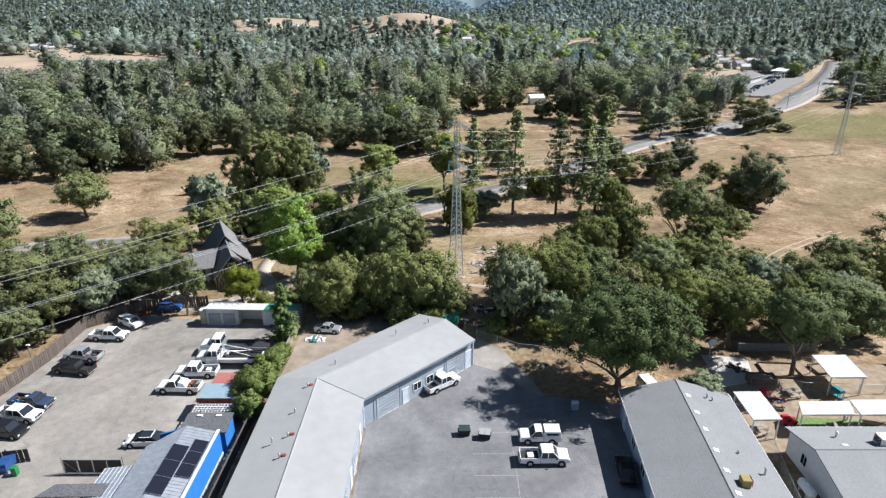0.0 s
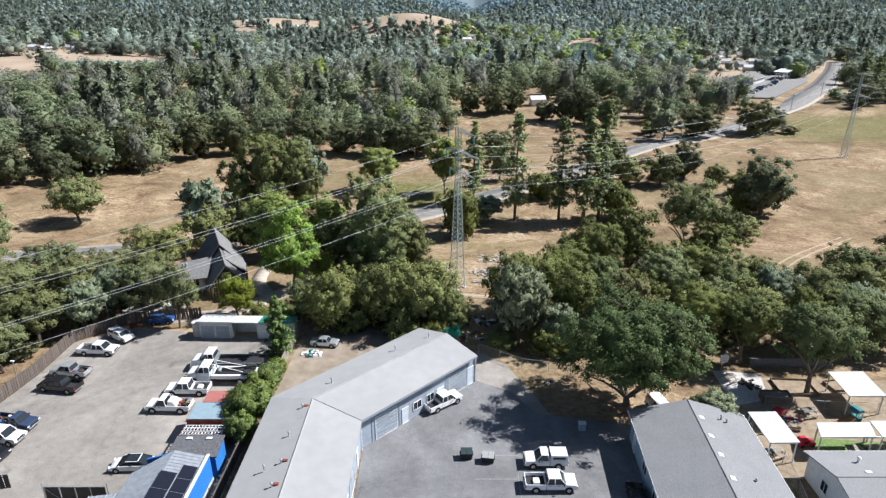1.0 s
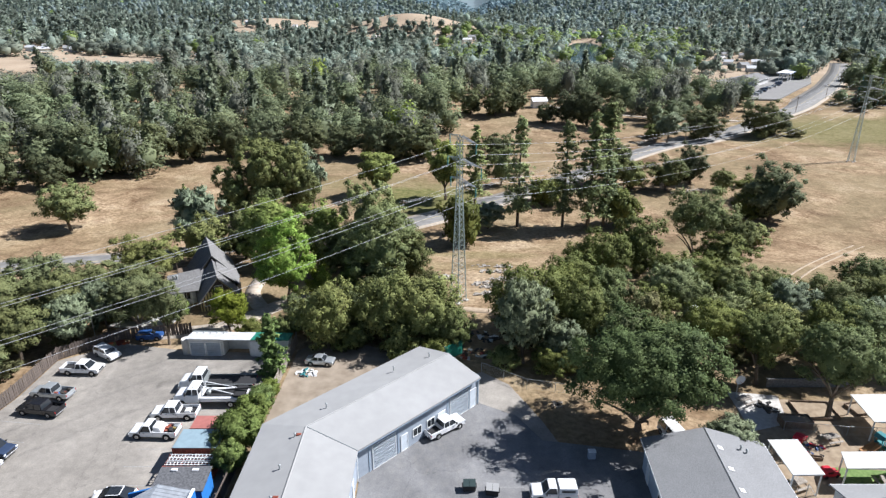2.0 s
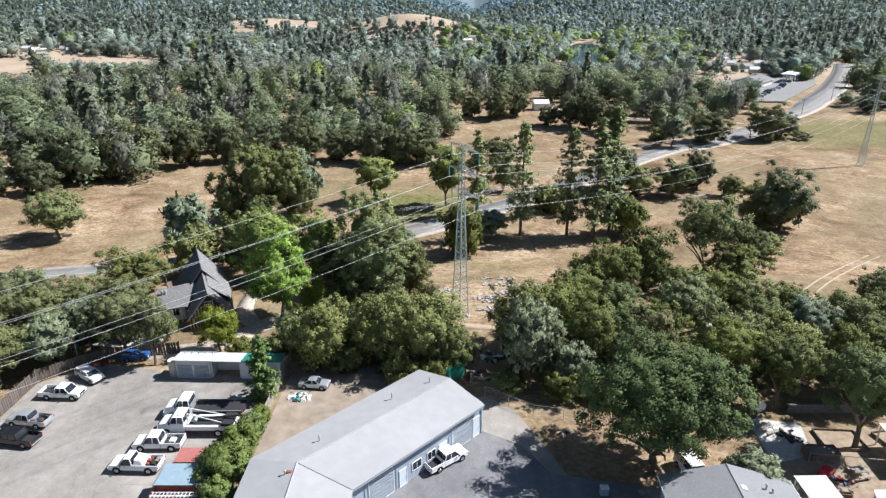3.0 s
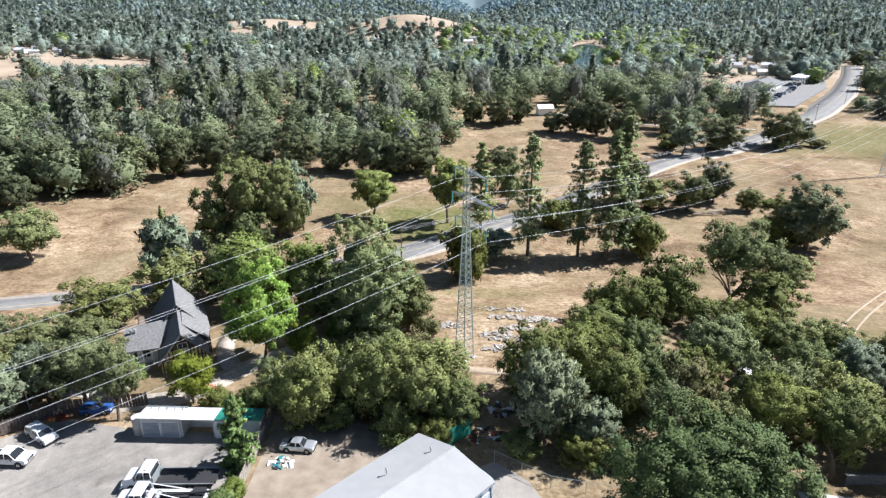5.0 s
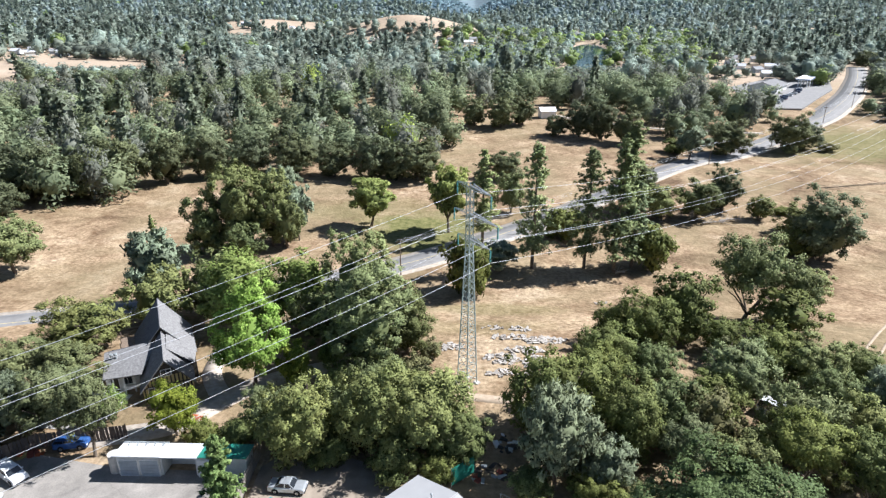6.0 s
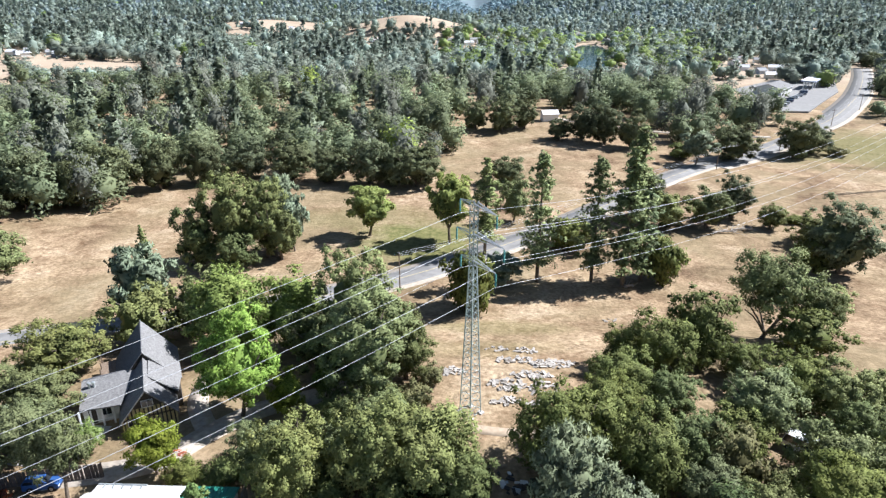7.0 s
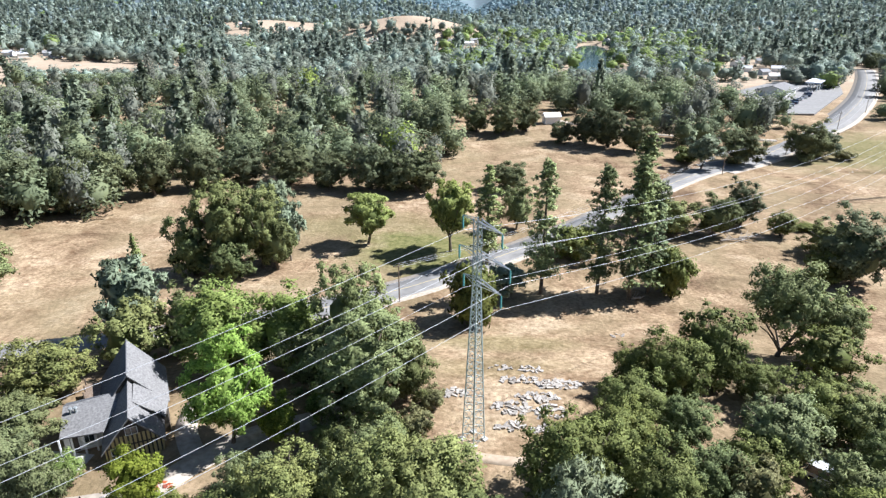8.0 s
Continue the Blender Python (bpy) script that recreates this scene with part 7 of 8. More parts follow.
def conifer_crown(seed, h, r, boughs, per, size, low=0.2, tufts=3, taper=0.72, open_low=0.7, ragged=0.35, heart=0.30):
    """Boughs round a straight stem that shorten upwards, each ending in tufts of needles."""
    rng = np.random.default_rng(seed)
    u = np.sort(rng.random(boughs) ** 1.1)
    az = np.arange(boughs) * 2.4 + rng.uniform(-0.6, 0.6, boughs)
    ln = r * (1.03 - u) ** taper * np.minimum(1, open_low + u * 2.2) * np.where(rng.random(boughs) < ragged, rng.uniform(0.15, 0.6, boughs), rng.uniform(0.7, 1.25, boughs))
    ln *= 1 + 0.30 * np.sin(az * 1.0 + seed) * np.sin(u * 9 + seed)
    k = np.repeat(np.arange(boughs), tufts)
    t = np.tile(np.linspace(0.42, 1.0, tufts), boughs) + rng.uniform(-0.1, 0.1, len(k))
    z = (low + (0.985 - low) * u[k]) * h - 0.16 * ln[k] * t + 0.05 * ln[k] * t ** 2
    c = np.stack([np.cos(az[k]) * ln[k] * t, np.sin(az[k]) * ln[k] * t, z], 1) + rng.normal(0, 0.06 * r, (len(k), 3))
    rad = np.clip(0.155 * r * (0.55 + 0.6 * (1 - u[k])) * rng.uniform(0.7, 1.25, len(k)), 0.08 * r, None)
    pick = np.repeat(np.arange(len(c)), per)
    e = unit(rng.normal(0, 1, (len(pick), 3)) + np.array([0, 0, 0.35]))
    p = c[pick] + e * (rad[pick] * (0.45 + 0.6 * rng.random(len(pick))))[:, None] * np.array([1.1, 1.1, 0.8])
    out = unit(p * np.array([1, 1, 0]) + 1e-6)
    soft = unit(e * 0.6 + out * 0.5 + np.array([0, 0, 0.25]) + rng.normal(0, 0.25, e.shape))
    v, f, n = leaves(rng, p, e * 0.5 + np.array([0, 0, 0.5]), size, soft, 0.0, 1.5, 0.5)
    m = 7
    ring = np.array([[math.cos(i * 6.283 / m) * heart * r, math.sin(i * 6.283 / m) * heart * r, (low + 0.05) * h] for i in range(m)] + [[0, 0, 0.97 * h]])
    cone = np.array([[i, (i + 1) % m, m] for i in range(m)])
    return np.concatenate([v, ring]), np.concatenate([f, cone + len(v)]), np.concatenate([n, unit(ring * np.array([1, 1, 0]) + np.array([0, 0, 0.4]))])


def leafy(name, data, mat, parent=None):
    v, f, n = data
    ob = np_ob(name, v, f, mat, parent)
    at = ob.data.attributes.new("custom_normal", "FLOAT_VECTOR", "POINT")
    at.data.foreach_set("vector", np.asarray(n, dtype=np.float32).ravel())
    return ob


def trunk_mesh(seed, h, r, stem, fork=0.3, limbs=6):
    """A tapered trunk that forks into bent, tapering limbs."""
    rng = random.Random(seed)
    bm = bmesh.new()
    top = Vector((rng.uniform(-0.05, 0.05) * h, rng.uniform(-0.05, 0.05) * h, fork * h))
    cyl(bm, (0, 0, -0.6), (0, 0, 0.15), stem * 1.35, stem * 1.05, 8)
    cyl(bm, (0, 0, 0.1), top, stem * 1.05, stem * 0.75, 8)
    for k in range(limbs):
        a = 6.28 * (k + rng.random() * 0.7) / limbs
        p, w, rise_by = top - Vector((0, 0, 0.12)), stem * 0.52, h * rng.uniform(0.10, 0.17)
        for s in range(3):
            a += rng.uniform(-0.45, 0.45)
            q = p + Vector((math.cos(a) * r * 0.24, math.sin(a) * r * 0.24, rise_by * (1.1 - 0.22 * s)))
            cyl(bm, p, q, w, w * 0.68, 6)
            p, w = q, w * 0.68
    return bm


def pole_trunk(h, stem):
    bm = bmesh.new()
    cyl(bm, (0, 0, -0.6), (0, 0, 0.5 * h), stem, stem * 0.65, 8)
    cyl(bm, (0, 0, 0.5 * h), (0, 0, 0.99 * h), stem * 0.65, 0.03, 7)
    return bm


def tree_proto(name, label, data, mat, bark_bm, bark=None):
    e = thing(name, pose(0, 0, 0), label, "tree")
    leafy("crown", data, mat, e)
    part("trunk", bark_bm, bark or M_BARK, e)
    return e


PROTO = {}          # kind -> (near list, far list, height, radius)
TURN = random.Random(11)


def kind_of_tree(kind, name, label, h, r, mat, near, far, bark_near, seeds=3):
    made = ([], [])
    for lod, build in enumerate((near, far)):
        for s in range(seeds):
            made[lod].append(tree_proto(name, label, build(17 * s + 5 + lod * 100), mat, bark_near(s)))
    PROTO[kind] = [*made, h, r, {}]


FAR_FROM = 112.0


def plant(kind, x, y, h, r):
    """A tree of a kind at x, y: the first use of a prototype is the prototype itself."""
    if kind == "oak" and (r > 6.2 or h > 13.5):
        kind = "large_oak"
    near, far, h0, r0, used = PROTO[kind]
    rows = near if y < FAR_FROM else far
    i = TURN.randrange(len(rows))
    m = Matrix.LocRotScale((x, y, float(land(x, y))), Euler((0, 0, TURN.uniform(0, 6.28))), (r / r0, r / r0, h / h0))
    key = (rows is near, i)
    if key in used:
        s = rows[i].scale                          # a copy takes over the scale of the first tree
        return copy_thing(rows[i], m @ Matrix.Diagonal((1 / s.x, 1 / s.y, 1 / s.z, 1)))
    used[key] = True
    rows[i].matrix_basis = m
    return rows[i]


def drop_unused():
    for near, far, _, _, used in PROTO.values():
        for is_near, rows in ((True, near), (False, far)):
            for i, e in enumerate(rows):
                if (is_near, i) not in used:
                    for c in (*e.children_recursive, e):
                        bpy.data.objects.remove(c)


kind_of_tree("oak", "oak_tree", "broad green oak with a lobed leafy crown on dry grass", 10, 5, M_OAK,
             lambda s: crown(s, 10, 5, 130, 15000, 0.225, -0.06, clump=(0.08, 0.20)), lambda s: crown(s, 10, 5, 90, 8000, 0.31, -0.08, 0.45, 12, 0.5, (0.10, 0.21)), lambda s: trunk_mesh(s, 10, 5, 0.30), 4)
kind_of_tree("large_oak", "oak_tree", "large dark green oak with a broad uneven crown", 18, 8.5, M_OAK,
             lambda s: crown(s, 18, 8.5, 190, 22000, 0.31, 0.10, 0.45, 12, 0.48, (0.06, 0.17)), lambda s: crown(s, 18, 8.5, 120, 10000, 0.48, 0.14, 0.42, 12, 0.46, (0.12, 0.22)), lambda s: trunk_mesh(s + 5, 18, 8.5, 0.5, 0.18), 3)
kind_of_tree("fence_oak", "oak_tree", "grey-green oak with a bare leaning trunk beside the fence", 11, 4.8, M_FENCE,
             lambda s: crown(s, 11, 4.8, 130, 15000, 0.215, 0.26, 0.42, 12, 0.50, (0.08, 0.19), 0.3, 0.5), lambda s: crown(s, 11, 4.8, 60, 6000, 0.36, 0.26), lambda s: trunk_mesh(s + 235, 11, 4.8, 0.30, 0.2, 6), 3)
kind_of_tree("green_oak", "oak_tree", "fresh green rounded oak behind the house", 14, 6, M_GREEN,
             lambda s: crown(s, 14, 6, 160, 20000, 0.25, -0.08, 0.45, 12, 0.44, (0.08, 0.18)), lambda s: crown(s, 14, 6, 120, 14000, 0.31, -0.08, 0.45, 11, 0.40, (0.13, 0.22)), lambda s: trunk_mesh(s + 205, 14, 6, 0.35, 0.2), 2)
kind_of_tree("dark_oak", "oak_tree", "dark rounded oak at the edge of the woods", 16, 7, M_MIDDARK,
             lambda s: crown(s, 16, 7, 90, 9000, 0.5, 0.08), lambda s: crown(s, 16, 7, 110, 10000, 0.44, -0.14, 0.45, 14, 0.52, (0.09, 0.20)), lambda s: trunk_mesh(s + 225, 16, 7, 0.45, 0.2), 3)
kind_of_tree("tall_green_oak", "oak_tree", "tall rounded oak with pale bark showing inside", 18, 6.5, M_TALL,
             lambda s: crown(s, 18, 6.5, 200, 26000, 0.26, -0.06, 0.46, 14, 0.48, (0.07, 0.16)), lambda s: crown(s, 18, 6.5, 170, 18000, 0.32, -0.06, 0.46, 14, 0.46, (0.07, 0.17)), lambda s: trunk_mesh(s + 215, 18, 6.5, 0.45, 0.2), 2)
kind_of_tree("live_oak", "live_oak_tree", "dense dark green live oak in the tree belt", 10, 5, M_LIVE,
             lambda s: crown(s, 10, 5, 150, 17000, 0.205, -0.06, 0.40, 11, 0.44, (0.08, 0.19)), lambda s: crown(s, 10, 5, 110, 8000, 0.32, -0.08, 0.4, 11, 0.44, (0.09, 0.20)), lambda s: trunk_mesh(s + 9, 10, 5, 0.28, 0.22), 4)
kind_of_tree("olive_oak", "live_oak_tree", "sunlit olive-green live oak in the tree belt", 10, 5, M_OLIVE,
             lambda s: crown(s, 10, 5, 150, 17000, 0.205, -0.08, 0.40, 11, 0.44, (0.08, 0.19)), lambda s: crown(s, 10, 5, 60, 5000, 0.4), lambda s: trunk_mesh(s + 9, 10, 5, 0.28, 0.22), 2)
kind_of_tree("grey_oak", "grey_pine_tree", "silvery grey-green tree with feathery foliage", 11, 4.5, M_GREY,
             lambda s: crown(s, 11, 4.5, 85, 13000, 0.20, 0.08, 0.45, 12, 0.5, (0.10, 0.20), 0.3, 0.6, -0.45, 2.0), lambda s: crown(s, 11, 4.5, 60, 6000, 0.34, 0.10, 0.45, 12, 0.5, (0.11, 0.21), 0.3, 0.6, -0.4, 1.8), lambda s: trunk_mesh(s + 19, 11, 4.5, 0.24, 0.25), 3)
kind_of_tree("big_oak", "large_oak_tree", "very large spreading oak with several trunks beside the yard", 15, 9, M_DEEP,
             lambda s: crown(s, 15, 9, 300, 52000, 0.215, 0.27, 0.42, 18, 0.40, (0.07, 0.15), 0.35, 0.72), lambda s: crown(s, 15, 9, 60, 6000, 0.6), lambda s: trunk_mesh(s + 29, 15, 9, 0.50, 0.07, 6), 1)
kind_of_tree("tall_oak", "spreading_oak_tree", "open spreading oak with forked trunks on the field", 14, 7.2, M_OAK,
             lambda s: crown(s, 14, 7.2, 80, 15000, 0.27, 0.30, 0.45, 14, 0.62, (0.11, 0.19), 0.35, 0.0), lambda s: crown(s, 14, 7.2, 105, 18000, 0.26, 0.26, 0.45, 14, 0.60, (0.11, 0.19), 0.4, 0.0), lambda s: trunk_mesh(s + 39, 14, 7.2, 0.40, 0.05, 7), 2)
kind_of_tree("yard_oak", "shade_oak_tree", "tall oak with a high crown over the play yard", 13, 5.5, M_LIVE,
             lambda s: crown(s, 13, 5.5, 140, 18000, 0.205, 0.34, 0.42, 12, 0.52, (0.08, 0.18), 0.3, 0.68), lambda s: crown(s, 13, 5.5, 40, 4000, 0.5, 0.4), lambda s: trunk_mesh(s + 99, 13, 5.5, 0.34, 0.22, 6), 3)
kind_of_tree("pine", "pine_tree", "tall dark pine with a bare lower trunk", 25, 4, M_PINE,
             lambda s: conifer_crown(s, 25, 4, 90, 30, 0.36, 0.2), lambda s: conifer_crown(s, 25, 4, 105, 20, 0.27, 0.16, 5, 0.50, 0.75, 0.45, 0.08), lambda s: pole_trunk(25, 0.36), 4)
kind_of_tree("bright_tree", "maple_tree", "tall vivid green maple in full leaf", 15, 4.6, M_BRIGHT,
             lambda s: crown(s, 15, 4.6, 130, 20000, 0.22, 0.03, 0.32, 16, 0.46, (0.09, 0.19), 0.3, 0.55, 0.0, 1.0, 1.15), lambda s: crown(s, 15, 4.6, 40, 4000, 0.5, 0.12), lambda s: trunk_mesh(s + 49, 15, 4.6, 0.25, 0.2, 5), 1)
kind_of_tree("yellow_tree", "yellow_green_tree", "small yellow-green tree in front of the house", 6, 3, M_YELLOW,
             lambda s: crown(s, 6, 3, 60, 9500, 0.18, 0.08, 0.42, 8, 0.45, (0.15, 0.26), 0.25, 0.6), lambda s: crown(s, 6, 3, 20, 1500, 0.5), lambda s: trunk_mesh(s + 59, 6, 3, 0.16, 0.2, 5), 1)
kind_of_tree("vine_tree", "tree_of_heaven", "yellow-green tree with drooping leaves along the fence", 6, 2.8, M_VINE,
             lambda s: crown(s, 6, 2.8, 55, 10500, 0.175, 0.02, 0.45, 8, 0.45, (0.16, 0.27), 0.25, 0.6, 0.35, 1.6), lambda s: crown(s, 6, 2.8, 20, 1500, 0.5), lambda s: trunk_mesh(s + 69, 6, 2.8, 0.14, 0.2, 5), 2)
kind_of_tree("willow", "willow_tree", "pale bright green willow by the damp hollow", 13, 4.6, M_WILLOW,
             lambda s: crown(s, 13, 4.6, 60, 6500, 0.36, 0.12), lambda s: crown(s, 13, 4.6, 60, 7500, 0.36, 0.12, 0.5, 9, 0.4, (0.15, 0.25), 0.25, 0.65, 0.4, 1.4), lambda s: trunk_mesh(s + 79, 13, 4.6, 0.3, 0.2, 5), 2)
kind_of_tree("cypress", "conifer_tree", "upright mid-green conifer beside the truck yard fence", 8.4, 1.9, M_CONIFER,
             lambda s: conifer_crown(s, 8.4, 1.9, 130, 30, 0.22, 0.03, 3, 0.42, 0.75), lambda s: conifer_crown(s, 8.4, 1.9, 30, 20, 0.4, 0.05), lambda s: pole_trunk(8.0, 0.16), 1)
kind_of_tree("small_cypress", "cypress_tree", "slim dark cypress standing in dry grass", 6, 1.4, M_PINE,
             lambda s: conifer_crown(s, 6, 1.4, 40, 20, 0.3, 0.03, 2, 0.5, 0.9), lambda s: conifer_crown(s, 6, 1.4, 50, 20, 0.3, 0.03, 2, 0.5, 0.9), lambda s: pole_trunk(5.5, 0.12), 1)
kind_of_tree("brush", "chaparral_shrub", "olive-brown dry shrub in the thicket", 5, 3.2, M_BRUSH,
             lambda s: crown(s, 5, 3.2, 45, 5000, 0.23, -0.04, 0.4, 9, 0.5, (0.14, 0.24), 0.25, 0.6), lambda s: crown(s, 5, 3.2, 36, 2600, 0.34, -0.04, 0.4, 9, 0.5, (0.14, 0.24)), lambda s: trunk_mesh(s + 109, 5, 3.2, 0.10, 0.15, 5), 2)
kind_of_tree("bush", "large_shrub", "dense dark green shrub reaching the ground", 6, 4.5, M_LIVE,
             lambda s: crown(s, 6, 4.5, 55, 7000, 0.26, -0.04, 0.4, 9, 0.4, (0.16, 0.27)), lambda s: crown(s, 6, 4.5, 50, 5000, 0.38, -0.04, 0.4, 9, 0.4, (0.16, 0.27)), lambda s: trunk_mesh(s + 89, 6, 4.5, 0.16, 0.15, 5), 2)


def _planter(kind):
    return lambda x, y, h, r: plant(kind, x, y, h, r)


green_oak, tall_green_oak, dark_oak, fence_oak, olive_oak = (_planter(k) for k in ("green_oak", "tall_green_oak", "dark_oak", "fence_oak", "olive_oak"))
oak, live_oak, grey_oak, big_oak, tall_oak, yard_oak, pine = (_planter(k) for k in ("oak", "live_oak", "grey_oak", "big_oak", "tall_oak", "yard_oak", "pine"))
bright_tree, yellow_tree, vine_tree, willow, cypress, small_cypress, bush, brush = (_planter(k) for k in ("bright_tree", "yellow_tree", "vine_tree", "willow", "cypress", "small_cypress", "bush", "brush"))
# ---------- trees that can be told apart, near to far: x, y, height, crown radius ----------
# beside the truck yard's fence
bush(-58.5, 56.0, 2.5, 2.2)
fence_oak(-63.0, 59.0, 6.5, 4.0)
fence_oak(-62.5, 67.5, 8.5, 4.6)
fence_oak(-58.8, 73.5, 8.0, 3.8)
fence_oak(-66.5, 77.0, 9.5, 5.0)
fence_oak(-58.2, 80.5, 10.0, 4.8)
grey_oak(-53.6, 84.5, 9.6, 3.9)
fence_oak(-65.0, 87.0, 11.0, 5.6)
fence_oak(-57.8, 89.5, 10.5, 4.6)
grey_oak(-50.6, 89.2, 9.8, 3.7)
fence_oak(-45.6, 88.6, 10.6, 4.3)
fence_oak(-40.2, 85.8, 11.4, 3.1)
fence_oak(-73.5, 93.0, 11.0, 5.8)
fence_oak(-64.5, 96.5, 10.5, 5.2)
fence_oak(-56.0, 97.2, 9.0, 4.6)
fence_oak(-48.8, 96.8, 8.4, 4.0)
brush(-47.0, 93.0, 4.0, 2.6)
brush(-58.6, 77.6, 3.0, 2.4)
brush(-60.6, 70.6, 3.0, 2.4)
brush(-61.8, 63.4, 2.8, 2.2)
bush(-63.0, 82.0, 3.6, 3.0)
bush(-52.0, 92.8, 3.4, 2.6)
brush(-55.0, 86.0, 3.5, 2.4)
brush(-60.5, 84.0, 3.2, 2.4)
oak(-53.6, 108.4, 9.6, 5.9)
oak(-47.2, 119.3, 11.2, 5.8)
grey_oak(-51.6, 129.2, 16.0, 5.8)
# along the warehouse's west fence
vine_tree(-22.7, 59.4, 4.4, 2.0)
vine_tree(-22.6, 62.6, 5.6, 3.0)
vine_tree(-22.6, 66.4, 4.8, 2.5)
vine_tree(-22.2, 69.8, 4.0, 2.0)
vine_tree(-21.9, 72.6, 3.0, 1.5)
cypress(-22.9, 77.6, 9.2, 1.9)
# round the house
yellow_tree(-32.4, 89.4, 7.6, 3.1)
bush(-29.0, 88.2, 3.2, 2.2)
bush(-24.5, 88.0, 3.6, 2.6)
yellow_tree(-41.5, 92.0, 4.6, 2.4)
bright_tree(-26.1, 99.6, 18.8, 4.8)
yellow_tree(-20.6, 99.5, 7.0, 2.6)
green_oak(-33.2, 116.4, 15.0, 6.4)
green_oak(-23.6, 116.6, 14.4, 6.0)
oak(-40.5, 124.0, 13.0, 5.4)
# belt behind the warehouse, west of the tower
olive_oak(-16.8, 85.4, 12.2, 4.9)
olive_oak(-12.4, 88.6, 8.6, 3.4)
olive_oak(-8.9, 87.2, 12.4, 5.0)
olive_oak(-3.4, 86.6, 12.9, 6.0)
live_oak(0.6, 85.0, 8.0, 3.6)
olive_oak(-9.0, 92.0, 10.0, 4.4)
olive_oak(-2.0, 91.0, 8.5, 3.8)
bush(-13.2, 84.4, 4.2, 2.8)
bush(-6.5, 82.8, 4.6, 3.0)
bush(-1.2, 82.4, 3.6, 2.4)
brush(-18.8, 87.8, 3.4, 2.3)
oak(-21.8, 90.6, 6.4, 3.2)
tall_green_oak(-11.2, 104.4, 17.6, 7.0)
tall_green_oak(-13.6, 114.0, 19.4, 5.6)
oak(-6.2, 108.0, 11.5, 4.2)
brush(-2.8, 106.5, 3.4, 2.2)
olive_oak(-8.6, 98.4, 6.6, 3.4)
live_oak(-13.8, 98.0, 5.4, 2.9)
brush(-4.6, 100.6, 4.4, 2.6)
yellow_tree(-16.4, 103.6, 5.0, 2.0)
oak(-18.4, 109.5, 11.0, 4.4)
oak(-12.6, 121.5, 10.5, 5.2)
# belt east of the tower
live_oak(11.8, 89.6, 13.2, 6.0)
grey_oak(10.8, 80.7, 13.6, 4.3)
live_oak(19.6, 86.0, 11.8, 4.6)
live_oak(24.6, 89.0, 9.4, 4.0)
brush(16.4, 84.6, 6.4, 2.6)
fence_oak(24.6, 81.4, 8.4, 3.2)
grey_oak(16.0, 80.2, 7.6, 3.0)
live_oak(14.6, 78.6, 4.8, 3.0)
bush(8.2, 80.0, 3.4, 2.6)
brush(18.4, 78.4, 3.4, 2.3)
brush(21.6, 78.6, 2.6, 2.0)
brush(24.8, 77.6, 2.2, 1.8)
brush(28.8, 87.2, 9.4, 3.9)
live_oak(18.4, 95.4, 9.4, 4.2)
live_oak(21.2, 101.8, 9.4, 4.6)
live_oak(28.4, 108.8, 11.2, 5.0)
live_oak(35.4, 113.0, 13.0, 5.0)
live_oak(24.6, 111.4, 7.6, 3.6)
oak(35.6, 95.8, 10.4, 5.0)
live_oak(43.2, 101.2, 9.0, 4.8)
live_oak(26.8, 99.6, 7.8, 3.6)
live_oak(31.4, 91.4, 8.2, 3.8)
live_oak(17.2, 92.8, 10.4, 4.6)
live_oak(40.0, 108.4, 6.4, 3.6)
oak(38.6, 85.4, 10.2, 4.3)
brush(33.4, 84.6, 5.6, 3.2)
live_oak(45.6, 91.4, 8.4, 3.9)
brush(38.6, 103.6, 4.6, 2.8)
oak(47.6, 98.4, 8.4, 4.3)
live_oak(54.2, 99.6, 7.0, 4.1)
grey_oak(52.2, 90.2, 8.8, 3.9)
oak(59.6, 92.6, 8.6, 5.0)
grey_oak(63.2, 86.0, 8.2, 4.0)
oak(68.0, 93.4, 8.4, 5.0)
live_oak(71.4, 101.6, 8.6, 5.4)
oak(77.2, 97.6, 8.4, 5.0)
oak(87.6, 103.6, 12.4, 8.6)
live_oak(53.0, 115.4, 8.4, 5.2)
tall_oak(50.0, 122.0, 15.6, 7.0)
tall_oak(57.6, 121.0, 9.4, 3.6)
# the yard's oaks and the shrubs under them
big_oak(22.4, 66.4, 14.4, 8.2)
grey_oak(30.6, 61.4, 5.8, 3.0)
yard_oak(45.6, 68.4, 13.6, 5.2)
yard_oak(40.6, 75.8, 11.2, 4.4)
yard_oak(50.4, 77.8, 10.6, 4.2)
yard_oak(35.8, 79.6, 10.6, 4.6)
yard_oak(55.2, 79.0, 10.8, 5.2)
oak(61.6, 79.0, 9.4, 4.6)
oak(45.4, 83.4, 9.6, 4.6)
oak(29.4, 79.6, 8.6, 3.8)
bush(33.4, 75.4, 3.0, 2.0)
bush(26.6, 74.0, 2.4, 1.7)
brush(29.0, 72.5, 1.6, 1.3)
brush(24.5, 74.8, 1.8, 1.5)
brush(39.6, 80.8, 3.4, 2.3)
brush(52.2, 82.8, 3.6, 2.7)
brush(57.6, 85.6, 4.0, 2.8)
oak(67.8, 134.7, 5.8, 4.6)
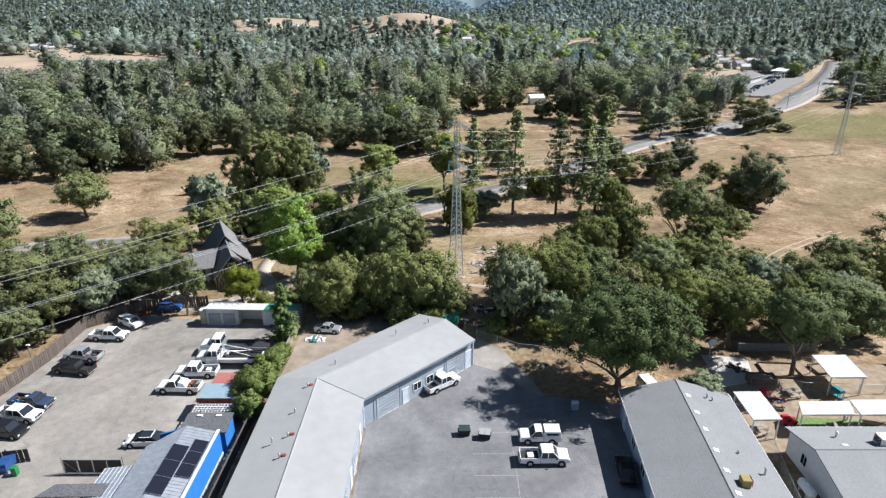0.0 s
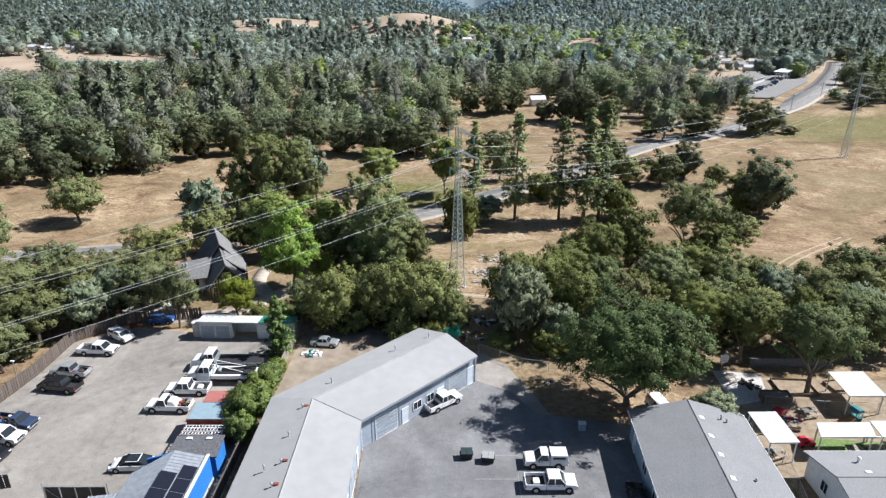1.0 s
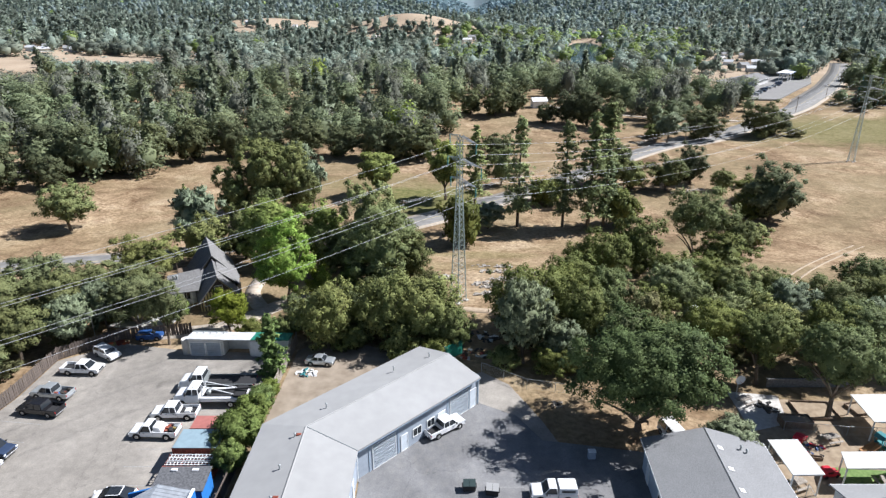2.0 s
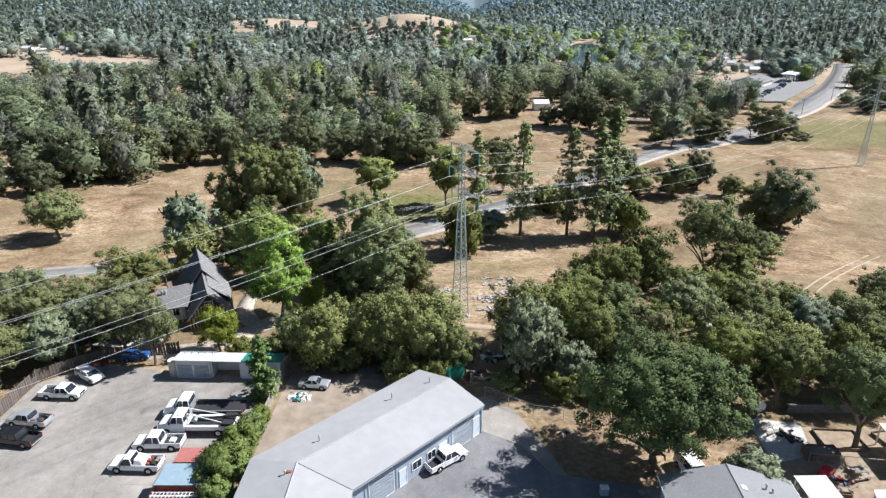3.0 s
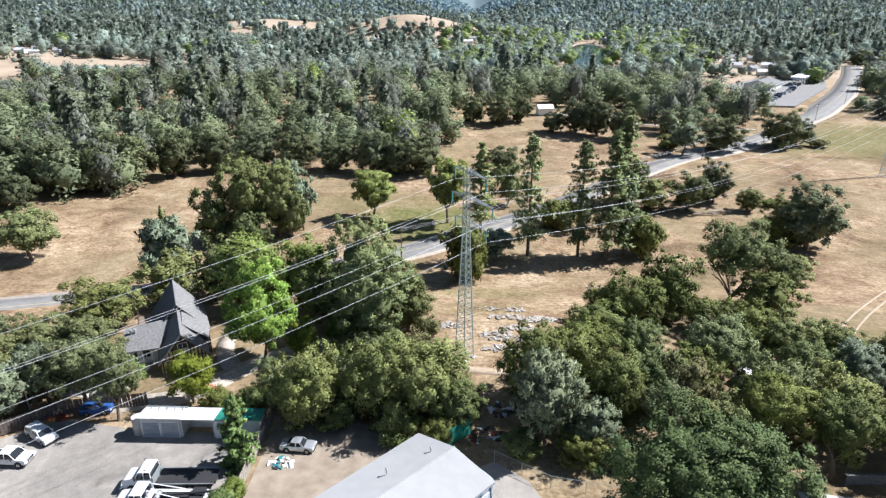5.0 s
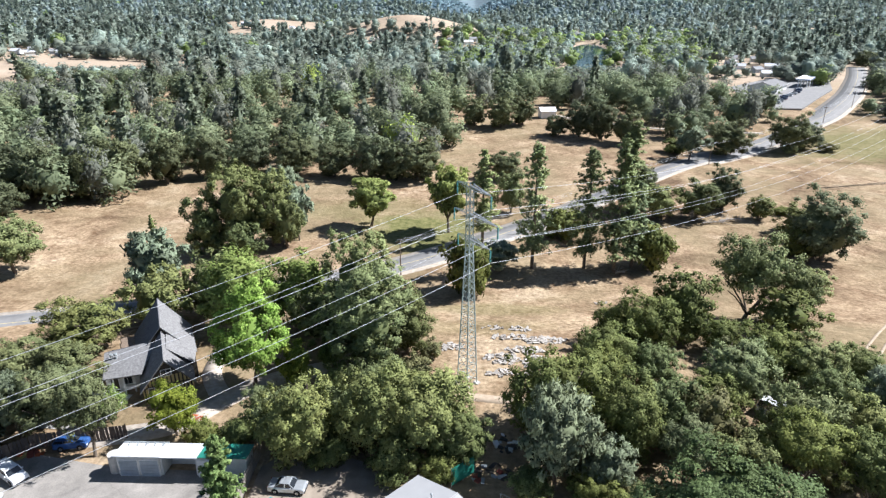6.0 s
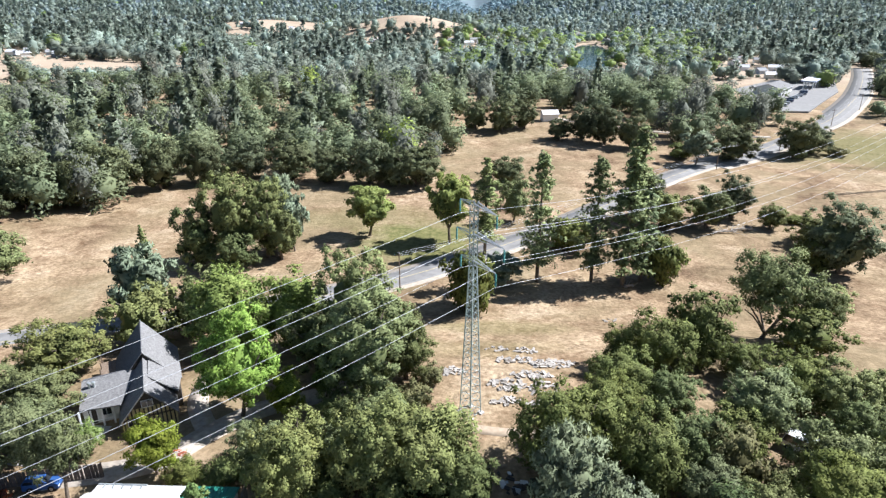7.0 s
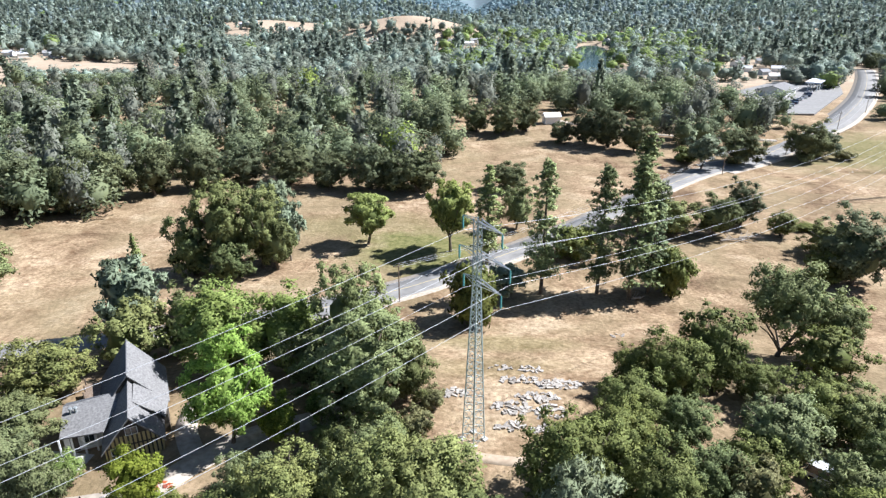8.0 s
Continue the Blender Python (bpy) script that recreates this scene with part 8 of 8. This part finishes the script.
# meadow and roadside
bush(3.8, 136.9, 13.0, 5.6)
oak(-89.4, 146.0, 12.6, 6.4)
oak(-93.0, 121.0, 11.0, 4.8)
dark_oak(-124.0, 172.0, 14.0, 6.8)
dark_oak(-112.5, 177.0, 11.5, 5.4)
dark_oak(-136.0, 178.0, 14.0, 7.0)
dark_oak(-146.0, 188.0, 14.0, 6.6)
pine(34.4, 146.6, 28.0, 5.4)
pine(38.8, 149.2, 19.0, 4.6)
grey_oak(10.6, 147.6, 7.4, 4.6)
pine(17.8, 148.8, 26.6, 4.4)
pine(28.8, 149.0, 25.6, 4.2)
bush(43.1, 149.2, 11.1, 5.2)
dark_oak(81.6, 153.6, 16.6, 7.6)
live_oak(76.4, 155.0, 8.0, 4.4)
small_cypress(-53.7, 158.8, 7.0, 1.9)
tall_green_oak(-47.0, 160.2, 23.0, 6.8)
tall_green_oak(-40.4, 163.0, 21.0, 6.0)
live_oak(-45.0, 155.4, 10.0, 4.8)
oak(-36.6, 161.0, 13.0, 4.6)
grey_oak(-35.0, 166.0, 15.0, 4.0)
live_oak(-53.4, 158.0, 15.5, 5.4)
pine(8.2, 163.0, 22.0, 4.4)
oak(17.0, 185.0, 13.0, 4.4)
bush(27.4, 167.0, 8.2, 5.5)
small_cypress(-70.2, 167.5, 5.8, 1.3)
oak(85.5, 169.1, 8.6, 6.1)
willow(0.4, 170.4, 17.6, 5.6)
willow(-18.9, 175.5, 13.3, 5.8)
oak(81.5, 181.8, 7.0, 4.0)
oak(65.3, 182.1, 11.6, 6.0)
oak(55.5, 182.8, 10.3, 6.0)
grey_oak(-41.8, 183.1, 16.5, 4.5)
bush(90.0, 185.4, 2.0, 3.4)
dark_oak(-112.0, 192.0, 19.0, 7.6)
dark_oak(-100.5, 196.5, 17.0, 6.4)
dark_oak(75.2, 189.5, 13.0, 5.2)
dark_oak(-109.4, 209.9, 17.5, 9.8)
dark_oak(-98.0, 210.0, 18.0, 7.4)
dark_oak(-87.0, 216.0, 17.0, 7.0)
dark_oak(-76.0, 223.0, 16.0, 6.6)
dark_oak(-64.0, 228.0, 15.0, 6.4)
dark_oak(-126.0, 200.0, 17.0, 7.4)
dark_oak(-15.7, 219.6, 13.5, 5.3)
dark_oak(-9.2, 219.7, 15.2, 8.6)
dark_oak(-17.5, 220.8, 11.9, 4.1)
dark_oak(18.7, 220.9, 10.2, 6.6)
dark_oak(-23.7, 222.0, 17.2, 7.5)
dark_oak(-36.1, 223.7, 12.0, 6.9)
dark_oak(-49.5, 228.5, 14.4, 8.2)
pine(48.6, 187.0, 25.0, 6.0)
dark_oak(52.5, 190.0, 15.0, 5.0)
grey_oak(87.5, 246.8, 13.6, 6.6)
dark_oak(104.2, 254.5, 14.4, 8.7)
bush(86.0, 257.3, 5.9, 5.6)
dark_oak(131.0, 262.0, 15.9, 8.4)
dark_oak(139.6, 266.0, 12.0, 6.4)
brush(146.0, 262.0, 4.0, 4.6)
dark_oak(62.4, 275.4, 18.0, 7.4)
dark_oak(71.0, 270.0, 15.0, 6.2)
dark_oak(55.0, 281.6, 16.5, 6.8)
dark_oak(46.0, 284.0, 10.2, 5.4)
dark_oak(24.2, 298.5, 16.5, 6.8)
dark_oak(13.0, 302.0, 15.0, 6.4)
dark_oak(34.4, 304.2, 13.6, 6.2)
dark_oak(205.0, 312.0, 9.0, 5.0)
dark_oak(216.0, 320.0, 13.0, 6.1)
dark_oak(228.0, 326.0, 12.0, 6.0)
pine(225.0, 332.0, 22.0, 5.0)
dark_oak(240.0, 336.0, 13.0, 7.0)
pine(222.0, 338.0, 22.0, 5.0)
dark_oak(230.0, 346.0, 12.0, 6.0)
dark_oak(250.0, 350.0, 13.0, 7.0)
pine(236.0, 356.0, 22.0, 5.0)
dark_oak(246.0, 364.0, 13.0, 6.5)
dark_oak(266.0, 366.0, 13.0, 8.0)
pine(256.0, 374.0, 22.0, 5.0)
dark_oak(262.0, 384.0, 13.0, 6.0)
dark_oak(284.0, 392.0, 13.0, 8.0)
pine(290.0, 405.0, 22.0, 5.0)
dark_oak(278.0, 410.0, 13.0, 8.0)
dark_oak(300.0, 420.0, 13.0, 8.0)
dark_oak(296.0, 440.0, 13.0, 8.0)
dark_oak(318.0, 450.0, 13.0, 8.0)
dark_oak(314.0, 472.0, 13.0, 7.0)
dark_oak(338.0, 490.0, 13.0, 8.0)
dark_oak(332.0, 510.0, 13.0, 7.0)
dark_oak(358.0, 530.0, 13.0, 8.0)
dark_oak(352.0, 566.0, 13.0, 6.0)
dark_oak(334.0, 580.0, 13.0, 7.0)
dark_oak(366.0, 580.0, 14.0, 8.0)
dark_oak(345.0, 588.0, 13.0, 7.0)
dark_oak(356.0, 600.0, 15.0, 7.0)
drop_unused()


# ---------- woods too many to count ----------
def clear_of_woods(x, y):
    """True where no wood stands: fields, road, yards, lake, filling station."""
    px, py = np.asarray(x), np.asarray(y)
    out = np.zeros(px.shape, bool)
    glades = ((-40, 862, 80, 54), (-235, 1035, 90, 52), (-320, 1010, 34, 30), (194, 400, 50, 74), (172, 362, 30, 42), (45, 300, 45, 42),
              (-62, 545, 14, 26), (-118, 790, 14, 10), (-108, 410, 7, 14), (-38, 330, 8, 22), (-140, 330, 8, 20), (238, 545, 42, 52))
    for cx, cy, rx, ry in glades:
        out |= ((px - cx) / rx) ** 2 + ((py - cy) / ry) ** 2 < 1
    for cs, cy, hs, hy in ((-0.76, 455, 0.14, 105), (-0.52, 530, 0.11, 28), (0.217, 735, 0.030, 206)):       # long fields and the lake, slanting away from the road
        out |= ((px / np.maximum(py, 1) - cs) / hs) ** 2 + ((py - cy) / hy) ** 2 < 1
    out |= (py < 236) & (px > -92 - 0.1 * (py - 200)) & (px < 60)                 # the near meadow
    out |= (py < 322) & (px > -5 + 0.25 * (py - 240)) & (px < 90)                 # meadow by the barn
    line = np.array(ROAD, float)
    for a, b in zip(line[:-1], line[1:]):                                   # road corridor
        d, w = b - a, np.stack([px - a[0], py - a[1]], -1)
        k = np.clip((w @ d) / (d @ d), 0, 1)
        out |= np.linalg.norm(w - k[..., None] * d, axis=-1) < 11
    rx = np.interp(py, line[:, 1], line[:, 0])
    out |= (px > rx) & (py < 322 + 0.1 * (px - 200)) & (py > 60)                  # the large field east of the road
    out |= (py < 180) & (px > -95)
    return out


def scatter(rng, y0, y1, step, keep):
    """Jittered places in the fan that the land opens to, thinned by clearings."""
    half = 0.84 * y1 + 60
    gx, gy = np.meshgrid(np.arange(-half, half, step), np.arange(y0, y1, step))
    x, y = gx + rng.uniform(-0.5, 0.5, gx.shape) * step, gy + rng.uniform(-0.5, 0.5, gy.shape) * step
    x, y = x.ravel(), y.ravel()
    open_up = np.sin(x / 31.0 + 1.7) * np.sin(y / 37.0 + x / 90.0) + 0.6 * np.sin(x / 13.0 - y / 17.0)      # loose glades
    keep = np.where(open_up < -0.85, 0.35 * keep, keep)
    ok = (np.abs(x) < 0.84 * y + 60) & (rng.random(x.shape) < keep) & ~clear_of_woods(x, y)
    return x[ok], y[ok]


def stamp(rng, templates, x, y, h, r):
    """Many trees in one: each a turned, scaled template at its place."""
    vs, fs, ns, off = [], [], [], 0
    pick = rng.integers(0, len(templates), len(x))
    a = rng.uniform(0, 6.28, len(x))
    z = land(x, y) - 0.4
    for k, (tv, tf, tn) in enumerate(templates):
        s = pick == k
        if not s.any():
            continue
        c, n = np.cos(a[s])[:, None], np.sin(a[s])[:, None]
        X = (tv[None, :, 0] * c - tv[None, :, 1] * n) * r[s][:, None] + x[s][:, None]
        Y = (tv[None, :, 0] * n + tv[None, :, 1] * c) * r[s][:, None] + y[s][:, None]
        Z = tv[None, :, 2] * h[s][:, None] + z[s][:, None]
        vs.append(np.stack([X, Y, Z], -1).reshape(-1, 3))
        ns.append(np.stack([tn[None, :, 0] * c - tn[None, :, 1] * n, tn[None, :, 0] * n + tn[None, :, 1] * c, np.repeat(tn[None, :, 2], s.sum(), 0)], -1).reshape(-1, 3))
        fs.append((tf[None] + (np.arange(s.sum()) * len(tv))[:, None, None]).reshape(-1, 3) + off)
        off += s.sum() * len(tv)
    return np.concatenate(vs), np.concatenate(fs), np.concatenate(ns)


def unit_tree(seed, clumps, count, size, tall=2.6, low=-0.12, ball=2):
    """A crown of radius 1 and height 1, drawn at a height of tall."""
    v, f, n = crown(seed, tall, 1.0, clumps, count, size, low, 0.45, 7, 0.42, (0.16, 0.36), 0.25, 0.70 if ball > 1 else 0.94, ball=ball, ruffle=0.05)
    return v * np.array([1, 1, 1 / tall]), f, n


def unit_conifer(seed, boughs, per, size, tall=5.0):
    v, f, n = conifer_crown(seed, tall, 1.0, boughs, per, size, 0.12, 2)
    return v * np.array([1, 1, 1 / tall]), f, n


def woods():
    rng = np.random.default_rng(5)
    mid = [unit_tree(300 + k, 48, 820, 0.125) for k in range(6)]
    mid_con = [unit_conifer(400 + k, 44, 7, 0.26) for k in range(4)]
    near = [unit_tree(500 + k, 24, 190, 0.20, ball=1) for k in range(6)]
    near_con = [unit_conifer(600 + k, 22, 3, 0.5) for k in range(4)]
    tiny = [unit_tree(550 + k, 10, 34, 0.36, ball=1) for k in range(5)]
    tiny_con = [unit_conifer(650 + k, 10, 2, 0.8) for k in range(4)]
    for name, y0, y1, step, keep, tb, tc, share in (("mid_woods", 190, 420, 9.6, 0.93, mid, mid_con, 0.10), ("far_woods", 420, 900, 11.0, 0.94, near, near_con, 0.16), ("distant_woods", 900, 1700, 13.5, 0.95, tiny, tiny_con, 0.24)):
        x, y = scatter(rng, y0, y1, step, keep)
        side = x / np.maximum(y, 1)
        lush = rng.random(len(x)) < np.where((np.abs(side - 0.2) < 0.2) & (y > 480) & (y < 1000), 0.36, 0.012)
        low = (np.abs(side - 0.215) < 0.05) & (y > 380) & (y < 580)              # low growth on the lake's near shore
        cap = np.where(low, np.clip(46.5 - 0.078 * y, 3.5, 30), 99.0)
        edge = (np.abs(side + 0.6) < 0.13) & (y > 290) & (y < 400)                 # young growth along the field's edge
        cap, low = np.where(edge, np.clip(47 - 0.118 * (y - 30), 4.0, 30), cap), low | edge
        for hx, hy, wide in (*[(p, q, 5.0) for p, q in HOMES], (-275, 530, 48.0), (-232, 1000, 45.0), (-285, 940, 20.0)):
            s = (np.abs(side - hx / hy) < wide / hy) & (y < hy + (5 if wide < 9 else 8)) & (y > hy - (100 if wide < 9 else 170))
            cap, low = np.where(s, np.minimum(cap, np.clip(1.5 + (0.075 if hy < 540 else 0.055) * (hy - y), 1.5, 30)), cap), low | s
        stand = np.sin(x / 41.0 + 0.7) * np.sin(y / 53.0 + x / 120.0)
        con = ~low & ~lush & (rng.random(len(x)) < share * (0.4 + 1.5 * np.clip(-side + 0.2, 0, 1) + 0.8 * (side > 0.35)) * (0.3 + 1.5 * (stand > 0.1)))
        h = np.minimum((rng.uniform(9.5, 17.5, len(x)) if y1 > 500 else rng.uniform(7.5, 19.0, len(x))) * np.where(lush, 1.1, 1.0), cap)
        r = np.minimum(h * rng.uniform(0.40, 0.58, len(x)), 0.74 * step) * np.where(low, 1.25, 1.0)
        kind = rng.choice(3, len(x), p=(0.40, 0.41, 0.19))
        # beyond 420 m the tints carry painted distance haze
        tints = (M_MID, M_MIDDARK, M_MIDGREY) if y1 < 500 else (M_HAZE, M_HAZEDARK, M_HAZEGREY) if y1 < 1000 else (M_HAZEDIST, M_HAZECON, M_HAZEDIST)
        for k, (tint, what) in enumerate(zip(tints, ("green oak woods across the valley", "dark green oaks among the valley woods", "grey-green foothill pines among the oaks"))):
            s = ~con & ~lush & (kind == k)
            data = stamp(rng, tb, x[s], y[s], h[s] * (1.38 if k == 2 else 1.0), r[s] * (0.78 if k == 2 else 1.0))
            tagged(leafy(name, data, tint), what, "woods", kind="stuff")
        if lush.any():
            tagged(leafy(name.replace("woods", "bright_trees"), stamp(rng, tb, x[lush], y[lush], h[lush], r[lush]), M_FARBRIGHT), "scattered bright green trees in the valley", "woods", kind="stuff")
        hc = rng.uniform(17, 27, con.sum())
        data = stamp(rng, tc, x[con], y[con], hc, hc * rng.uniform(0.17, 0.25, con.sum()))
        tagged(leafy(name.replace("woods", "conifers"), data, M_MIDCON if y1 < 500 else M_HAZECON), "dark conifers standing among the oak woods", "woods", kind="stuff")
    x, y = scatter(rng, 1700, 2750, 19.0, 0.95)
    t = [unit_tree(700 + k, 6, 12, 0.7, ball=1) for k in range(3)] + [unit_conifer(720 + k, 7, 1, 0.9) for k in range(3)]
    s = rng.uniform(11, 19, len(x))
    tagged(leafy("hillside_forest", stamp(rng, t, x, y, s, s * 0.42), M_HAZEHILL), "forest on the distant hills, blue haze in its colour", "woods", kind="stuff")


woods()
